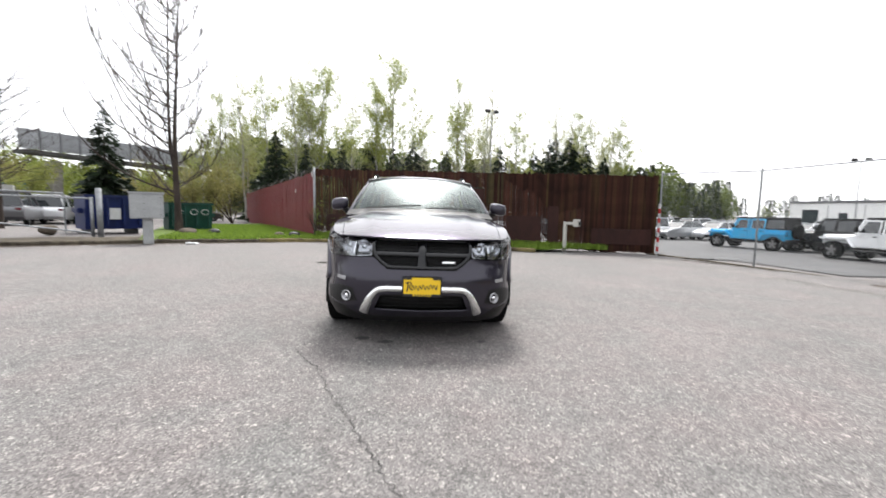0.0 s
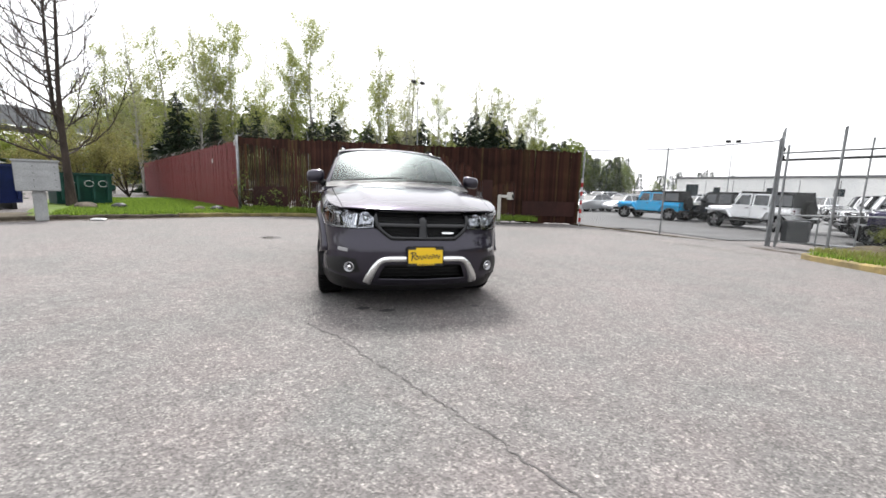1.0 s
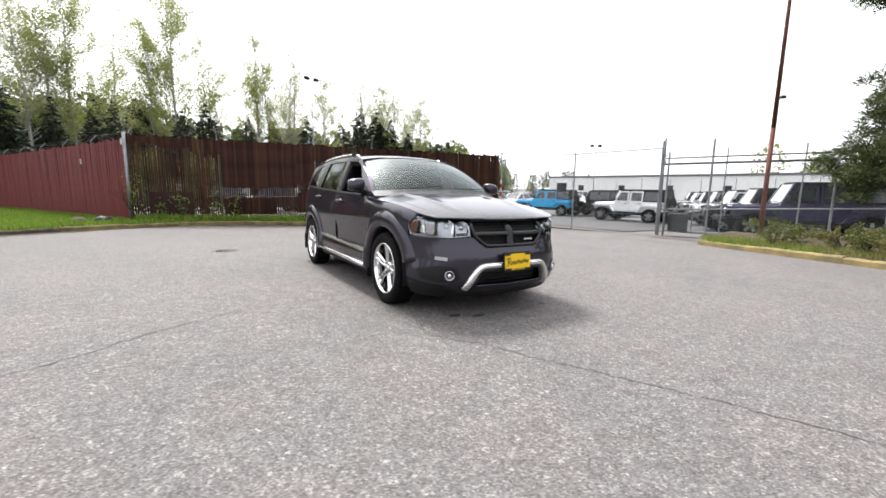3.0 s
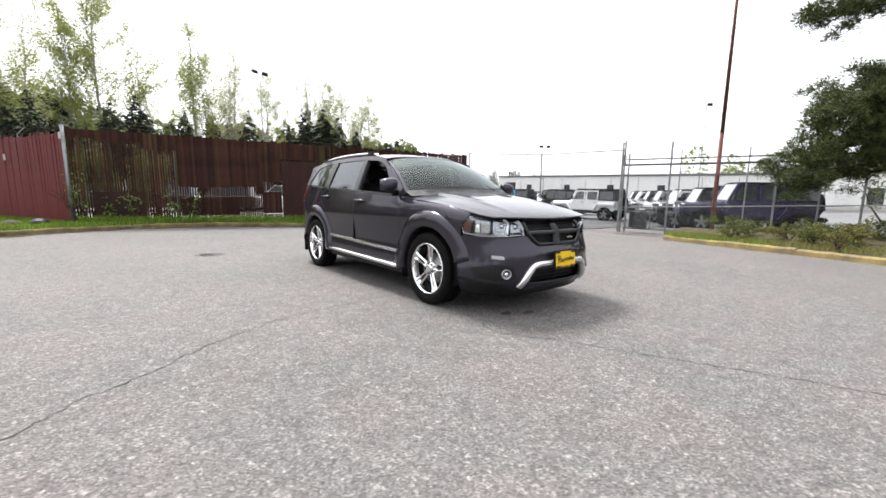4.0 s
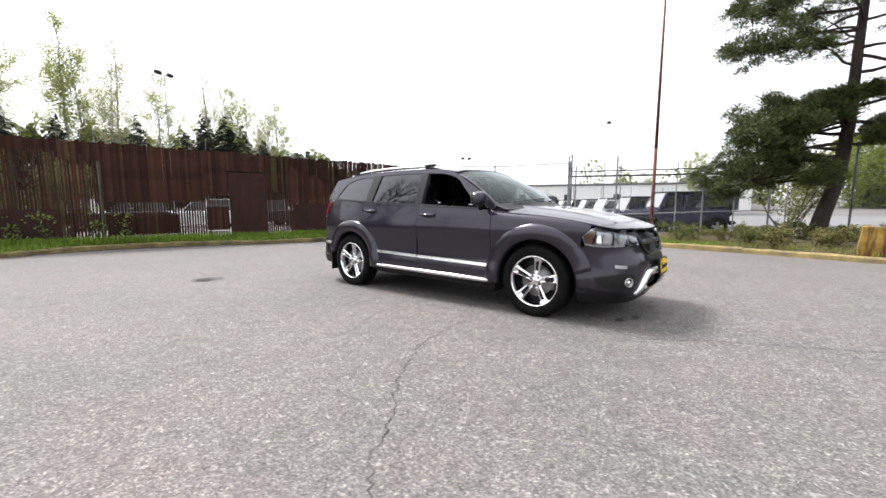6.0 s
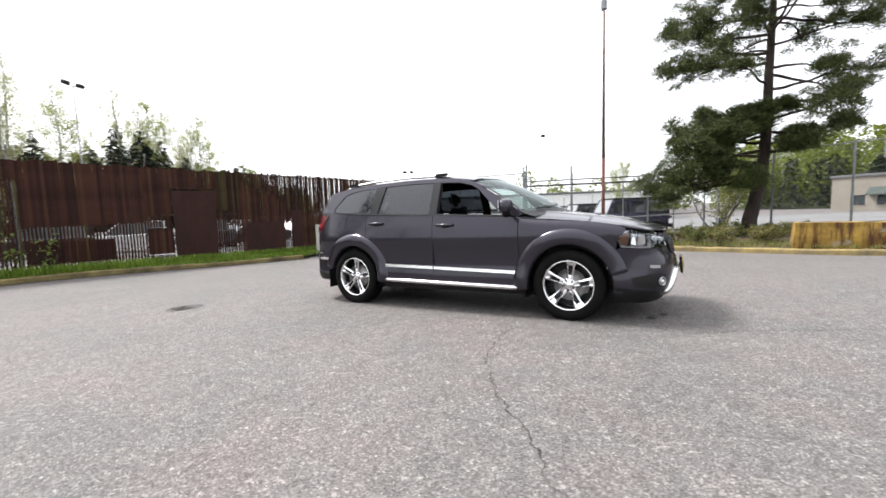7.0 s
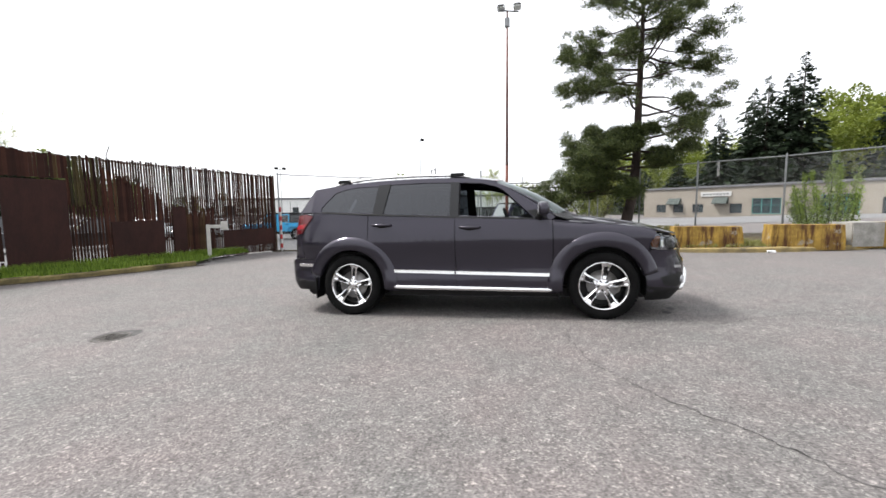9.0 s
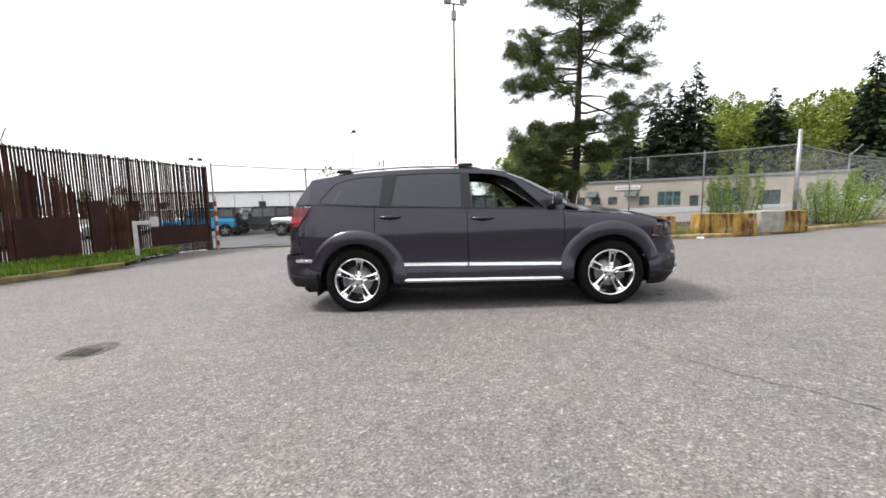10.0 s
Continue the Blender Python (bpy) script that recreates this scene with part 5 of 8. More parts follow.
def side_panels(k):
    on = flank(k)
    def S(pts):
        return [(s_y(y), z) for y, z in pts]
    # front fender
    top = [(y, FENDER_TOP(y) - 0.002) for y in (0.515, 0.3, 0.1, -0.1, -0.3, -0.45, -0.56)]
    a = arc(0, AXLE, R_ARCH, -8, 150, 26)
    patch("front_fender", S([(0.515, 0.3), *top, (-0.54, 0.905), (-0.47, 0.83), (-0.46, 0.735), (-0.44, 0.62), *[p for p in reversed(a)]]), on, PAINT, car, step=0.04)
    # doors up to the belt
    belt1 = [(y, BELT(y)) for y in (1.6, 1.3, 1.0, 0.75, 0.523)]
    patch("front_door", S([(0.523, 0.335), (1.602, 0.345), *belt1]), on, PAINT, car, step=0.05)
    belt2 = [(y, BELT(y)) for y in (2.655, 2.3, 2.0, 1.6065)]
    ra = [p for p in arc(REAR, AXLE, 0.57, 178, 114, 12)]
    patch("rear_door", S([(1.6065, 0.345), (2.345, 0.352), *ra[1:], (2.655, 0.95), *belt2]), on, PAINT, car, step=0.05)
    # quarter panel and rear bumper
    qa = arc(REAR, AXLE, R_ARCH, 165, 48, 22)
    ra2 = [p for p in arc(REAR, AXLE, 0.56, 178, 114.5, 12)]
    belt3 = [(y, BELT(y)) for y in (3.42, 3.3, 3.0, 2.664)]
    tail = [(3.26, 0.68), (3.515, 0.68), (3.59, 0.945), (3.478, 1.125), (3.41, 1.225)]
    patch("quarter_panel", S([(2.352, 0.33), *qa, *tail, *belt3, (2.664, 0.95), *reversed(ra2)]), on, PAINT, car, step=0.045)
    s_end = RUN[-1]
    rb = arc(REAR, AXLE, R_ARCH, 45, -8, 8)
    patch("rear_bumper", [(s_y(y), z) for y, z in rb] + [(s_y(3.5), 0.3), (s_end - 0.01, 0.32), (s_end - 0.01, 0.675), (s_y(3.3), 0.675)], on, PAINT, car, step=0.05)
    patch("liftgate", [(s_y(3.52) + 0.02, 0.69), (s_end - 0.004, 0.69), (s_end - 0.004, 1.24), (s_y(3.5), 1.25), (s_y(3.6), 0.95)], on, PAINT, car, step=0.06)
    patch("bumper_moulding", S([(3.32, 0.585), (3.62, 0.59), (3.62, 0.625), (3.32, 0.62)]), flank(k, 0.012), CHROME, car, thick=0.014, label="bright chrome bumper strip")
    lens = patch("tail_lamp", S([(3.405, 1.215), (3.47, 1.13), (3.56, 1.005), (3.69, 0.985), (3.69, 1.225), (3.5, 1.232)]), flank(k, 0.014), RED_LENS, car, thick=0.03, label="dark red tail lamp")
    patch("lamp_band", S([(3.5, 1.115), (3.535, 1.06), (3.68, 1.045), (3.68, 1.1)]), flank(k, 0.017), RED_BAND, lens, thick=0.006)
    patch("rear_valance", S([(3.355, 0.3), (3.66, 0.3), (3.69, 0.43), (3.365, 0.4)]), flank(k, 0.006), BLACK_PLASTIC, car, thick=0.012)
    # sills, mouldings and step bar
    patch("sill", S([(0.46, 0.235), (2.4, 0.245), (2.35, 0.34), (0.52, 0.33)]), flank(k, -0.012), BLACK_PLASTIC, car, thick=0.03)
    strip = [(0.545, 0.468), (0.545, 0.503), (2.345, 0.553), (2.345, 0.518)]
    patch("door_moulding", S([strip[0], (1.598, 0.497), (1.598, 0.532), strip[1]]), flank(k, 0.014), SATIN_SILVER, car, thick=0.016, step=0.08)
    patch("door_moulding", S([(1.616, 0.498), strip[3], strip[2], (1.616, 0.533)]), flank(k, 0.014), SATIN_SILVER, car, thick=0.016, step=0.08)
    bar = [(-k * 0.905, y, 0.318 + 0.03 * (y - 0.5) / 1.85) for y in (0.53, 0.58, 1.0, 1.5, 2.0, 2.3, 2.36)]
    part("step_bar", tube(B(), bar, [0.012, 0.026, 0.027, 0.027, 0.027, 0.026, 0.012], 12), CHROME, car, "bright step bar under the doors", smooth=True)
    # flares over the wheels
    for name, cy, a0, a1 in (("front_flare", 0.0, -8, 165), ("rear_flare", REAR, 15, 186)):
        outer, inner = [], []
        bm = B()
        rows = []
        n = 40
        for i in range(n + 1):
            t = radians(a0 + (a1 - a0) * i / n)
            wide = 0.152
            row = []
            for rr, out in ((R_ARCH - 0.012, -0.05), (R_ARCH - 0.012, 0.022), (R_ARCH + 0.004, 0.034), (R_ARCH + 0.05, 0.037), (R_ARCH + 0.1, 0.03), (R_ARCH + wide - 0.012, 0.016), (R_ARCH + wide, -0.004)):
                yy, zz = cy + rr * math.cos(t), AXLE + rr * math.sin(t)
                q = skin(s_y(yy) * k, min(zz, 1.0), out)
                row.append(bm.verts.new((q.x, q.y, zz)))
            rows.append(row)
        for a_, b_ in zip(rows, rows[1:]):
            for j in range(len(a_) - 1):
                bm.faces.new((a_[j], b_[j], b_[j + 1], a_[j + 1]) if k > 0 else (a_[j], a_[j + 1], b_[j + 1], b_[j]))
        bm.faces.new(rows[0])
        bm.faces.new(rows[-1][::-1])
        bmesh.ops.recalc_face_normals(bm, faces=bm.faces)
        part(name, bm, PAINT, car, smooth=True)
        # wheel house
        bm = B()
        rows = []
        for i in range(25):
            t = radians(-15 + 210 * i / 24)
            rows.append([bm.verts.new((-k * x, cy + 0.43 * math.cos(t), AXLE + 0.43 * math.sin(t))) for x in (0.885, 0.55)])
        for a_, b_ in zip(rows, rows[1:]):
            bm.faces.new((a_[0], b_[0], b_[1], a_[1]))
        bm.faces.new([r[1] for r in rows])
        part("wheel_house", bm, BLACK_PLASTIC, car)
    part("mud_flap", box(B(), -k * 0.9 if k > 0 else -k * 0.7, -k * 0.7 if k > 0 else -k * 0.9, 3.345, 3.36, 0.2, 0.46, bevel=0.006), BLACK_PLASTIC, car)
    part("mud_flap", box(B(), -k * 0.89 if k > 0 else -k * 0.7, -k * 0.7 if k > 0 else -k * 0.89, 0.455, 0.468, 0.2, 0.4, bevel=0.005), BLACK_PLASTIC, car)
    # handles
    for y, z in ((1.43, 1.025), (2.48, 1.075)):
        q = skin(s_y(y) * k, z)
        hnd = part("door_handle", tube(B(), [(q.x + k * 0.004, y - 0.12, z), (q.x - k * 0.03, y - 0.1, z + 0.002), (q.x - k * 0.038, y, z + 0.004), (q.x - k * 0.03, y + 0.1, z + 0.006), (q.x + k * 0.004, y + 0.12, z + 0.006)], [0.012, 0.014, 0.016, 0.014, 0.012], 10), PAINT, car, smooth=True)
        part("handle_cup", tube(B(), [(q.x + k * 0.012, y - 0.09, z - 0.006), (q.x - k * 0.002, y, z - 0.004), (q.x + k * 0.012, y + 0.09, z - 0.002)], [0.02, 0.03, 0.02], 10), BLACK_PLASTIC, hnd, smooth=True)
    # headlamp: dark bowl, lamps, amber corner, clear cover
    hl = [(s_x(0.455), 0.745), (s_x(0.6), 0.733), (s_y(-0.66), 0.735), (s_y(-0.5), 0.75), (s_y(-0.475), 0.83), (s_y(-0.56), 0.915), (s_y(-0.66), 0.915), (s_x(0.69), 0.905), (s_x(0.55), 0.9), (s_x(0.452), 0.89)]
    lamp = patch("headlamp", hl, flank(k, -0.03), LAMP_HOUSING, car, thick=0.03, label="clear headlamp with chrome bowls and amber corner")
    patch("lamp_cover", hl, flank(k, 0.003), LENS_GLASS, lamp, thick=0.02)
    patch("amber_corner", [(s_y(-0.56), 0.766), (s_y(-0.497), 0.772), (s_y(-0.485), 0.83), (s_y(-0.54), 0.888), (s_y(-0.585), 0.88)], flank(k, -0.012), AMBER, lamp, thick=0.01, label="amber side marker")
    for xx, zz, r in ((0.53, 0.815, 0.062), (0.665, 0.825, 0.066)):
        q = skin(s_x(xx) * k, zz, -0.012)
        part("lamp_bowl", lathe(B(), [(r, 0.0), (r * 0.97, -0.012), (r * 0.7, -0.045), (r * 0.45, -0.06), (0.0, -0.065)], 20, Matrix.Translation(q) @ pose(0, 0, 0, 0, 0, -90 - k * 22)), LAMP_WHITE, lamp, smooth=True)
        part("bulb", lathe(B(), [(0.0, 0.0), (r * 0.32, -0.004), (r * 0.38, -0.03), (r * 0.3, -0.05)], 14, Matrix.Translation(q) @ pose(0, 0, 0, 0, 0, -90 - k * 22)), mat("projector_lens", (0.6, 0.62, 0.64), 0.05, 0.8, Coat_Weight=1.0), lamp, smooth=True)
    patch("lamp_divider", [(s_x(0.59), 0.74), (s_x(0.605), 0.74), (s_x(0.6), 0.9), (s_x(0.585), 0.9)], flank(k, -0.012), BLACK_PLASTIC, lamp, thick=0.02)
    # dark inner bezel round the low beam, bright facets in the outer corner
    patch("inner_bezel", [(s_x(0.465), 0.752), (s_x(0.585), 0.744), (s_x(0.58), 0.77), (s_x(0.47), 0.775)], flank(k, -0.02), GLOSS_BLACK, lamp, thick=0.008)
    patch("inner_bezel", [(s_x(0.462), 0.775), (s_x(0.478), 0.775), (s_x(0.475), 0.868), (s_x(0.46), 0.868)], flank(k, -0.02), GLOSS_BLACK, lamp, thick=0.008)
    patch("inner_bezel", [(s_x(0.735), 0.752), (s_x(0.755), 0.752), (s_x(0.75), 0.88), (s_x(0.73), 0.88)], flank(k, -0.02), GLOSS_BLACK, lamp, thick=0.01)
    for s0, s1, z0, z1, tip in ((s_y(-0.735), s_y(-0.655), 0.762, 0.86, 0.5), (s_y(-0.645), s_y(-0.6), 0.766, 0.85, -0.45), (s_x(0.6), s_x(0.625), 0.755, 0.86, 0.4)):
        patch("reflector_facet", [(s0, z0), (s1, z0 + 0.01), (s1 - 0.012, z1), (s0 + 0.008, z1 - 0.012)], lambda s, z, b=z0, w=tip: flank(k, -0.022 + 0.25 * w * (z - b))(s, z), LAMP_WHITE, lamp, thick=0.004)
    patch("smoked_corner", [(s_y(-0.592), 0.757), (s_y(-0.545), 0.762), (s_y(-0.58), 0.884), (s_y(-0.6), 0.88)], flank(k, -0.02), GLOSS_BLACK, lamp, thick=0.006)
    patch("lamp_brow", [(s_x(0.46), 0.868), (s_x(0.6), 0.872), (s_y(-0.66), 0.88), (s_y(-0.57), 0.9), (s_y(-0.66), 0.91), (s_x(0.69), 0.9), (s_x(0.55), 0.895), (s_x(0.455), 0.886)], flank(k, -0.01), BLACK_PLASTIC, lamp, thick=0.01)
    # bumper lamps
    patch("side_marker", [(s_x(0.65), 0.532), (s_x(0.735), 0.54), (s_x(0.735), 0.57), (s_x(0.65), 0.562)], flank(k, 0.004), MARKER_LENS, car, thick=0.012)
    pod = patch("fog_pocket", [(s_x(0.545), 0.365), (s_x(0.7), 0.335), (s_y(-0.62), 0.36), (s_y(-0.58), 0.45), (s_x(0.7), 0.49), (s_x(0.58), 0.475)], flank(k, 0.003), BLACK_PLASTIC, car, thick=0.01)
    q = skin(s_x(0.632) * k, 0.403, 0.012)
    turn = pose(0, 0, 0, 0, 0, -90 - k * 28)
    fog = part("fog_lamp", lathe(B(), [(0.044, -0.02), (0.044, 0.006), (0.04, 0.006), (0.036, -0.004), (0.024, -0.016), (0.0, -0.02)], 22, Matrix.Translation(q) @ turn), MARKER_LENS, pod, "round fog lamp", smooth=True)
    part("fog_bulb", lathe(B(), [(0.0, 0.006), (0.018, 0.002), (0.022, -0.018)], 12, Matrix.Translation(q) @ turn), LAMP_WHITE, fog, smooth=True)
    q = skin(s_y(-0.4) * k, 0.55, 0.002)
    part("parking_sensor", box(B(), -0.004, 0.004, -0.025, 0.025, -0.014, 0.014, Matrix.Translation(q), 0.003), SATIN_SILVER, car)


both(side_panels)

# front bumper across both sides, with the grille mouth and the lower intake left open
mouth_half = [(s_x(0.45), 0.9), (s_x(0.45), 0.83), (s_x(0.41), 0.735), (s_x(0.32), 0.66), (s_x(0.24), 0.642)]
half = [(s_x(0.45), 0.738), (s_x(0.6), 0.727), (s_y(-0.66), 0.728), (s_y(-0.5), 0.742), (s_y(-0.465), 0.73), (s_y(-0.445), 0.62), (s_y(-0.368), 0.575)]
fa = [(s_y(y), z) for y, z in arc(0, AXLE, R_ARCH, 150, 188, 10)]
half += fa[1:] + [(s_y(-0.55), 0.255), (s_x(0.6), 0.235), (0.0, 0.235)]
right = [(0.0, 0.64), (s_x(0.24), 0.642), (s_x(0.32), 0.66), (s_x(0.405), 0.725), (s_x(0.44), 0.738)] + half[1:]
whole = right + [(-s, z) for s, z in reversed(right[1:-1])]
intake = [(s_x(0.4), 0.3), (s_x(0.345), 0.425), (s_x(0.3), 0.435), (0, 0.435), (-s_x(0.3), 0.435), (-s_x(0.345), 0.425), (-s_x(0.4), 0.3), (0, 0.292)]
patch("front_bumper", whole, lambda s, z: skin(s, z), PAINT, car, holes=[intake], step=0.045)
patch("chin", [(s_x(0.56), 0.232), (s_x(0.66), 0.31), (s_y(-0.58), 0.345), (s_y(-0.425), 0.36), (s_y(-0.44), 0.2), (s_x(0.62), 0.185), (0, 0.18), (-s_x(0.62), 0.185), (-s_y(-0.44), 0.2), (-s_y(-0.425), 0.36), (-s_y(-0.58), 0.345), (-s_x(0.66), 0.31), (-s_x(0.56), 0.232)], lambda s, z: skin(s, z, 0.003), BLACK_PLASTIC, car, step=0.06)
mesh_in = patch("lower_intake", intake, lambda s, z: skin(s, z, -0.08), BLACK_PLASTIC, car, thick=0.0)
for i in range(3):
    zz = 0.325 + 0.035 * i
    w = 0.38 - 0.018 * i
    part("intake_bar", tube(B(), [skin(s_x(abs(w * t)) * (1 if t >= 0 else -1), zz, -0.06) for t in [j / 8 - 1 for j in range(17)]], 0.006, 6), BLACK_PLASTIC, mesh_in)

# black crosshair grille
mouth = [(s_x(0.452), 0.887), *mouth_half[1:], *[(-s, z) for s, z in reversed(mouth_half[1:])], (-s_x(0.452), 0.887), (-s_x(0.2), 0.893), (0, 0.895), (s_x(0.2), 0.893)]
grille = patch("grille", mouth, lambda s, z: skin(s, z, -0.05), BLACK_PLASTIC, car, thick=0.0, label="black crosshair grille")


def on_nose(x, z, out):
    return skin(s_x(abs(x)) * (1 if x >= 0 else -1), z, out)


inner = [(0.43, 0.875), (0.43, 0.83), (0.395, 0.745), (0.31, 0.675), (0.23, 0.658)]
rim_line = [on_nose(x, z, 0.004) for x, z in inner] + [on_nose(-x, z, 0.004) for x, z in reversed(inner)]
rim_line = spline(rim_line, 6)
part("grille_frame", tube(B(), rim_line, 0.018, 8), GLOSS_BLACK, grille, smooth=True)
part("grille_frame", tube(B(), [on_nose(0.43 * (1 - i / 10), 0.88, 0.004) for i in range(21)], 0.016, 8), GLOSS_BLACK, grille, smooth=True)
bm = B()
rows = []
for x in [0.43 * (1 - i / 12) for i in range(25)]:
    rows.append([bm.verts.new(on_nose(x, 0.765 + dz, o)) for dz, o in ((-0.024, -0.03), (-0.02, 0.004), (0.0, 0.012), (0.02, 0.004), (0.024, -0.03))])
for a_, b_ in zip(rows, rows[1:]):
    for j in range(4):
        bm.faces.new((a_[j], b_[j], b_[j + 1], a_[j + 1]))
bmesh.ops.recalc_face_normals(bm, faces=bm.faces)
part("cross_bar", bm, GLOSS_BLACK, grille, smooth=True)
bm = B()
rows = []
for i in range(13):
    z = 0.655 + 0.225 * i / 12
    w = 0.042 + 0.02 * abs(i / 12 - 0.5)
    rows.append([bm.verts.new(on_nose(x, z, o)) for x, o in ((-w, -0.03), (-w * 0.85, 0.008), (0.0, 0.02), (w * 0.85, 0.008), (w, -0.03))])
for a_, b_ in zip(rows, rows[1:]):
    for j in range(4):
        bm.faces.new((a_[j], b_[j], b_[j + 1], a_[j + 1]))
bmesh.ops.recalc_face_normals(bm, faces=bm.faces)
part("cross_post", bm, GLOSS_BLACK, grille, smooth=True)
for z, w in ((0.69, 0.32), (0.715, 0.35), (0.8, 0.41), (0.825, 0.42), (0.85, 0.42)):
    part("grille_bar", tube(B(), [on_nose(w * (1 - i / 8), z, -0.028) for i in range(17)], 0.006, 6), BLACK_PLASTIC, grille)
for x0, x1, m_ in ((0.17, 0.27, SATIN_SILVER), (0.275, 0.282, SATIN_SILVER)):
    bm = B()
    rows = [[bm.verts.new(on_nose(-x, z, 0.0)) for z in (0.7, 0.715)] for x in (x0, (x0 + x1) / 2, x1)]
    for a_, b_ in zip(rows, rows[1:]):
        bm.faces.new((a_[0], b_[0], b_[1], a_[1]))
    part("grille_badge", bm, m_, grille, "small metal lettering strip on the grille")

# silver guard: an arched bar over the lower intake
bm = B()
rows = []
guard = spline([(-0.5, 0.262, 0), (-0.465, 0.33, 0), (-0.42, 0.41, 0), (-0.375, 0.462, 0), (-0.32, 0.482, 0), (-0.2, 0.485, 0), (0, 0.485, 0), (0.2, 0.485, 0), (0.32, 0.482, 0), (0.375, 0.462, 0), (0.42, 0.41, 0), (0.465, 0.33, 0), (0.5, 0.262, 0)], 6)
for i, p in enumerate(guard):
    d = (guard[min(i + 1, len(guard) - 1)] - guard[max(i - 1, 0)]).normalized()
    w = 0.027 + 0.01 * ease(0.36, 0.5, abs(p.x))
    row = []
    for t, o in ((-1, -0.005), (-0.9, 0.02), (-0.5, 0.034), (0.5, 0.034), (0.9, 0.02), (1, -0.005)):
        x, z = p.x - d.y * w * t, p.y + d.x * w * t
        row.append(bm.verts.new(on_nose(-x, z, o)))
    rows.append(row)
for a_, b_ in zip(rows, rows[1:]):
    for j in range(5):
        bm.faces.new((a_[j], b_[j], b_[j + 1], a_[j + 1]))
bm.faces.new(rows[0])
bm.faces.new(rows[-1])
bmesh.ops.recalc_face_normals(bm, faces=bm.faces)
part("bumper_guard", bm, SATIN_SILVER, car, "satin silver arched bumper guard", smooth=True)

# dealer card in a black frame; its words stay plain strokes
card = part("plate_frame", box(B(), -0.162, 0.162, -0.012, 0.012, -0.086, 0.086, pose(0.0, -1.004, 0.513, -4, 0, 0), 0.006), BLACK_PLASTIC, car, "yellow dealer card in a black frame")
part("plate_card", box(B(), -0.15, 0.15, -0.0165, -0.0125, -0.075, 0.075, pose(0.0, -1.004, 0.513, -4, 0, 0)), PLATE_YELLOW, card)
part("plate_band", box(B(), -0.151, -0.085, -0.0185, -0.017, 0.058, 0.076, pose(0.0, -1.004, 0.513, -4, 0, 0)), PLATE_INK, card)
part("plate_band", box(B(), 0.085, 0.151, -0.0185, -0.017, 0.058, 0.076, pose(0.0, -1.004, 0.513, -4, 0, 0)), PLATE_INK, card)
part("plate_band", box(B(), -0.151, -0.075, -0.0185, -0.017, -0.076, -0.058, pose(0.0, -1.004, 0.513, -4, 0, 0)), PLATE_INK, card)
part("plate_band", box(B(), 0.075, 0.151, -0.0185, -0.017, -0.076, -0.058, pose(0.0, -1.004, 0.513, -4, 0, 0)), PLATE_INK, card)
card_at = pose(0.0, -1.004, 0.513, -4, -4, 0)
script = [card_at @ Vector((-0.085 + 0.21 * i / 60, -0.018, -0.004 + 0.017 * math.sin(i * 0.75) + 0.006 * math.sin(i * 0.31))) for i in range(61)]
part("plate_stroke", tube(B(), script, 0.0035, 5), PLATE_INK, card)
initial = [card_at @ Vector((x, -0.018, z)) for x, z in ((-0.125, -0.03), (-0.112, 0.03), (-0.13, 0.036), (-0.1, 0.044), (-0.085, 0.03), (-0.105, 0.008), (-0.085, -0.02), (-0.075, -0.016))]
part("plate_stroke", tube(B(), spline(initial, 5), 0.0045, 5), PLATE_INK, card)
for i in range(6):
    part("plate_stroke", box(B(), -0.06 + i * 0.022, -0.045 + i * 0.022, -0.0185, -0.017, -0.072, -0.062, pose(0.0, -1.004, 0.513, -4, 0, 0)), PLATE_INK, card)

# ---- greenhouse ----
ROOF_MID = curve([(0.9, 1.53), (1.08, 1.592), (1.3, 1.635), (1.6, 1.66), (2.0, 1.672), (2.4, 1.67), (2.8, 1.655), (3.1, 1.63), (3.36, 1.6), (3.6, 1.56)])


def house(y, z, out=0.0):
    """Half-width of the cabin side."""
    d = z - BELT(y)
    w = 0.858 - 0.36 * d - 0.1 * d * d - 0.07 * ease(2.5, 3.9, y) - 0.02 * ease(1.3, 0.4, y)
    return w + out


def cab(k, out=0.0):
    return lambda y, z: Vector((-k * house(y, z, out), y, z))


def roof_edge(y):
    return ROOF_MID(y) - 0.055


def roof_top(x, y):
    w = house(y, roof_edge(y))
    return Vector((x, y, ROOF_MID(y) - 0.055 * min(1.2, abs(x) / w) ** 2.6))


def roof_half(y):
    return house(y, roof_edge(y)) - 0.001


def screen(u, v):
    """Windscreen: u across from -1 to 1, v from the cowl to the roof."""
    x = u * (0.825 + (0.655 - 0.825) * v)
    y = (0.27 + 0.22 * u * u) * (1 - v) + (1.09 + 0.09 * u * u) * v
    z0, z1 = 1.165 - 0.03 * u * u, ROOF_MID(1.09) - 0.052 * abs(u) ** 2.4
    lift = 0.035 * 4 * v * (1 - v)
    return Vector((x, y - lift * 0.5, z0 + (z1 - z0) * v + lift * 0.85))


roof_ys = [1.12 + 2.25 * i / 14 for i in range(15)]
roof_line = [(roof_half(y), y) for y in roof_ys] + [(-roof_half(y), y) for y in reversed(roof_ys)]
front_edge = [(-0.4, 1.125), (0.0, 1.098), (0.4, 1.125)]
patch("roof", [*roof_line, *front_edge], roof_top, PAINT, car, step=0.06)

DOOR_GLASS = [(0.715, 1.115), (1.045, 1.435), (1.13, 1.487), (1.3, 1.533), (1.565, 1.552), (1.565, 1.163)]
REAR_GLASS = [(1.665, 1.168), (1.665, 1.556), (2.0, 1.567), (2.4, 1.562), (2.45, 1.47), (2.475, 1.21)]
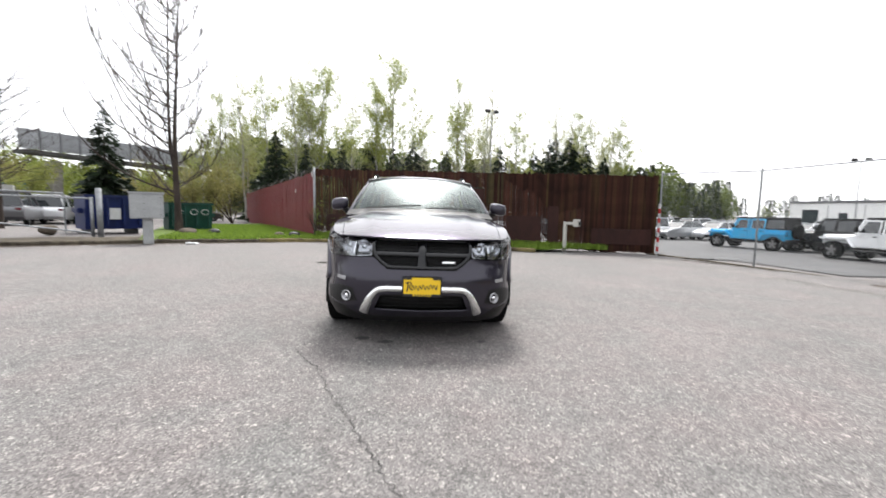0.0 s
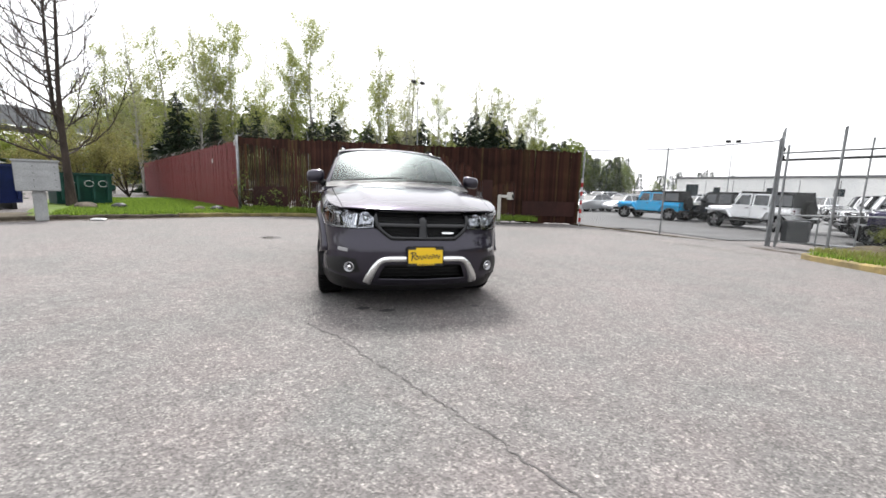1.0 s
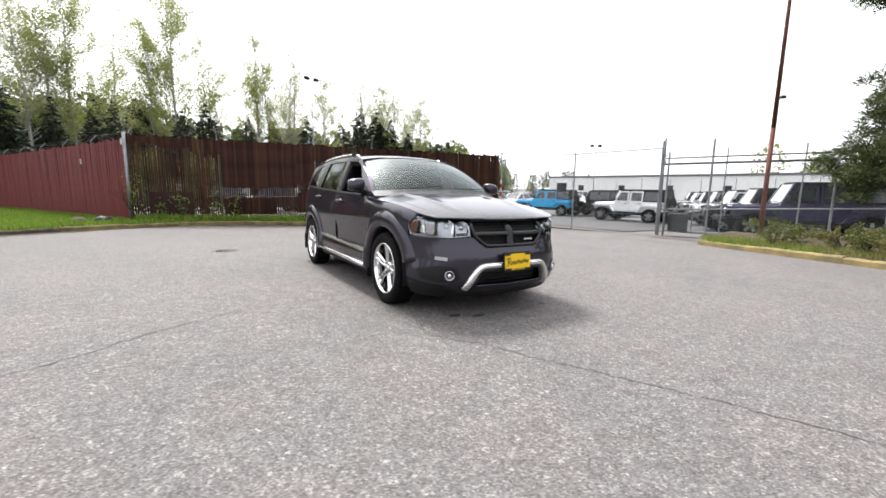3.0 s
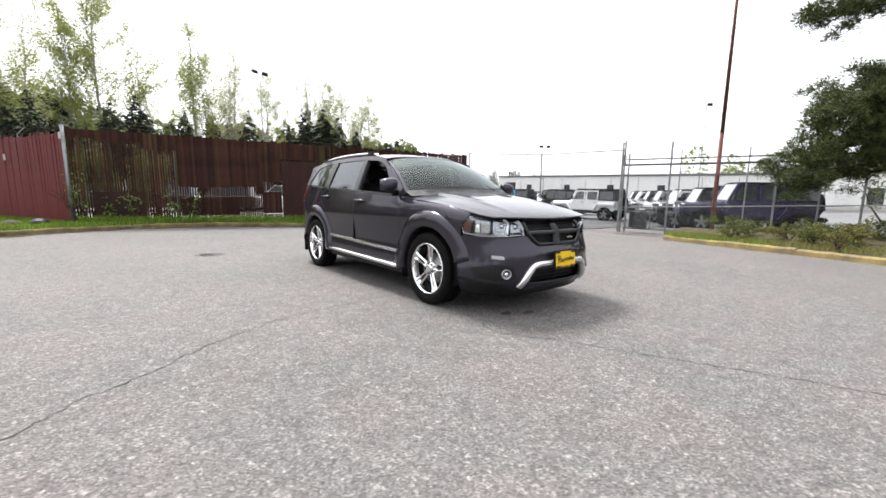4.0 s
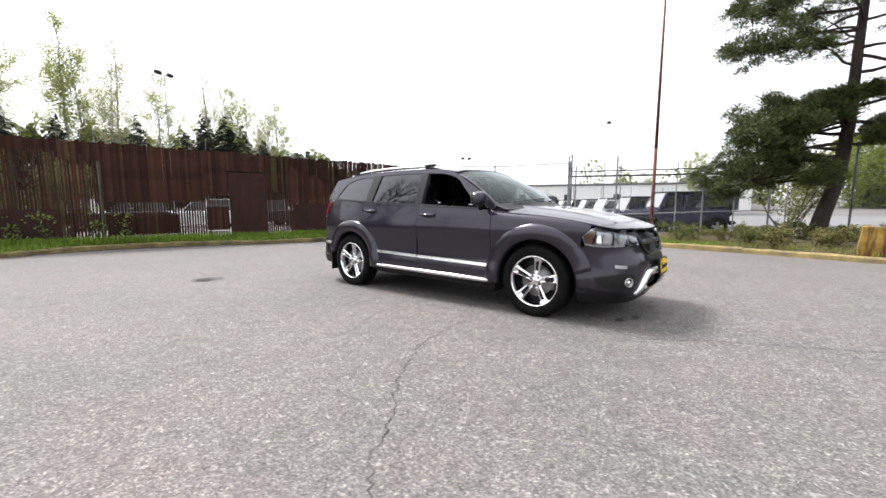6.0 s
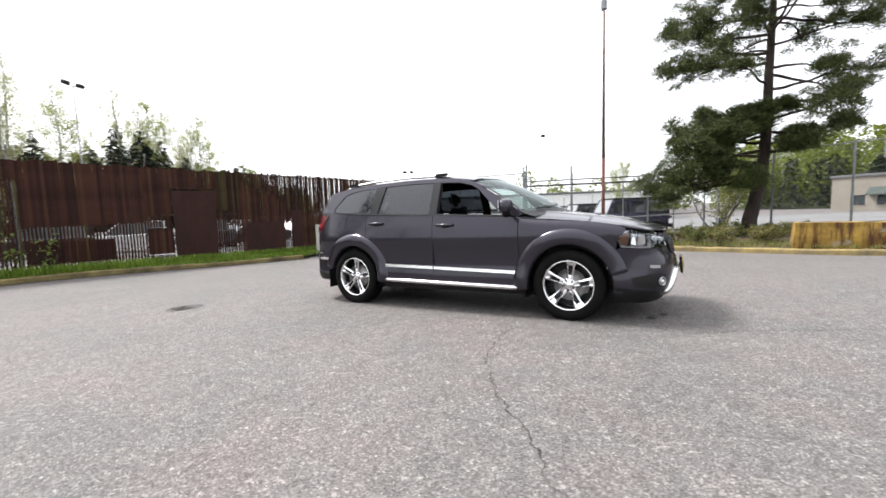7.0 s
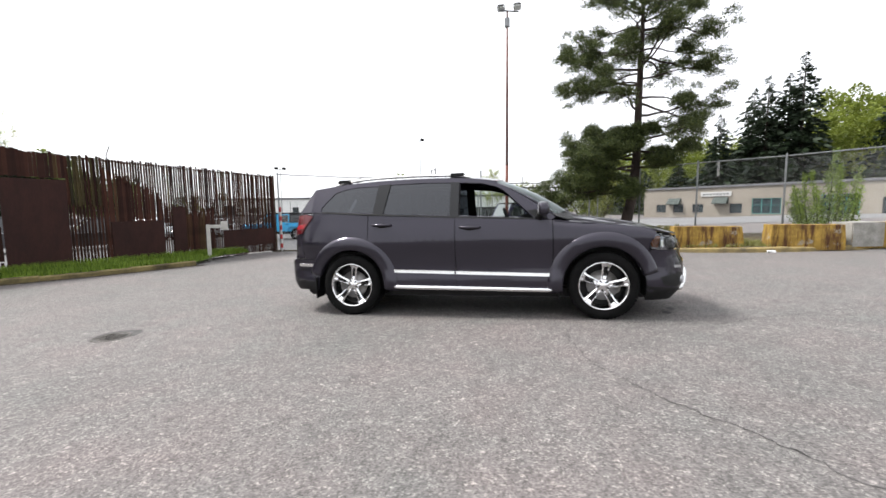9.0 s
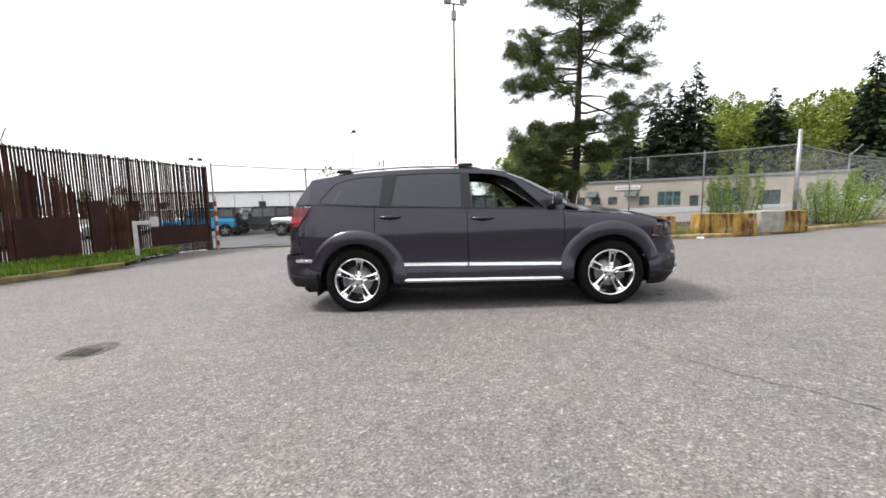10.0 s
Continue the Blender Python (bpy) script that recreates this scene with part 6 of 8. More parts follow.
QUARTER_GLASS = [(2.6, 1.222), (2.585, 1.3), (2.56, 1.55), (2.83, 1.548), (3.0, 1.522), (3.12, 1.485), (3.31, 1.285), (3.3, 1.265)]


def cabin_side(k):
    low = [(y, BELT(y) + 0.004) for y in (3.42, 3.1, 2.7, 2.3, 1.9, 1.6, 1.2, 0.9, 0.7, 0.53)]
    top = [(y, roof_edge(y)) for y in (1.18, 1.4, 1.7, 2.0, 2.4, 2.8, 3.1, 3.34)]
    pillar = [(0.49, 1.12), (0.6, 1.21), (0.8, 1.345), (1.0, 1.46)]
    patch("cabin_frame", [*low, *pillar, *top, (3.4, 1.45)], cab(k), PAINT, car, holes=[DOOR_GLASS, REAR_GLASS, QUARTER_GLASS], step=0.045, thick=0.03)
    patch("window_surround", [(2.47, 1.2), (2.6, 1.207), (2.555, 1.56), (2.4, 1.57)], cab(k, 0.003), GLOSS_BLACK, car, thick=0.004)
    patch("window_surround", [(1.565, 1.155), (1.665, 1.16), (1.665, 1.56), (1.565, 1.555)], cab(k, 0.003), GLOSS_BLACK, car, thick=0.004)
    patch("belt_strip", [(0.68, 1.098), (1.6, 1.142), (2.66, 1.202), (3.27, 1.247), (3.27, 1.262), (2.66, 1.218), (1.6, 1.158), (0.7, 1.114)], cab(k, 0.008), BLACK_PLASTIC, car, thick=0.012)
    patch("rear_door_glass", REAR_GLASS, cab(k, -0.012), TINTED_GLASS, car, thick=0.0, step=0.1, label="dark tinted rear door glass")
    patch("quarter_glass", QUARTER_GLASS, cab(k, -0.01), TINTED_GLASS, car, thick=0.0, step=0.1, label="dark tinted quarter glass")
    if k < 0:
        patch("front_door_glass", DOOR_GLASS, cab(k, -0.012), CLEAR_GLASS, car, thick=0.0, step=0.1)
    # inner door panels and pillars
    patch("door_lining", [(0.56, 0.35), (2.6, 0.35), (2.6, BELT(2.6) - 0.01), (1.6, BELT(1.6) - 0.01), (0.56, BELT(0.56) - 0.01)], lambda y, z: skin(s_y(y) * k, z, -0.1), CABIN_DARK, car, thick=0.02, step=0.2)
    patch("pillar_trim", [(1.555, 1.1), (1.675, 1.1), (1.675, 1.57), (1.555, 1.57)], cab(k, -0.035), CABIN_DARK, car, thick=0.02, step=0.1)
    # mirror
    m = part("door_mirror", B(), PAINT, car, "grey door mirror with a black foot")
    bm = bmesh.new()
    bmesh.ops.create_uvsphere(bm, u_segments=20, v_segments=12, radius=1.0)
    for v in bm.verts:
        x, y, z = v.co
        x, y, z = (abs(x) ** 0.65 * math.copysign(1, x), abs(y) ** 0.75 * math.copysign(1, y), abs(z) ** 0.62 * math.copysign(1, z))
        v.co = Vector((-k * (0.95 + x * 0.1), 0.64 + y * (0.085 if y < 0 else 0.035), 1.215 + z * 0.072 + 0.012 * (-x)))
    bm.to_mesh(m.data)
    bm.free()
    m.data.shade_smooth()
    part("mirror_glass", box(B(), -0.08, 0.08, -0.002, 0.002, -0.055, 0.055, pose(-k * 0.95, 0.678, 1.215)), CHROME, m)
    part("mirror_foot", tube(B(), [(-k * 0.845, 0.66, 1.12), (-k * 0.88, 0.655, 1.15), (-k * 0.92, 0.65, 1.165)], [0.045, 0.035, 0.03], 10), BLACK_PLASTIC, m, smooth=True)
    patch("mirror_sail", [(0.56, 1.105), (0.7, 1.112), (0.79, 1.2), (0.7, 1.21)], cab(k, 0.006), BLACK_PLASTIC, m, thick=0.01)
    # roof rail with feet and crossbar ends
    line = [Vector((-k * (roof_half(y) - 0.055), y, ROOF_MID(y) - 0.04 + dz)) for y, dz in ((1.42, -0.005), (1.5, 0.012), (1.7, 0.022), (2.2, 0.026), (2.7, 0.026), (3.0, 0.018), (3.14, -0.005))]
    rail = part("roof_rail", tube(B(), spline(line, 5), 0.017, 10), SATIN_SILVER, car, "satin silver roof rail", smooth=True)
    for y, l in ((1.6, 0.19), (3.02, 0.2)):
        x = -k * (roof_half(y) - 0.06)
        part("rail_foot", box(B(), x - 0.03, x + 0.03, y - l / 2, y + l / 2, ROOF_MID(y) - 0.045, ROOF_MID(y) + 0.012, bevel=0.016), BLACK_PLASTIC, rail)


both(cabin_side)
glass_line = [(-0.97, 0.0), (0.97, 0.0), (0.97, 1.0), (-0.97, 1.0)]
patch("windscreen", glass_line, screen, SCREEN_GLASS, car, thick=0.0, step=0.12, label="sloping windscreen mirroring the bright sky")
for u0, u1 in ((-1.0, -0.965), (0.965, 1.0)):
    patch("windscreen_trim", [(u0, 0.0), (u1, 0.0), (u1, 1.0), (u0, 1.0)], lambda u, v: screen(u, v) + Vector((0, -0.003, 0.004)), PAINT, car, thick=0.01, step=0.1)
patch("roof_header", [(-0.985, 0.98), (0.985, 0.98), (0.985, 1.05), (-0.985, 1.05)], lambda u, v: screen(u, 1.0) + Vector((0, (v - 1) * 1.2, (v - 1) * 0.3 + 0.007)), PAINT, car, thick=0.005, step=0.1)
patch("cowl", [(-1.0, -0.1), (1.0, -0.1), (1.0, 0.035), (-1.0, 0.035)], lambda u, v: screen(u, max(v, -0.06)) + Vector((0, -0.09 * (1 - (v + 0.1) / 0.135) - 0.004, -0.012 + 0.01 * (v + 0.1) / 0.135)), BLACK_PLASTIC, car, thick=0.01, step=0.1)
for x0, x1 in ((-0.62, 0.0), (0.05, 0.66)):
    pts = [screen((x0 + (x1 - x0) * i / 8) / 0.82, 0.02 + 0.06 * (i / 8)) + Vector((0, -0.018, 0.012)) for i in range(9)]
    part("wiper", tube(B(), pts, 0.008, 6), BLACK_PLASTIC, car)
rear_glass = [(-0.6, 3.4), (0.6, 3.4), (0.64, 3.62), (-0.64, 3.62)]
patch("rear_window", rear_glass, lambda x, y: Vector((x, y, 1.6 - (y - 3.36) * 1.35)), TINTED_GLASS, car, thick=0.0, step=0.1)
spoil = [(-0.62, 3.26), (0.62, 3.26), (0.6, 3.44), (0.4, 3.47), (-0.4, 3.47), (-0.6, 3.44)]
patch("spoiler", spoil, lambda x, y: Vector((x, y, ROOF_MID(min(y, 3.36)) + 0.006 - 0.07 * (abs(x) / 0.62) ** 2.6 - max(0, y - 3.36) * 0.25)), PAINT, car, thick=0.03)
for k in (1, -1):
    patch("tail_pillar", [(3.34, 1.545), (3.28, 1.27), (3.4, 1.255), (3.6, 1.26), (3.5, 1.4), (3.4, 1.54)], lambda y, z: Vector((-k * (house(y, z) - 0.25 * max(0, y - 3.4)), y, z)), PAINT, car, thick=0.02)
part("aerial", tube(B(), [(0, 3.1, 1.62), (0, 3.12, 1.68), (0, 3.18, 1.7)], [0.03, 0.018, 0.006], 8), BLACK_PLASTIC, car)

# underbody and cabin
part("underbody", box(B(), -0.66, 0.66, -0.72, 3.6, 0.2, 0.32, bevel=0.03), BLACK_PLASTIC, car)
part("engine_bay", box(B(), -0.62, 0.62, -0.74, 0.3, 0.3, 0.8, bevel=0.03), BLACK_PLASTIC, car)
part("boot_floor", box(B(), -0.75, 0.75, 2.6, 3.45, 0.55, 0.75, bevel=0.02), CABIN_DARK, car)
dash = part("dashboard", B(), CABIN_DARK, car)
bm = box(B(), -0.74, 0.74, 0.4, 0.98, 0.7, 1.1, bevel=0.05)
bm.to_mesh(dash.data)
bm.free()
part("instrument_hood", box(B(), 0.2, 0.56, 0.62, 0.9, 1.08, 1.16, bevel=0.03), CABIN_DARK, dash)
wheel = part("steering_wheel", B(), CABIN_DARK, car)
bm = B()
ring = [Vector((0.37 + 0.185 * math.cos(a), 1.05 + 0.06 * math.sin(a) * 1.0, 1.08 + 0.17 * math.sin(a))) for a in (k * math.pi / 12 for k in range(25))]
tube(bm, ring, 0.017, 8)
tube(bm, [(0.2, 1.05, 1.08), (0.37, 1.03, 1.08), (0.54, 1.05, 1.08)], 0.03, 8)
tube(bm, [(0.37, 0.9, 1.0), (0.37, 1.04, 1.07)], 0.05, 8)
bm.to_mesh(wheel.data)
bm.free()
part("inner_mirror", box(B(), -0.12, 0.12, -0.015, 0.015, -0.035, 0.035, pose(0, 0.98, 1.49, -15, 0, 0), 0.012), BLACK_PLASTIC, car)


def seat(x, y, wide, label=""):
    base_ = part("seat", box(B(), -wide / 2, wide / 2, -0.27, 0.27, 0.0, 0.18, pose(x, y, 0.58, 4, 0, 0), 0.05), SEAT_CLOTH, car)
    part("seat_back", box(B(), -wide / 2, wide / 2, -0.07, 0.07, 0.0, 0.6, pose(x, y + 0.28, 0.68, -14, 0, 0), 0.06), SEAT_CLOTH, base_)
    for dx in ((0,) if wide < 0.7 else (-0.38, 0.38)):
        part("headrest", box(B(), -0.13, 0.13, -0.045, 0.045, 0.0, 0.18, pose(x + dx, y + 0.445, 1.3, -10, 0, 0), 0.04), SEAT_CLOTH, base_)


seat(-0.38, 1.5, 0.5)
seat(0.38, 1.5, 0.5)
seat(0.0, 2.45, 1.3)


# wheels
def wheel_at(x, y, k):
    w = thing("wheel", pose(x, y, AXLE), "", "")
    for key in list(w.keys()):
        del w[key]
    w.parent = car
    tyre = lathe(B(), [(0.255, -0.1), (0.275, -0.112), (0.31, -0.116), (0.345, -0.108), (0.358, -0.09), (0.3615, -0.05), (0.3615, 0.05), (0.358, 0.09), (0.345, 0.108), (0.31, 0.116), (0.275, 0.112), (0.255, 0.1)], 56)
    part("tyre", tyre, RUBBER, w, smooth=True)
    bm = B()
    for i in range(56):
        a = 2 * math.pi * i / 56
        for sx in (-0.075, -0.026, 0.026, 0.075):
            m = pose(0, 0, 0, math.degrees(a), 0, 0) @ Matrix.Translation((sx, 0, 0.3625))
            box(bm, -0.021, 0.021, -0.014, 0.014, -0.004, 0.003, m)
    part("tread", bm, RUBBER, w)
    out = -k
    part("rim", lathe(B(), [(0.262, 0.1 * out), (0.258, 0.108 * out), (0.25, 0.106 * out), (0.243, 0.092 * out), (0.235, 0.03 * out), (0.232, -0.1 * out), (0.258, -0.105 * out)], 48), CHROME, w, "bright chrome rim", smooth=True)
    part("barrel", lathe(B(), [(0.23, -0.04 * out), (0.1, -0.045 * out), (0.0, -0.045 * out)], 32), BLACK_PLASTIC, w)
    part("brake_disc", lathe(B(), [(0.165, 0.0), (0.165, 0.02 * out), (0.09, 0.022 * out), (0.08, 0.04 * out), (0.0, 0.04 * out)], 32), DISC_STEEL, w, smooth=True)
    part("caliper", box(B(), -0.02, 0.05, -0.06, 0.06, 0.1, 0.19, pose(0, 0, 0, 100 if y < 1 else -100, 0, 0), 0.015), DISC_STEEL, w)
    for i in range(5):
        bm = B()
        rows = []
        for r, half_w, dx, dip in ((0.045, 0.03, 0.064, 0.0), (0.075, 0.031, 0.072, 0.006), (0.11, 0.034, 0.079, 0.022), (0.16, 0.037, 0.085, 0.026), (0.2, 0.041, 0.09, 0.024), (0.228, 0.05, 0.095, 0.012), (0.248, 0.06, 0.1, 0.004)):
            rows.append([bm.verts.new((x_, y_, r)) for x_, y_ in (((dx - 0.05) * out, -half_w * 0.9), ((dx - 0.012) * out, -half_w), (dx * out, -half_w * 0.62), ((dx - dip) * out, -half_w * 0.3), ((dx - dip) * out, half_w * 0.3), (dx * out, half_w * 0.62), ((dx - 0.012) * out, half_w), ((dx - 0.05) * out, half_w * 0.9))])
        for a_, b_ in zip(rows, rows[1:]):
            for j in range(7):
                bm.faces.new((a_[j], b_[j], b_[j + 1], a_[j + 1]))
        bmesh.ops.recalc_face_normals(bm, faces=bm.faces)
        for v in bm.verts:
            v.co = pose(0, 0, 0, 72 * i + 8, 0, 0) @ v.co
        part("spoke", bm, CHROME, w)
        slot = prism(B(), [(-0.008, 0.098), (0.008, 0.098), (0.012, 0.19), (0.009, 0.218), (-0.009, 0.218), (-0.012, 0.19)], 0.0, 0.012)
        for v in slot.verts:
            v.co = pose(0, 0, 0, 72 * i + 8, 0, 0) @ Vector(((0.046 + v.co.z + 0.12 * (v.co.y - 0.1)) * out, v.co.x, v.co.y))
        part("spoke_slot", slot, GLOSS_BLACK, w)
    part("hub", lathe(B(), [(0.078, 0.03 * out), (0.074, 0.062 * out), (0.06, 0.068 * out), (0.038, 0.066 * out), (0.036, 0.074 * out), (0.03, 0.078 * out), (0.0, 0.079 * out)], 28), CHROME, w, smooth=True)
    for i in range(5):
        m = pose(0, 0, 0, 72 * i + 44, 0, 0)
        part("lug_nut", tube(B(), [m @ Vector((0.062 * out, 0, 0.056)), m @ Vector((0.078 * out, 0, 0.056))], 0.011, 6), DARK_STEEL, w)


for k in (1, -1):
    wheel_at(-k * 0.785, 0.0, k)
    wheel_at(-k * 0.785, REAR, k)
TILTED = Matrix(((0.99981, -0.0002, 0.01936, 0), (-0.0002, 0.99978, 0.02103, 0), (-0.01936, -0.02103, 0.99959, 0), (0, 0, 0, 1)))
car.matrix_basis = Matrix.Translation((0, 0, 0.002)) @ TILTED


# ---- parked vehicles of the lot ----
def wheel_into(parent, x, y, r, wide, rim_mat, side):
    w = new("wheel")
    w.matrix_basis = pose(x, y, r, 0, 0, 90)
    w.parent = parent
    part("tyre", lathe(B(), [(r * 0.62, -wide * 0.45), (r * 0.9, -wide * 0.5), (r, -wide * 0.36), (r, wide * 0.36), (r * 0.9, wide * 0.5), (r * 0.62, wide * 0.45)], 24), RUBBER, w, smooth=True)
    o = side
    rim = part("rim", lathe(B(), [(r * 0.64, wide * 0.45 * o), (r * 0.58, wide * 0.42 * o), (r * 0.55, wide * 0.15 * o), (0, wide * 0.12 * o)], 24), BLACK_PLASTIC, w, smooth=True)
    for i in range(5):
        part("spoke", box(B(), min(wide * 0.2 * o, wide * 0.38 * o), max(wide * 0.2 * o, wide * 0.38 * o), -r * 0.1, r * 0.1, 0, r * 0.6, pose(0, 0, 0, 72 * i, 0, 0)), rim_mat, rim)
    return w


def quad(bm, pts, thick=0.01):
    """A four-cornered slab."""
    p = [Vector(q) for q in pts]
    n = (p[1] - p[0]).cross(p[3] - p[0]).normalized() * thick
    a, b = [bm.verts.new(q) for q in p], [bm.verts.new(q + n) for q in p]
    bm.faces.new(a[::-1])
    bm.faces.new(b)
    for i in range(4):
        bm.faces.new((a[i], a[(i + 1) % 4], b[(i + 1) % 4], b[i]))
    return bm


DARK_GLASS = mat("dark_vehicle_glass", (0.015, 0.018, 0.02), 0.08, 0.0, Coat_Weight=0.5)
BRIGHT_SCREEN = mat("sky_mirroring_windscreen", (0.03, 0.034, 0.036), 0.05, 0.0, IOR=2.2, Coat_Weight=1.0)
ALLOY = mat("cast_alloy", (0.3, 0.3, 0.3), 0.35, 0.85)
SOFT_TOP = speckled("black_soft_top", (0.00938, 0.00938, 0.01005), (0.01876, 0.01876, 0.01876), 6.0, 120.0, 0.85)


def off_roader(x, y, turn, paint, label, top=SOFT_TOP, flare=BLACK_PLASTIC, group="off-roaders in the lot"):
    """A boxy four-door off-roader: x forward, wheels on the ground."""
    c = thing("off_roader", pose(x, y, lie(x, y), 0, 0, turn), label, "car", group)
    tub = box(B(), -1.98, 0.72, -0.78, 0.78, 0.58, 1.16, bevel=0.04)
    part("body", tub, paint, c, smooth=False)
    bm = B()
    prism_pts = [(0.7, -0.76), (2.0, -0.6), (2.08, -0.5), (2.08, 0.5), (2.0, 0.6), (0.7, 0.76)]
    prism(bm, prism_pts, 0.72, 1.12)
    bmesh.ops.bevel(bm, geom=[e for e in bm.edges if e.verts[0].co.z > 1 and e.verts[1].co.z > 1], offset=0.06, segments=3, affect="EDGES")
    for v in bm.verts:
        if v.co.z > 1:
            v.co.z -= 0.05 * ease(0.7, 2.1, v.co.x)
    part("hood", bm, paint, c)
    grille = part("grille", box(B(), 2.08, 2.14, -0.58, 0.58, 0.64, 1.06, bevel=0.03), paint, c)
    for i in range(7):
        part("slot", box(B(), 2.138, 2.146, -0.25 + i * 0.075, -0.215 + i * 0.075, 0.74, 1.0), BLACK_PLASTIC, grille)
    for s in (-1, 1):
        part("headlamp", lathe(B(), [(0.0, 0.02), (0.08, 0.015), (0.1, 0.0), (0.1, -0.04)], 16, pose(2.145, s * 0.42, 0.87)), LAMP_WHITE, c)
        part("front_flare", prism(B(), [(0.9, s * 0.55), (0.9, s * 0.93), (1.98, s * 0.93), (2.1, s * 0.8), (2.1, s * 0.55)], 0.88, 0.96), flare, c)
        part("flare_tail", quad(B(), [(0.92, s * 0.6, 0.9), (0.92, s * 0.93, 0.9), (0.66, s * 0.9, 0.56), (0.66, s * 0.6, 0.56)], 0.03), flare, c)
        part("rear_flare", prism(B(), [(-2.02, s * 0.6), (-2.02, s * 0.93), (-0.98, s * 0.93), (-0.98, s * 0.6)], 0.9, 0.98), flare, c)
        part("flare_tail", quad(B(), [(-1.0, s * 0.6, 0.92), (-1.0, s * 0.93, 0.92), (-0.78, s * 0.9, 0.56), (-0.78, s * 0.6, 0.56)], 0.03), flare, c)
        part("side_step", tube(B(), [(-0.75, s * 0.88, 0.46), (0.7, s * 0.88, 0.46)], 0.035, 8), BLACK_PLASTIC, c)
        for x0, x1 in ((-0.2, 0.66), (-1.02, -0.22)):
            door = part("door", box(B(), x0 + 0.012, x1 - 0.012, min(s * 0.775, s * 0.8), max(s * 0.775, s * 0.8), 0.62, 1.14, bevel=0.01), paint, c)
            part("door_handle", box(B(), x0 + 0.08, x0 + 0.22, min(s * 0.8, s * 0.825), max(s * 0.8, s * 0.825), 1.03, 1.07), BLACK_PLASTIC, door)
            slope = 0.12 if x1 > 0 else 0.0
            part("door_frame", quad(B(), [(x0 + 0.02, s * 0.775, 1.16), (x1 - 0.03, s * 0.775, 1.16), (x1 - 0.03 - 2.2 * slope, s * 0.69, 1.72), (x0 + 0.02, s * 0.69, 1.72)], 0.012 * s), paint, door)
            part("door_window", quad(B(), [(x0 + 0.08, s * 0.785, 1.2), (x1 - 0.11, s * 0.785, 1.2), (x1 - 0.1 - 2.0 * slope, s * 0.712, 1.66), (x0 + 0.08, s * 0.712, 1.66)], 0.016 * s), DARK_GLASS, door)
        part("rear_side_window", quad(B(), [(-1.92, s * 0.785, 1.22), (-1.1, s * 0.785, 1.22), (-1.1, s * 0.705, 1.68), (-1.86, s * 0.705, 1.68)], 0.012 * s), DARK_GLASS, c)
        part("mirror", box(B(), 0.5, 0.6, min(s * 0.84, s * 1.02), max(s * 0.84, s * 1.02), 1.2, 1.4, bevel=0.03), BLACK_PLASTIC, c)
        part("tail_lamp", box(B(), -2.02, -1.97, s * 0.7 - 0.06, s * 0.7 + 0.06, 0.85, 1.05, bevel=0.01), RED_LENS, c)
    bm = B()
    low = [(-1.97, -0.76), (-0.9, -0.76), (-0.9, 0.76), (-1.97, 0.76)]
    a = [bm.verts.new((px, py, 1.16)) for px, py in low]
    b = [bm.verts.new((-1.9 if px < -1 else -0.9, py * 0.9, 1.72)) for px, py in low]
    bm.faces.new(a[::-1])
    bm.faces.new(b)
    for i in range(4):
        bm.faces.new((a[i], a[(i + 1) % 4], b[(i + 1) % 4], b[i]))
    part("hardtop_side", bm, top, c)
    part("hardtop", box(B(), -1.93, 0.42, -0.71, 0.71, 1.72, 1.82, bevel=0.04), top, c)
    part("windscreen", quad(B(), [(0.68, -0.7, 1.18), (0.68, 0.7, 1.18), (0.42, 0.64, 1.74), (0.42, -0.64, 1.74)], 0.02), BRIGHT_SCREEN, c)
    for s in (-1, 1):
        part("windscreen_post", tube(B(), [(0.7, s * 0.74, 1.14), (0.42, s * 0.67, 1.76)], 0.04, 6), paint, c)
    part("front_bumper", box(B(), 2.2, 2.36, -0.78, 0.78, 0.5, 0.68, bevel=0.04), BLACK_PLASTIC, c)
    part("bumper_mount", box(B(), 1.9, 2.22, -0.4, 0.4, 0.52, 0.66), BLACK_PLASTIC, c)
    part("rear_bumper", box(B(), -2.2, -1.98, -0.8, 0.8, 0.5, 0.66, bevel=0.04), BLACK_PLASTIC, c)
    part("chassis", box(B(), -1.95, 2.1, -0.5, 0.5, 0.4, 0.62), BLACK_PLASTIC, c)
    part("spare_wheel", lathe(B(), [(0.0, -0.1), (0.2, -0.12), (0.36, -0.12), (0.39, -0.06), (0.39, 0.08), (0.3, 0.12), (0.0, 0.1)], 24, pose(-2.13, 0.0, 1.08)), RUBBER, c)
    for wx in (-1.47, 1.47):
        for s in (-1, 1):
            wheel_into(c, wx, s * 0.8, 0.4, 0.25, ALLOY, s)
    return c


def paint_of(name, color, metal=0.1):
    return mat(name, color, 0.3, metal, Coat_Weight=1.0, Coat_Roughness=0.04)


BLUE_PAINT, WHITE_PAINT = paint_of("sky_blue_paint", (0.022, 0.36, 0.66)), paint_of("white_paint", (0.74, 0.75, 0.76))
BLACK_PAINT, PURPLE_PAINT = paint_of("black_paint", (0.00864, 0.00864, 0.01008)), paint_of("dark_violet_paint", (0.01872, 0.01224, 0.0612), 0.3)
SILVER_PAINT, GREY_PAINT = paint_of("silver_paint", (0.3024, 0.3096, 0.3168), 0.6), paint_of("grey_paint", (0.0864, 0.0864, 0.0936), 0.4)
off_roader(19.35, 17.4, 108, BLUE_PAINT, "sky blue off-roader with black top behind the fence", flare=BLUE_PAINT)
off_roader(19.0, 10.45, 92, WHITE_PAINT, "white off-roader with black soft top in the lot", flare=WHITE_PAINT)
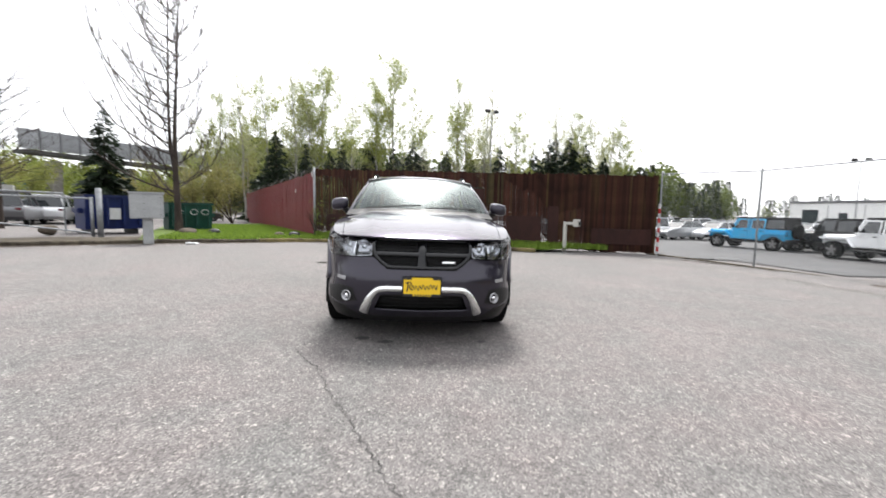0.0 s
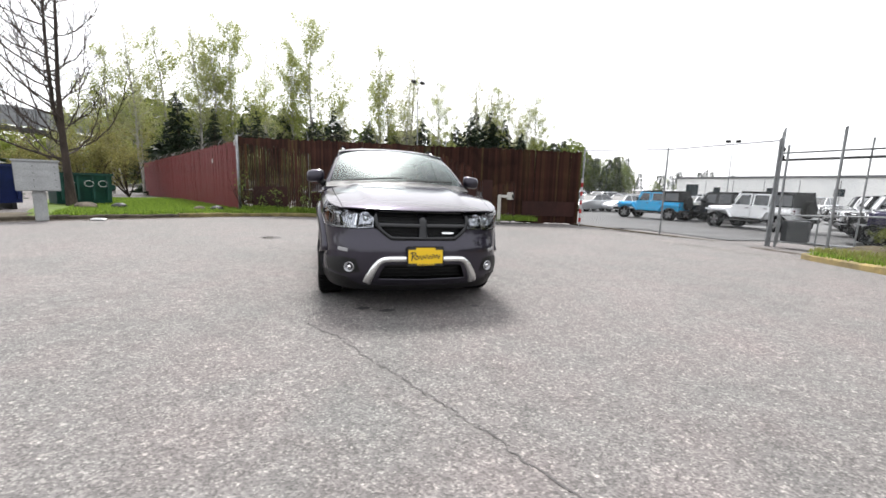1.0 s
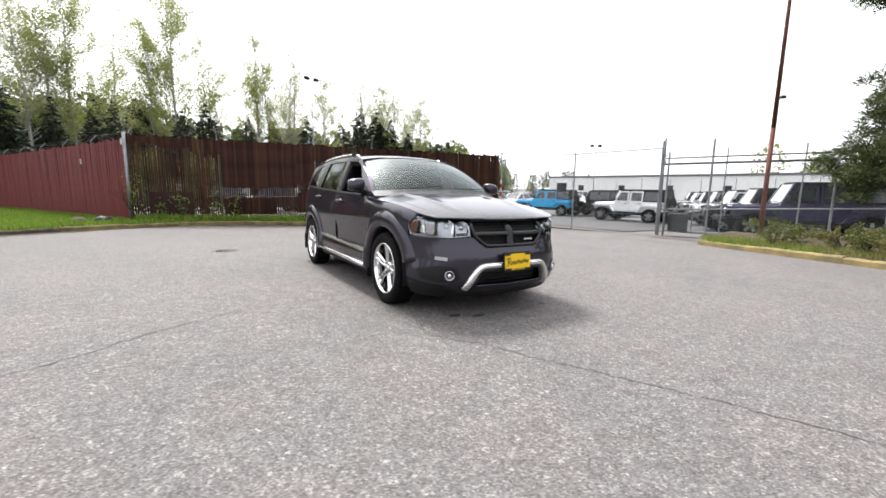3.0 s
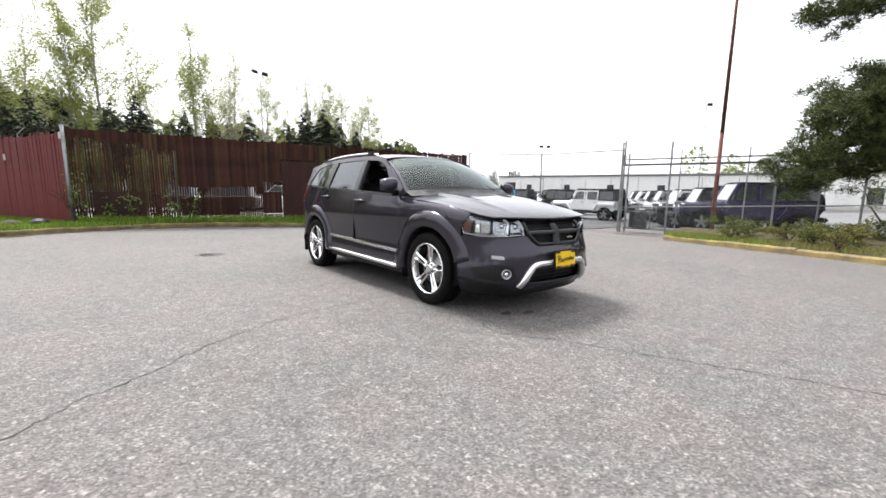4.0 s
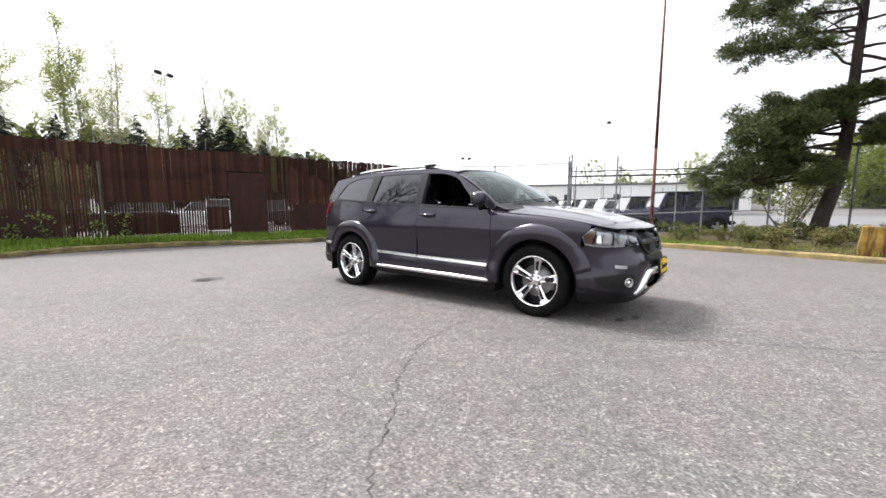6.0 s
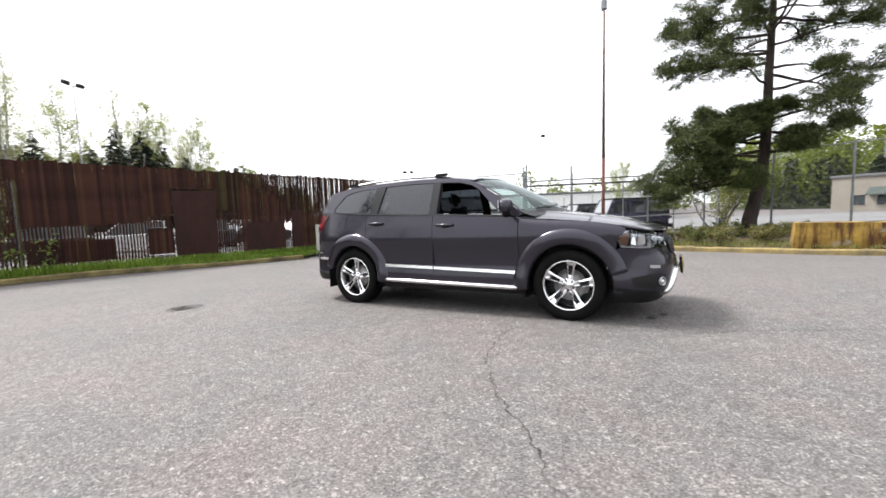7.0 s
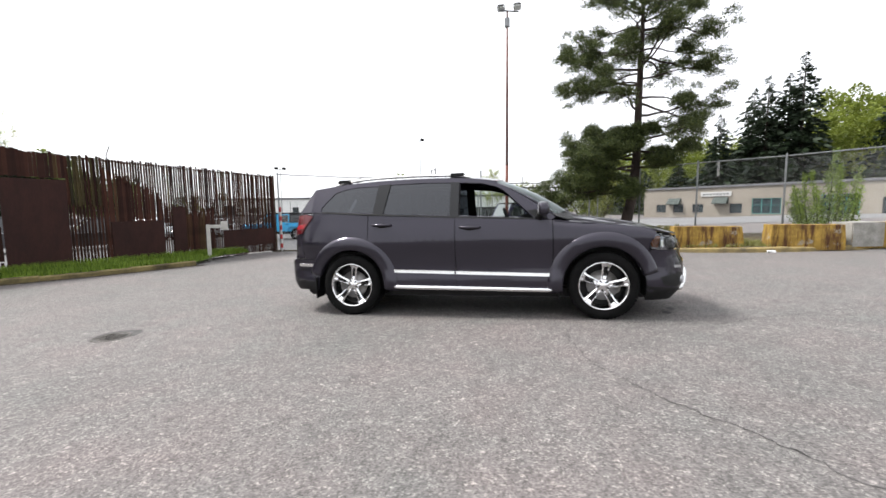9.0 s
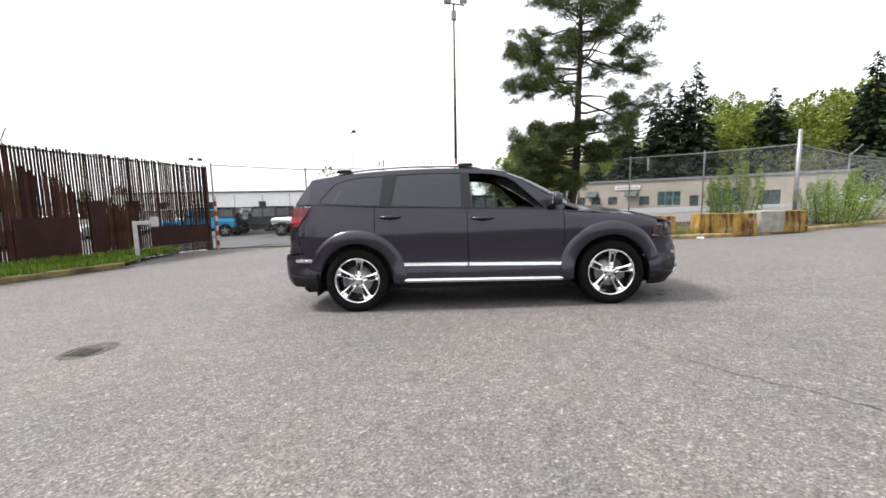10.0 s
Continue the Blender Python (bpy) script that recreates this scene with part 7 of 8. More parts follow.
off_roader(14.6, 1.5, 122, PURPLE_PAINT, "dark violet off-roader with black hardtop behind the fence", flare=PURPLE_PAINT)
off_roader(17.35, 3.55, 126, BLACK_PAINT, "black off-roader in the row of parked vehicles", flare=BLACK_PAINT)
off_roader(20.75, 5.75, 126, WHITE_PAINT, "white off-roader in the row of parked vehicles", flare=WHITE_PAINT)
off_roader(24.0, 8.0, 124, SILVER_PAINT, "silver off-roader in the row of parked vehicles")
off_roader(27.3, 10.2, 124, BLACK_PAINT, "black off-roader in the row of parked vehicles")
off_roader(30.6, 12.4, 124, WHITE_PAINT, "white off-roader in the row of parked vehicles")
off_roader(33.9, 14.6, 124, GREY_PAINT, "grey off-roader in the row of parked vehicles")
off_roader(24.2, 16.6, 95, SILVER_PAINT, "silver off-roader parked behind the blue one")
off_roader(27.0, 19.0, 95, GREY_PAINT, "grey off-roader parked behind the blue one")
off_roader(21.6, 14.6, 100, BLACK_PAINT, "black off-roader beside the white one")


def sedan(x, y, turn, paint, label, tall=1.46, group="cars in the lot"):
    """A plain parked car seen from afar."""
    c = thing("parked_car", pose(x, y, lie(x, y), 0, 0, turn), label, "car", group)
    side = spline([(-2.2, 0.45, 0), (-2.25, 0.75, 0), (-2.1, 0.95, 0), (-1.6, 1.0, 0), (-0.5, 0.98, 0), (0.7, 0.97, 0), (1.6, 0.86, 0), (2.15, 0.72, 0), (2.25, 0.5, 0), (2.1, 0.3, 0)], 4)
    bm = B()
    rings = []
    for yy, inset in ((-0.88, 0.1), (-0.84, 0.0), (-0.5, -0.02), (0.5, -0.02), (0.84, 0.0), (0.88, 0.1)):
        rings.append([bm.verts.new((p.x * (1 - inset * 0.25), yy, p.y - inset * 0.5)) for p in side] + [bm.verts.new((-2.0, yy, 0.28))])
    n = len(rings[0])
    for a, b in zip(rings, rings[1:]):
        for i in range(n):
            bm.faces.new((a[i], a[(i + 1) % n], b[(i + 1) % n], b[i]))
    bm.faces.new(rings[0][::-1])
    bm.faces.new(rings[-1])
    bmesh.ops.recalc_face_normals(bm, faces=bm.faces)
    part("body", bm, paint, c, smooth=False)
    def cabin(scale, z1):
        bm = B()
        low = [(-1.85, 0.96), (0.85, 0.95)]
        up = [(-1.25 if tall < 1.6 else -1.75, z1), (0.1, z1)]
        a = [bm.verts.new(v) for v in ((low[0][0], -0.76 * scale, 0.95), (low[1][0], -0.76 * scale, 0.95), (low[1][0], 0.76 * scale, 0.95), (low[0][0], 0.76 * scale, 0.95))]
        b = [bm.verts.new(v) for v in ((up[0][0], -0.6 * scale, z1), (up[1][0], -0.6 * scale, z1), (up[1][0], 0.6 * scale, z1), (up[0][0], 0.6 * scale, z1))]
        bm.faces.new(b)
        for i in range(4):
            bm.faces.new((a[i], a[(i + 1) % 4], b[(i + 1) % 4], b[i]))
        bmesh.ops.recalc_face_normals(bm, faces=bm.faces)
        return bm
    part("window_band", cabin(1.0, tall - 0.06), DARK_GLASS, c)
    part("roof", box(B(), -1.3 if tall < 1.6 else -1.8, 0.15, -0.62, 0.62, tall - 0.07, tall, bevel=0.03), paint, c)
    for px, pz in ((0.85, 0.1), (-0.45, -0.45), (-1.85, -1.27 if tall < 1.6 else -1.77)):
        for s in (-1, 1):
            part("pillar", tube(B(), [(px, s * 0.775, 0.95), (pz, s * 0.62, tall - 0.04)], 0.035, 6), paint, c)
    for s in (-1, 1):
        part("headlamp", box(B(), 1.95, 2.2, s * 0.62 - 0.16, s * 0.62 + 0.16, 0.62, 0.76, bevel=0.03), LAMP_WHITE, c)
        part("tail_lamp", box(B(), -2.25, -2.1, s * 0.68 - 0.12, s * 0.68 + 0.12, 0.72, 0.9, bevel=0.02), RED_LENS, c)
        for wx in (-1.35, 1.4):
            wheel_into(c, wx, s * 0.78, 0.33, 0.2, ALLOY, s)
    return c


paints = [(WHITE_PAINT, "white"), (SILVER_PAINT, "silver"), (GREY_PAINT, "dark grey"), (WHITE_PAINT, "white"), (BLACK_PAINT, "black"), (SILVER_PAINT, "pale silver")]
models = [sedan(-60, -200 - 6 * i, 0, p, n + " parked car in the far rows of the lot", 1.46 if i % 2 else 1.68) for i, (p, n) in enumerate(paints)]
spots = [(-4.4, 27.0, 150), (-1.0, 26.4, 148), (2.1, 25.6, 146), (5.3, 24.9, 150), (8.5, 24.2, 148), (12.0, 23.5, 150), (-7.6, 27.8, 152)]
spots += [(22.0 + 2.9 * i, 31.5 - 0.9 * i, 192) for i in range(9)] + [(25.0 + 2.9 * i, 43.0 - 0.8 * i, 98) for i in range(9)] + [(18.2 + 2.7 * i, 26.5 - 0.4 * i, 196) for i in range(3)]
for i, (x, y, turn) in enumerate(spots):
    m = models[(i * 5 + i // 4) % 6 if i >= 7 else (2, 4, 4, 0, 2, 4, 4)[i]] if i < 25 else models[(0, 5, 3)[i - 25]]
    copy_thing(m, pose(x, y, lie(x, y), 0, 0, turn + random.uniform(-3, 3)))
# the first of each kind stands in the far row
for i, m in enumerate(models):
    m.matrix_basis = pose(30.0 + 3.0 * i, 53.0, lie(30, 53), 0, 0, 97)
sedan(-20.8, 18.8, 118, GREY_PAINT, "dark grey car on the neighbouring parking lot", 1.7, "cars on the neighbouring lot")
sedan(-21.5, 22.1, 118, WHITE_PAINT, "white car on the neighbouring parking lot", 1.7, "cars on the neighbouring lot")
sedan(-25.2, 25.5, 118, SILVER_PAINT, "silver car on the neighbouring parking lot", 1.7, "cars on the neighbouring lot")
sedan(-21.5, 38.5, 30, BLACK_PAINT, "black car on the neighbouring parking lot", 1.46, "cars on the neighbouring lot")
sedan(44.0, -44.5, 45, WHITE_PAINT, "white car before the beige building", 1.68, "cars by the beige building")
sedan(40.5, -48.0, 45, GREY_PAINT, "grey car before the beige building", 1.46, "cars by the beige building")


# ---- trees and shrubs ----
BARK_GREY = speckled("pale_grey_bark", (0.1608, 0.1541, 0.134), (0.335, 0.3216, 0.2948), 4.0, 30.0, 0.9, stretch=(1, 1, 0.4))
BARK_BROWN = speckled("brown_bark", (0.0201, 0.01541, 0.0134), (0.05695, 0.04221, 0.03484), 4.0, 30.0, 0.95, stretch=(1, 1, 0.3))
SPRING_LEAF = leafy("spring_leaves", (0.129, 0.153, 0.0362), (0.322, 0.346, 0.105))
PALE_LEAF = leafy("pale_catkins", (0.209, 0.225, 0.0965), (0.402, 0.402, 0.209))
FIR_NEEDLE = leafy("fir_needles", (0.00536, 0.01072, 0.00603), (0.01876, 0.03082, 0.01273), 0.1)
PINE_NEEDLE = leafy("pine_needles", (0.0135, 0.023, 0.009), (0.105, 0.127, 0.041), 0.15)
SHRUB_LEAF = leafy("olive_shrub_leaves", (0.0884, 0.0804, 0.0241), (0.217, 0.201, 0.0643))
FRESH_LEAF = leafy("fresh_green_leaves", (0.096, 0.147, 0.0285), (0.25, 0.325, 0.083))
OLIVE_WEED = leafy("olive_weeds", (0.0469, 0.05695, 0.01675), (0.134, 0.1474, 0.0469))
WILLOW_LEAF = leafy("willow_leaves", (0.0871, 0.1005, 0.0201), (0.2144, 0.2278, 0.0603))
DRY_LEAF = leafy("dry_weed_leaves", (0.0804, 0.0603, 0.0268), (0.201, 0.201, 0.067))


class Cloud:
    """Gathers small leaf faces for one mesh."""

    def __init__(self):
        self.v, self.f = [], []

    def leaf(self, p, d, long, wide, twist=None):
        d = Vector(d).normalized()
        side = d.cross(Vector(twist or (random.uniform(-1, 1), random.uniform(-1, 1), random.uniform(-1, 1))))
        side = side.normalized() * wide / 2 if side.length > 1e-4 else Vector((wide / 2, 0, 0))
        p = Vector(p)
        k = len(self.v)
        self.v += [p - side * 0.4, p + d * long * 0.5 - side, p + d * long, p + d * long * 0.5 + side]
        self.f.append((k, k + 1, k + 2, k + 3))

    def puff(self, c, r, n, size, flat=1.0):
        for _ in range(n):
            o = Vector((random.triangular(-1, 1, 0), random.triangular(-1, 1, 0), random.triangular(-1, 1, 0) * flat)) * r
            d = Vector((random.uniform(-1, 1), random.uniform(-1, 1), random.uniform(-0.7, 0.9)))
            s = size * random.uniform(0.6, 1.3)
            self.leaf(c + o, d, s, s * 0.6)

    def mesh(self, name, material, parent=None):
        me = bpy.data.meshes.new(name)
        me.from_pydata(self.v, [], self.f)
        me.materials.append(material)
        ob = new(name, me)
        if parent:
            ob.parent = parent
        return ob


def limbs(bm, tip_list, base, d, long, r, depth, spread, bend=0.25, lift=0.0, kids=3):
    """Grows a branch and its side branches; tips are kept for the leaves."""
    pts, p, dd = [base.copy()], base.copy(), d.normalized()
    n = 5
    for i in range(n):
        dd = (dd + Vector((random.uniform(-1, 1), random.uniform(-1, 1), random.uniform(-0.6, 0.8) + lift)) * bend * 0.5).normalized()
        p = p + dd * long / n
        pts.append(p.copy())
    tube(bm, pts, [r * (1 - 0.75 * i / n) for i in range(n + 1)], 6 if r > 0.04 else 4, False)
    tip_list += pts[2:]
    if depth:
        for i in range(kids):
            k = random.randint(2, n)
            q = pts[k]
            side = Vector((random.uniform(-1, 1), random.uniform(-1, 1), random.uniform(-0.2, 0.7))).normalized()
            limbs(bm, tip_list, q, (dd + side * spread).normalized(), long * random.uniform(0.45, 0.7), r * 0.5 * (1 - 0.1 * k), depth - 1, spread, bend, lift, kids)


def alder(name, tall, wide, leaf, seed, label, lean=0.0, density=1.0, bark=BARK_GREY, bare=0.3):
    """A slender broadleaf with its first leaves: trunk, ascending limbs, a loose crown with gaps."""
    random.seed(seed)
    t = thing(name, Matrix(), label, "tree", "trees behind the fence")
    bm, tips = B(), []
    pts = [Vector((lean * tall * (i / 8) ** 1.3 + random.uniform(-0.15, 0.15), random.uniform(-0.15, 0.15), tall * 0.95 * i / 8)) for i in range(9)]
    tube(bm, pts, [tall * 0.008 * (1 - 0.9 * i / 8) + 0.012 for i in range(9)], 8)
    part("trunk", bm, bark, t)
    bm = B()
    crown = Cloud()
    for i in range(64):
        u = bare + (0.985 - bare) * (i / 63) ** 1.15
        k = min(u * 8, 7.99)
        q = pts[int(k)].lerp(pts[int(k) + 1], k - int(k))
        ang = random.uniform(0, 6.283)
        f = (u - bare) / (1 - bare)
        reach = wide * (0.52 + 0.5 * f if f < 0.3 else 0.67 * ((1 - f) / 0.7) ** 0.75 + 0.05) * random.uniform(0.5, 1.2)
        own = []
        limbs(bm, own, q, Vector((math.cos(ang), math.sin(ang), random.uniform(0.55, 1.25))), reach, tall * 0.0013 + 0.008, 2, 0.7, 0.3, 0.15, 2)
        heavy = random.choice((0.35, 0.6, 0.9, 1.2, 1.5)) * min(1.5, (reach / (0.46 * wide)) ** 1.5)
        for p in own:
            if p.z < tall:
                crown.puff(p, 0.5 * tall / 20, int(8.0 * density * heavy + random.random()), 0.165 * tall / 20, 1.3)
    part("limbwork", bm, bark, t)
    crown.mesh("crown", leaf, t)
    return t


def fir(name, tall, wide, seed, label, material=FIR_NEEDLE, group="dark conifers"):
    random.seed(seed)
    t = thing(name, Matrix(), label, "tree", group)
    part("trunk", tube(B(), [(0, 0, -0.3), (0, 0, tall * 0.5), (0, 0, tall * 0.98)], [tall * 0.016, tall * 0.01, 0.01], 8), BARK_BROWN, t)
    crown = Cloud()
    tiers = 34
    for i in range(tiers):
        u = 0.06 + 0.93 * i / (tiers - 1)
        reach0 = (wide * (1 - u) ** 0.85 + 0.1) * random.uniform(0.8, 1.15)
        for j in range(max(4, int(13 * (1 - u) + 5))):
            a = random.uniform(0, 6.283)
            z = tall * min(0.985, u + random.uniform(-0.025, 0.025))
            reach = reach0 * random.uniform(0.5, 1.15)
            steps = 5
            for k in range(steps):
                f = (k + 0.7) / steps
                p = Vector((math.cos(a) * reach * f, math.sin(a) * reach * f, z - reach * 0.35 * f * f + random.uniform(-0.1, 0.1)))
                for _ in range(3):
                    b = a + random.uniform(-1.1, 1.1)
                    crown.leaf(p, (math.cos(b), math.sin(b), random.uniform(-0.6, 0.15)), reach / steps * 1.7 + 0.1, (reach / steps + 0.08) * 0.58)
    crown.mesh("crown", material, t)
    return t


ALDERS = [alder("birch_tree", 20, 4.9, SPRING_LEAF, 11, "tall slender birch with sparse spring leaves", 0.02, 1.0),
          alder("birch_tree", 20, 4.6, PALE_LEAF, 12, "tall slender birch with pale catkins and few leaves", -0.03, 0.6),
          alder("birch_tree", 20, 4.4, SPRING_LEAF, 13, "leaning birch with fresh yellow-green leaves", 0.09, 1.0),
          alder("birch_tree", 20, 7.4, SPRING_LEAF, 14, "broad birch with fresh yellow-green leaves", 0.0, 1.7, bare=0.25),
          alder("birch_tree", 20, 4.4, PALE_LEAF, 15, "thin birch with pale, barely opened leaves", 0.04, 0.5)]
FIRS = [fir("fir_tree", 12, 3.2, 21, "dark green fir tree behind the fence"), fir("fir_tree", 12, 2.6, 22, "slim dark green fir tree"), fir("fir_tree", 12, 4.3, 23, "broad dark green conifer behind the fence")]


def plant(model, x, y, top, turn=0.0, tall=20.0, low=None):
    g = lie(x, y) - 0.2 if low is None else low
    s = (top * (1.06 if tall > 15 else 1.0) - g) / tall
    c = copy_thing(model, pose(x, y, g, 0, 0, turn))
    c.matrix_basis = pose(x, y, g, 0, 0, turn) @ Matrix.Scale(s, 4)
    return c


for k, x, y, top, turn in ((1, -18.2, 42.3, 15.1, 20), (0, -20.6, 42.0, 13.0, 80), (2, -17.0, 47.2, 17.0, 150), (1, -15.1, 51.7, 18.7, 0), (3, -12.8, 56.4, 20.5, 70), (0, -14.0, 54.0, 18.0, 200), (4, -10.4, 65.0, 19.9, 10), (3, -3.6, 75.6, 28.6, 40), (0, -6.6, 74.0, 22.0, 120), (4, 1.1, 79.7, 21.5, 300), (0, 10.4, 90.1, 30.3, 90), (1, 12.8, 91.0, 26.0, 10), (4, 19.2, 98.9, 31.6, 45), (1, 17.4, 96.0, 25.0, 200), (0, 26.9, 100.3, 26.8, 160), (4, 46.7, 117.0, 30.7, 0), (1, 55.4, 122.0, 31.4, 90), (0, 69.4, 128.7, 32.4, 180), (1, 62.0, 126.0, 27.0, 30), (3, 58.0, 6.0, 7.0, 0), (1, 44.0, 118.0, 34.0, 20), (0, 50.6, 119.0, 31.5, 60), (4, 64.5, 127.0, 30.0, 0)):
    plant(ALDERS[k], x, y, top, turn)
for m in ALDERS:
    m.matrix_basis = pose(-24.0 - 5 * ALDERS.index(m), 58.0 + 6 * ALDERS.index(m), -0.7, 0, 0, 33 * ALDERS.index(m)) @ Matrix.Scale(0.72, 4)
for k, x, y, top in ((2, -18.3, 52.9, 11.3), (0, -14.8, 56.0, 10.2), (1, -11.3, 60.8, 11.5), (2, -8.5, 75.3, 13.9), (0, 2.5, 85.7, 14.8), (2, 13.0, 89.8, 14.5), (1, 20.9, 93.5, 17.2), (0, 34.4, 110.6, 19.2), (1, 43.4, 118.2, 24.8), (0, 46.4, 111.8, 19.8), (2, 40.0, 112.0, 15.5), (0, 56.3, 112.8, 17.6), (2, 69.4, 117.3, 15.7), (1, -19.6, 23.7, 7.8), (0, -14.6, 41.5, 9.4), (1, -11.7, 42.3, 8.2), (1, -7.8, 43.1, 8.4), (0, -9.6, 45.0, 7.9), (0, 118.0, 150.0, 13.0), (1, 110.0, 138.0, 14.5), (0, 64.0, 112.0, 15.0), (2, 28.0, 105.0, 15.0), (2, 0.1, 67.3, 12.9), (2, -2.8, 57.4, 10.2), (0, 6.3, 71.7, 12.3), (2, 45.6, 113.0, 23.0), (2, 52.6, 118.0, 22.0), (1, 38.5, 109.0, 22.0), (0, 60.0, 121.0, 19.0)):
    plant(FIRS[k], x, y, top, 40 * k + 7 * x, 12.0)
for i, m in enumerate(FIRS):
    m.matrix_basis = pose(-2.0 + 9 * i, 92.0 + 8 * i, -0.7, 0, 0, 70 * i) @ Matrix.Scale(1.05, 4)

# the bare tree by the dumpsters
random.seed(31)
bare = thing("bare_tree", pose(-10.1, 14.2, 0.0), "large leafless tree with upswept branches on the grass", "tree")
bm = B()
stem = [Vector((0.0, 0.0, -0.2)), Vector((-0.02, 0, 1.0)), Vector((-0.08, 0.05, 2.4)), Vector((-0.03, 0, 4.2)), Vector((0.1, 0.05, 6.5)), Vector((0.32, 0, 9.5)), Vector((0.6, 0, 13.0))]
tube(bm, stem, [0.2, 0.135, 0.11, 0.075, 0.05, 0.03, 0.01], 12)
twin = [Vector((-0.08, 0.05, 2.6)), Vector((-0.34, 0.2, 3.6)), Vector((-0.38, 0.25, 5.5)), Vector((-0.25, 0.2, 8.5)), Vector((-0.1, 0.2, 12.0))]
tube(bm, twin, [0.09, 0.07, 0.055, 0.035, 0.01], 10)
part("trunk", bm, BARK_BROWN, bare)
for i in range(54):
    z = 1.5 + 9.2 * (i / 53) ** 1.1
    line = stem if i % 3 or z < 3.4 else twin
    k = next(j for j in range(len(line) - 1) if line[j + 1].z >= z)
    q = line[k].lerp(line[k + 1], (z - line[k].z) / (line[k + 1].z - line[k].z))
    a = (3.2, 2.5, 3.9, 1.5, 0.1, 4.7)[i % 6] + random.uniform(-0.45, 0.45)
    west = 0.5 - 0.5 * math.cos(a)
    reach = (1.9 + 1.7 * west) * (1 - 0.055 * (z - 1.5)) * random.uniform(0.6, 1.1)
    climb = reach * random.uniform(0.9, 1.7)
    way = Vector((math.cos(a), math.sin(a), 0))
    bm, n, r = B(), 9, 0.012 + 0.0075 * reach
    run = []
    for m in range(n + 1):
        u = m / n
        run.append(q + way * reach * (1 - (1 - u) ** 1.5) + Vector((random.uniform(-0.05, 0.05), random.uniform(-0.05, 0.05), climb * (0.35 * u + 0.65 * u ** 2.1) + random.uniform(-0.03, 0.03))))
    tube(bm, run, [r * (1 - 0.85 * m / n) + 0.003 for m in range(n + 1)], 6, False)
    for m in range(2, n + 1):
        for _ in range(3):
            d = ((run[m] - run[m - 1]).normalized() + Vector((random.uniform(-1, 1), random.uniform(-1, 1), random.uniform(-0.4, 0.9)))).normalized()
            limbs(bm, [], run[m - 1].lerp(run[m], random.random()), d, random.uniform(0.3, 1.2), 0.011, 1, 0.8, 0.5, 0.3, 2)
    part("limb", bm, BARK_BROWN, bare)
random.seed(32)
twig = thing("twiggy_tree", pose(-17.6, 14.6, 0.0), "leafless tree with thin pale twigs", "tree")
bm, tips = B(), []
tube(bm, [Vector((0, 0, -0.2)), Vector((0.05, 0, 3.0)), Vector((0.1, 0.1, 6.5))], [0.11, 0.07, 0.015], 8)
part("trunk", bm, BARK_BROWN, twig)
for i in range(44):
    a = random.gauss(0.3, 1.3)
    bm = B()
    limbs(bm, tips, Vector((0.04, 0, 1.9 + 0.1 * i)), Vector((math.cos(a), math.sin(a), random.uniform(0.2, 0.8))), random.uniform(1.6, 2.6), 0.024, 3, 0.9, 0.45, 0.0, 3)
    part("limb", bm, BARK_BROWN, twig)



def shrub(x, y, tall, wide, material, label, seed, n=900, size=0.16, flat=0.8, base_z=None, category="shrub"):
    random.seed(seed)
    g = lie(x, y) if base_z is None else base_z
    s = thing("shrub", pose(x, y, g), label, category)
    bm, tips = B(), []
    for i in range(7):
        a = random.uniform(0, 6.283)
        limbs(bm, tips, Vector((0, 0, 0)), Vector((math.cos(a) * 0.6, math.sin(a) * 0.6, random.uniform(0.7, 1.4))), tall * 0.75, 0.012 * tall + 0.008, 2, 0.8, 0.35, 0.1, 2)
    part("stemwork", bm, BARK_BROWN, s)
    cl = Cloud()
    for i in range(n // 8):
        p = random.choice(tips)
        p = Vector((p.x * wide / tall, p.y * wide / tall, p.z))
        cl.puff(p, tall * 0.16, 8, size, flat)
    cl.mesh("foliage", material, s)
    return s


shrub(-17.0, 30.0, 4.0, 4.6, SHRUB_LEAF, "olive-brown budding thicket behind the dumpster", 41, 9000, 0.11)
shrub(-16.0, 33.5, 4.6, 3.4, SHRUB_LEAF, "olive-brown budding thicket by the red fence", 42, 9000, 0.11)
shrub(-29.0, 27.5, 3.6, 5.0, WILLOW_LEAF, "yellow-green bush beyond the parked cars", 44, 8000, 0.13)
shrub(-33.5, 32.0, 4.2, 6.0, SHRUB_LEAF, "wide olive bush beyond the parked cars", 45, 9000, 0.13)
shrub(-25.0, 36.0, 3.4, 5.0, SHRUB_LEAF, "olive bush beyond the parked cars", 46, 8000, 0.13)


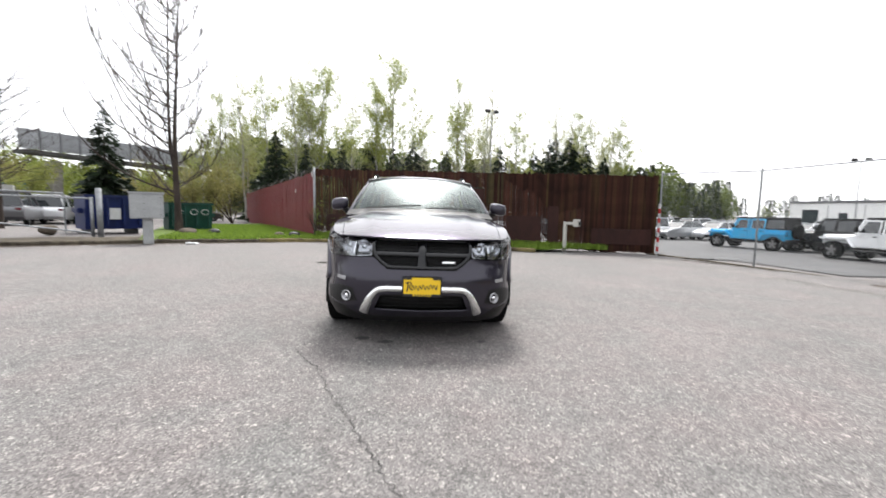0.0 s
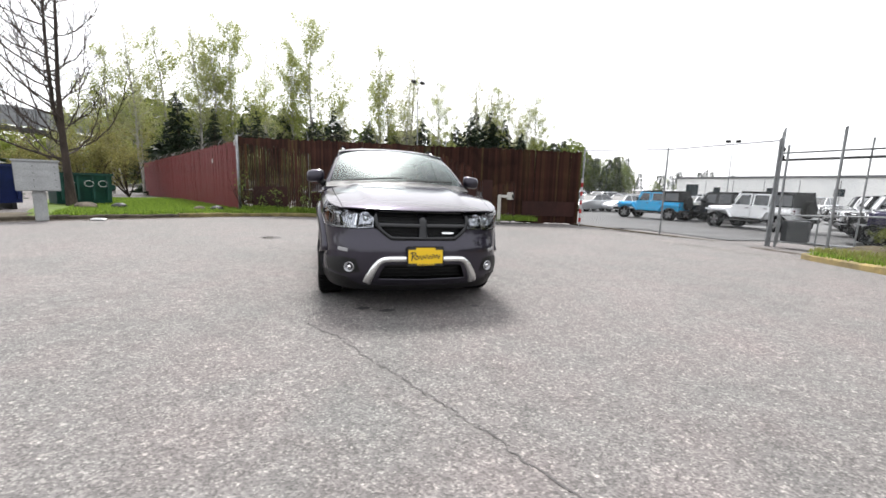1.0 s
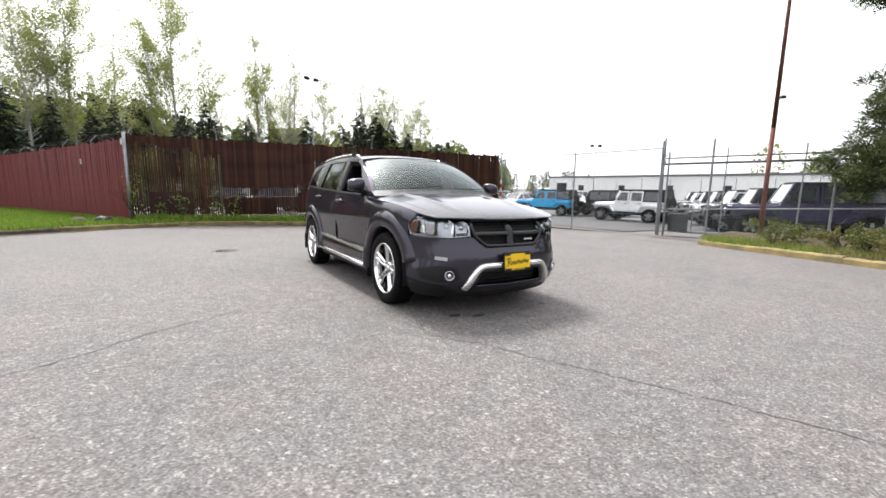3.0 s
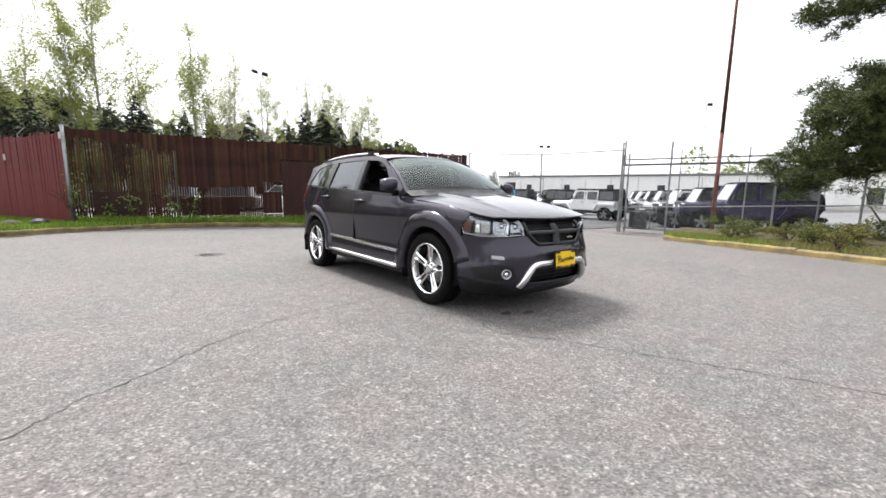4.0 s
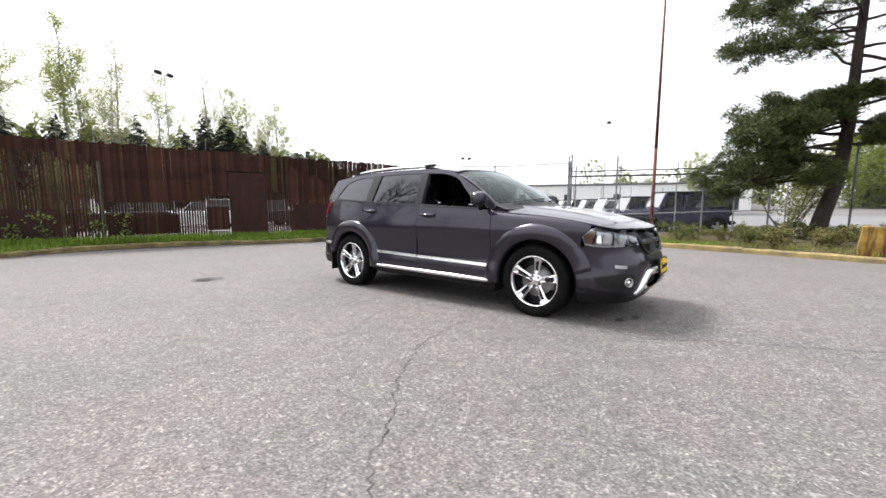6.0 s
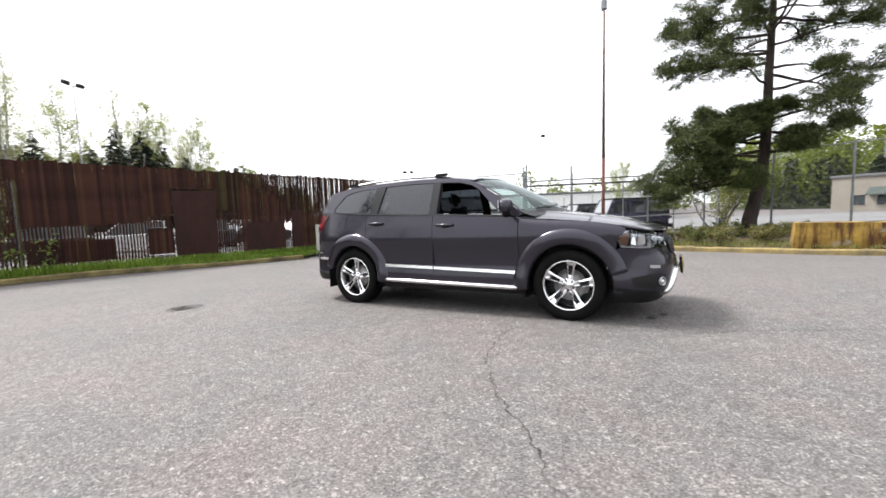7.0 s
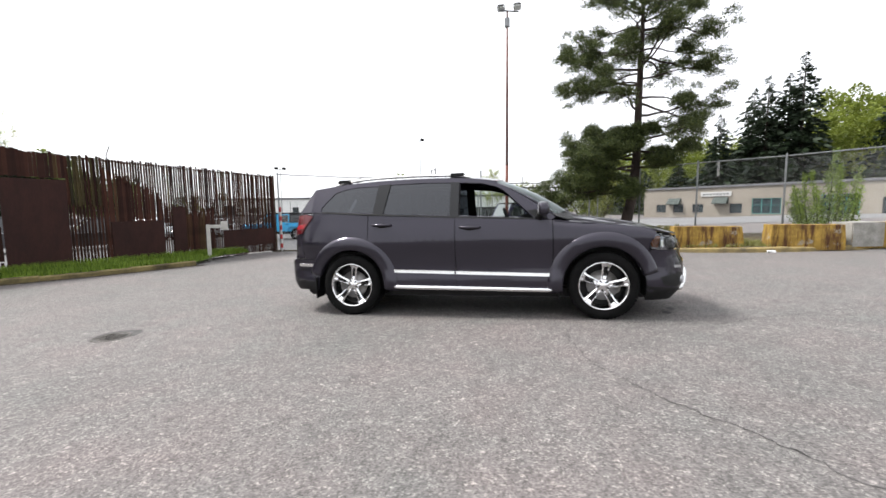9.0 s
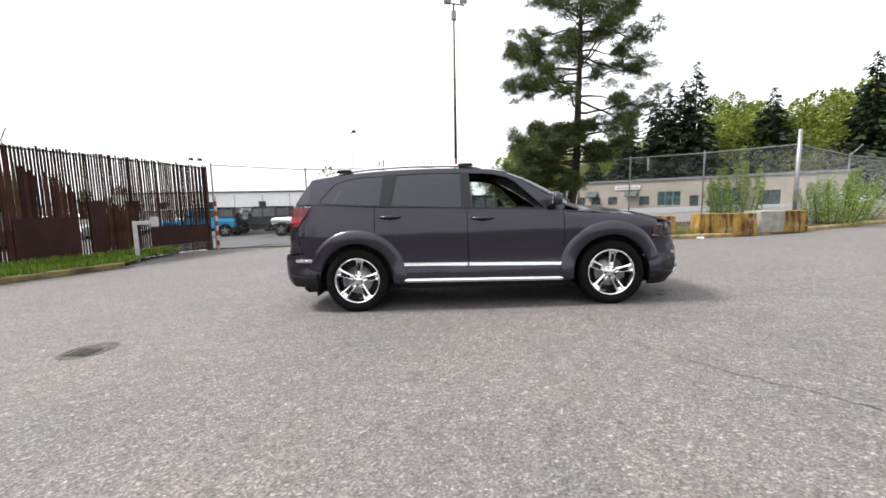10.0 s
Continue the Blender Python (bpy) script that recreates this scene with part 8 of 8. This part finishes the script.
def sapling(x, y, tall, wide, shoots, label, seed):
    """A thicket of upright leafy shoots."""
    random.seed(seed)
    t = thing("sapling", pose(x, y, lie(x, y) + 0.1), label, "sapling", "saplings along the road fence")
    cl = Cloud()
    for i in range(shoots):
        a, f = random.uniform(0, 6.283), math.sqrt(random.random())
        high = tall * (1.05 - 0.55 * f) * random.uniform(0.75, 1.1)
        root = Vector((math.cos(a) * f * wide * 0.3, math.sin(a) * f * wide * 0.3, 0))
        tip = Vector((math.cos(a) * f * wide * 0.5, math.sin(a) * f * wide * 0.5, high))
        mid = root.lerp(tip, 0.5) + Vector((random.uniform(-0.1, 0.1), random.uniform(-0.1, 0.1), 0))
        part("shoot", tube(B(), [root, mid, tip], [0.013, 0.009, 0.003], 5, False), BARK_BROWN, t)
        for m in range(int(60 * high)):
            u = random.random() ** 0.8
            p = (root.lerp(mid, u * 2) if u < 0.5 else mid.lerp(tip, u * 2 - 1))
            cl.puff(p, 0.24 * (1.15 - 0.8 * u), 4, 0.062)
    cl.mesh("foliage", FRESH_LEAF, t)


shrub(15.6, -2.35, 2.7, 1.9, WILLOW_LEAF, "yellow-green bush beyond the fence by the pine", 50, 5200, 0.1)
sapling(9.75, -8.55, 2.75, 2.5, 26, "young leafy saplings growing through the road fence", 47)
sapling(9.6, -11.9, 2.2, 2.6, 24, "bright green saplings beside the road fence", 48)
sapling(11.4, -14.0, 2.3, 2.8, 24, "bright green saplings beside the road fence", 49)
for i, (x, y) in enumerate(((9.4, -0.9), (9.9, -1.6), (10.4, -2.4), (9.3, -2.1), (11.0, -1.4), (11.2, -2.9), (9.1, -3.1), (10.0, -3.5), (10.6, -0.4), (8.8, -2.7), (9.8, 0.3), (8.9, -1.4), (9.6, -3.0), (10.3, -1.3), (11.6, -2.1), (8.5, -3.6), (9.2, -4.3), (10.9, -3.6), (8.2, -1.9), (9.0, 0.2))):
    shrub(x, y, 0.34 + 0.05 * (i % 4), 0.8 + 0.1 * (i % 3), OLIVE_WEED if i % 3 else DRY_LEAF, "low weedy mound of olive and dry stems on the bank", 60 + i, 1500, 0.045, base_z=lie(x, y) + 0.12)
for i, d in enumerate((0.15, 0.9, 1.6, 2.6, 3.3)):
    x, y = wall_at(FENCE_A, FENCE_B, d / 14.04)
    shrub(x, y - 0.2, 0.9 + 0.5 * (i == 0), 0.35, FRESH_LEAF, "bramble climbing at the foot of the brown fence", 80 + i, 110, 0.07, base_z=lie(x, y) + 0.1)

for i, (x, y, tall) in enumerate(((-3.9, 15.6, 2.3), (-2.9, 15.5, 2.1), (-1.9, 15.2, 2.2))):
    shrub(x, y, tall, 1.5, OLIVE_WEED, "olive thicket growing behind the brown fence", 90 + i, 4200, 0.07)

# the big pine on the bank
random.seed(51)
pine = thing("pine_tree", pose(12.5, -2.95, 0.1), "large dark pine with a leaning trunk and layered boughs", "tree")
bm = B()
trunk = [Vector((0, 0, -0.3)), Vector((0.05, -0.1, 0.6)), Vector((0.25, -0.38, 1.8)), Vector((0.35, -0.5, 3.4)), Vector((0.3, -0.5, 5.5)), Vector((0.28, -0.55, 8.0)), Vector((0.3, -0.55, 11.0))]
tube(bm, trunk, [0.27, 0.22, 0.19, 0.16, 0.13, 0.09, 0.02], 12)
needles = Cloud()
tuft = random.Random(52)


def bough(q, a, long, rise, r, clumps, big, where=(3, 4, 5, 5, 6, 6, 7, 7)):
    """A bough whose outer half carries rounded, layered clumps of needles."""
    pts, p = [q.copy()], q.copy()
    d = Vector((math.cos(a), math.sin(a), rise)).normalized()
    for i in range(7):
        d = (d + Vector((random.uniform(-0.25, 0.25), random.uniform(-0.25, 0.25), random.uniform(-0.26, 0.26)))).normalized()
        p = p + d * long / 7
        pts.append(p.copy())
    tube(bm, pts, [r * (1 - 0.8 * i / 7) for i in range(8)], 6, False)
    for _ in range(clumps):
        i = random.choice(where)
        b = a + random.uniform(-1.5, 1.5)
        e = pts[i] + Vector((math.cos(b), math.sin(b), random.uniform(-0.7, 0.9))) * random.uniform(0.1, 0.32 * long)
        tube(bm, [pts[i], e], [r * 0.25, 0.006], 4, False)
        w = big * random.uniform(0.6, 1.2)
        for _ in range(int(1050 * w * w / 0.2)):
            o = Vector((tuft.gauss(0, 0.5), tuft.gauss(0, 0.5), 0))
            if o.length > 1.15:
                o *= 1.1 / o.length
            o.z = tuft.gauss(0, 0.3) + 0.55 * (1 - o.length)
            needles.leaf(e + o * w, (o.x + tuft.uniform(-0.7, 0.7), o.y + tuft.uniform(-0.7, 0.7), tuft.uniform(-0.2, 0.9)), tuft.uniform(0.07, 0.15), 0.021, (tuft.uniform(-1, 1), tuft.uniform(-1, 1), tuft.uniform(-1, 1)))


def from_trunk(z):
    k = next(j for j in range(6) if trunk[j + 1].z >= z)
    return trunk[k].lerp(trunk[k + 1], (z - trunk[k].z) / (trunk[k + 1].z - trunk[k].z))


# a heavy skirt sloping out over the bank, then an open upper crown of chunky, drooping clumps
for i in range(21):
    f = i / 20
    deg = (100, 125, 80, 150, 110, 60, 95, 250, 135, 300, 85, 170, 120)[i % 13] + random.uniform(-12, 12)
    out = (3.35 if 70 <= deg <= 140 else 1.7) * (1 - 0.62 * f)
    bough(from_trunk(1.95 + 2.4 * f), radians(deg), out * random.uniform(0.85, 1.1), -0.06 + 0.04 * f, 0.06, 22, 0.26)
for i in range(24):
    z = 5.9 + 5.0 * (i / 23)
    deg = 137.5 * i + random.uniform(-20, 20)
    long = (2.9 - 0.2 * (z - 5.5)) * random.uniform(0.6, 1.05)
    bough(from_trunk(z), radians(deg), long, random.uniform(-0.08, 0.3), 0.045, 11, 0.25, (4, 4, 5, 5, 6, 6, 7, 7))
for z, deg, long, rise, many in ((6.1, 98, 3.1, -0.08, 17), (6.7, 88, 2.9, 0.0, 15), (5.8, 106, 3.0, -0.1, 16), (7.4, 95, 2.6, 0.05, 13), (5.4, 262, 2.4, -0.2, 12), (7.2, 272, 3.0, -0.02, 14), (8.2, 265, 2.7, 0.0, 13), (4.4, 268, 2.2, -0.2, 12), (4.9, 258, 2.5, -0.28, 12), (3.5, 272, 2.2, 0.0, 14), (3.9, 250, 2.4, 0.05, 14), (4.3, 292, 2.3, 0.0, 12), (8.8, 92, 2.3, 0.05, 12), (9.4, 270, 2.3, 0.1, 12), (5.1, 130, 1.8, -0.05, 11), (5.6, 225, 1.7, -0.1, 11), (6.3, 165, 1.5, 0.0, 9), (7.0, 215, 1.9, 0.0, 11), (7.8, 140, 1.8, 0.05, 11), (8.5, 195, 1.5, 0.1, 9)):
    bough(from_trunk(z), radians(deg), long, rise, 0.055, many, 0.25, (4, 5, 6, 6, 7, 7))
part("trunk", bm, BARK_BROWN, pine)
pine.matrix_basis = pose(11.5, -2.88, 0.1) @ Matrix.Scale(0.94, 4)
needles.mesh("needles", PINE_NEEDLE, pine)

# ---- wooded slopes far off ----
FAR_GREEN = leafy("far_spring_wood", (0.0925, 0.116, 0.0193), (0.193, 0.231, 0.0424))
FAR_DARK = leafy("far_conifer_wood", (0.00804, 0.01474, 0.00737), (0.0268, 0.03886, 0.01608), 0.1)
HILL = speckled("wooded_slope", (0.0335, 0.0469, 0.0134), (0.0737, 0.0938, 0.0268), 0.05, 1.0, 1.0)


def slope(name, a, b, deep, high, label):
    """A long rising bank that closes the view."""
    bm = B()
    n, m = 24, 8
    ax = Vector((b[0] - a[0], b[1] - a[1], 0))
    out = Vector((ax.y, -ax.x, 0)).normalized()
    rows = []
    for i in range(n + 1):
        p = Vector((a[0], a[1], 0)) + ax * i / n
        if p.dot(out) < 0:
            out = -out
        rows.append([bm.verts.new((*(p + out * deep * j / m).to_2d(), -1.2 + high * ease(0, 1, j / m) * (0.75 + 0.35 * noise.noise((i * 0.35, j * 0.2, high))))) for j in range(m + 1)])
    for r, s in zip(rows, rows[1:]):
        for j in range(m):
            bm.faces.new((r[j], s[j], s[j + 1], r[j + 1]))
    bmesh.ops.recalc_face_normals(bm, faces=bm.faces)
    return tagged(part(name, bm, HILL, smooth=True), label, "backdrop", kind="structure")


def wood(name, a, b, deep, high, count, tall, material, label, seed, conifer=False, leaves=330):
    random.seed(seed)
    cl = Cloud()
    ax = Vector((b[0] - a[0], b[1] - a[1], 0))
    out = Vector((ax.y, -ax.x, 0)).normalized()
    if (Vector((a[0], a[1], 0)) + ax / 2).dot(out) < 0:
        out = -out
    for i in range(count):
        u, v = random.random(), random.random() ** 1.3
        p = Vector((a[0], a[1], 0)) + ax * u + out * deep * v
        g = -1.0 + high * ease(0, 1, v) * 0.85
        t = tall * random.uniform(0.6, 1.2)
        for _ in range(leaves):
            h = random.random()
            if conifer:
                w = t * 0.2 * (1 - h) + 0.2
            else:
                w = t * 0.3 * math.sin(math.pi * min(0.97, 0.12 + h * 0.85)) + 0.2
            ang, rr = random.uniform(0, 6.283), w * math.sqrt(random.random())
            q = p + Vector((math.cos(ang) * rr, math.sin(ang) * rr, g + t * (0.1 + 0.9 * h)))
            s = t * 0.85 / math.sqrt(leaves) * random.uniform(0.6, 1.4)
            cl.leaf(q, (math.cos(ang), math.sin(ang), random.uniform(-0.8, 0.1) if conifer else random.uniform(-0.6, 1)), s * 1.4, s)
    return tagged(cl.mesh(name, material), label, "woods", kind="stuff")


slope("backdrop_hill", (104, -8), (62, -84), 60, 14, "wooded slope behind the beige building")
wood("far_woods", (88, -50), (58, -88), 40, 13, 140, 17, FAR_GREEN, "spring-green woods on the slope", 71, leaves=1000)
wood("far_woods", (106, -8), (88, -50), 30, 8, 95, 12, FAR_GREEN, "low woods behind the beige building", 72, leaves=700)
wood("far_conifers", (102, -14), (84, -52), 20, 5, 44, 9.5, FAR_DARK, "dark conifers behind the beige building", 73, True)
for k, x, y, top in ((0, 82.9, -35.3, 18.7), (1, 92.0, -38.0, 14.5), (0, 90.0, -44.0, 25.0), (1, 86.0, -44.5, 26.0), (0, 87.0, -48.5, 26.5), (1, 84.5, -49.5, 29.5), (2, 81.0, -63.0, 23.0), (0, 70.0, -72.0, 26.0), (1, 66.0, -76.0, 24.0), (2, 94.0, -32.0, 12.0)):
    plant(FIRS[k], x, y, top, 31 * x, 12.0)
slope("backdrop_hill", (-70, 130), (70, 165), 60, 15, "wooded rise behind the brown fence")
FAR_MID = leafy("far_mixed_wood", (0.0201, 0.0362, 0.00965), (0.105, 0.133, 0.0281))
wood("far_woods", (-46, 100), (12, 118), 40, 9, 140, 15.5, FAR_MID, "mixed green woods on the rise behind the fence", 74, leaves=500)
wood("far_woods", (12, 118), (64, 132), 40, 6, 110, 12.0, FAR_MID, "mixed green woods behind the brown fence", 85)
wood("far_conifers", (-45, 92), (95, 140), 30, 6, 80, 16, FAR_DARK, "dark firs behind the brown fence", 75, True)
FAR_OLIVE = leafy("far_olive_wood", (0.055, 0.075, 0.02), (0.15, 0.185, 0.045))
wood("far_woods", (58, 134), (84, 120), 25, 6, 60, 14.0, FAR_OLIVE, "mixed green woods on the rise beyond the lot", 86)
wood("far_woods", (80, 122), (98, 111), 25, 5, 46, 9.5, FAR_OLIVE, "mixed wooded rise beyond the lot", 82, leaves=800)
wood("far_conifers", (60, 132), (80, 122), 16, 6, 30, 15.0, FAR_DARK, "tall dark firs on the rise beyond the lot", 83, True, 600)
wood("far_conifers", (80, 121), (97, 111), 16, 4, 11, 11.0, FAR_DARK, "dark firs stepping down beyond the lot", 88, True, 500)
wood("far_woods", (98, 112), (150, 80), 40, 3, 40, 4.5, FAR_GREEN, "spring-green woods beyond the lot", 76)
wood("far_conifers", (98, 116), (150, 90), 30, 3, 22, 7.0, FAR_DARK, "low dark firs beyond the lot", 77, True)
slope("backdrop_hill", (-125, 75), (-35, 150), 50, 17, "wooded rise behind the elevated road")
wood("far_woods", (-120, 80), (-40, 146), 40, 14, 130, 9, FAR_GREEN, "olive woods on the rise behind the elevated road", 84)
wood("far_woods", (-95, 60), (-50, 110), 30, 6, 50, 9, FAR_GREEN, "spring-green woods under the elevated road", 78)
wood("far_woods", (90, 30), (110, -6), 20, 4, 22, 8, FAR_GREEN, "trees beyond the warehouse", 79)
wood("far_woods", (120, 30), (124, -4), 20, 2, 40, 6, FAR_GREEN, "low wooded rise behind the warehouse", 87)
# unseen woods, added behind the camera so the car has a horizon to reflect
wood("far_woods", (-60, -120), (90, -130), 20, 5, 60, 12, FAR_GREEN, "unseen woods added behind the camera for the car to mirror", 80, leaves=160)
wood("far_woods", (-120, 40), (-130, -90), 20, 5, 50, 12, FAR_GREEN, "unseen woods added behind the camera for the car to mirror", 81, leaves=160)
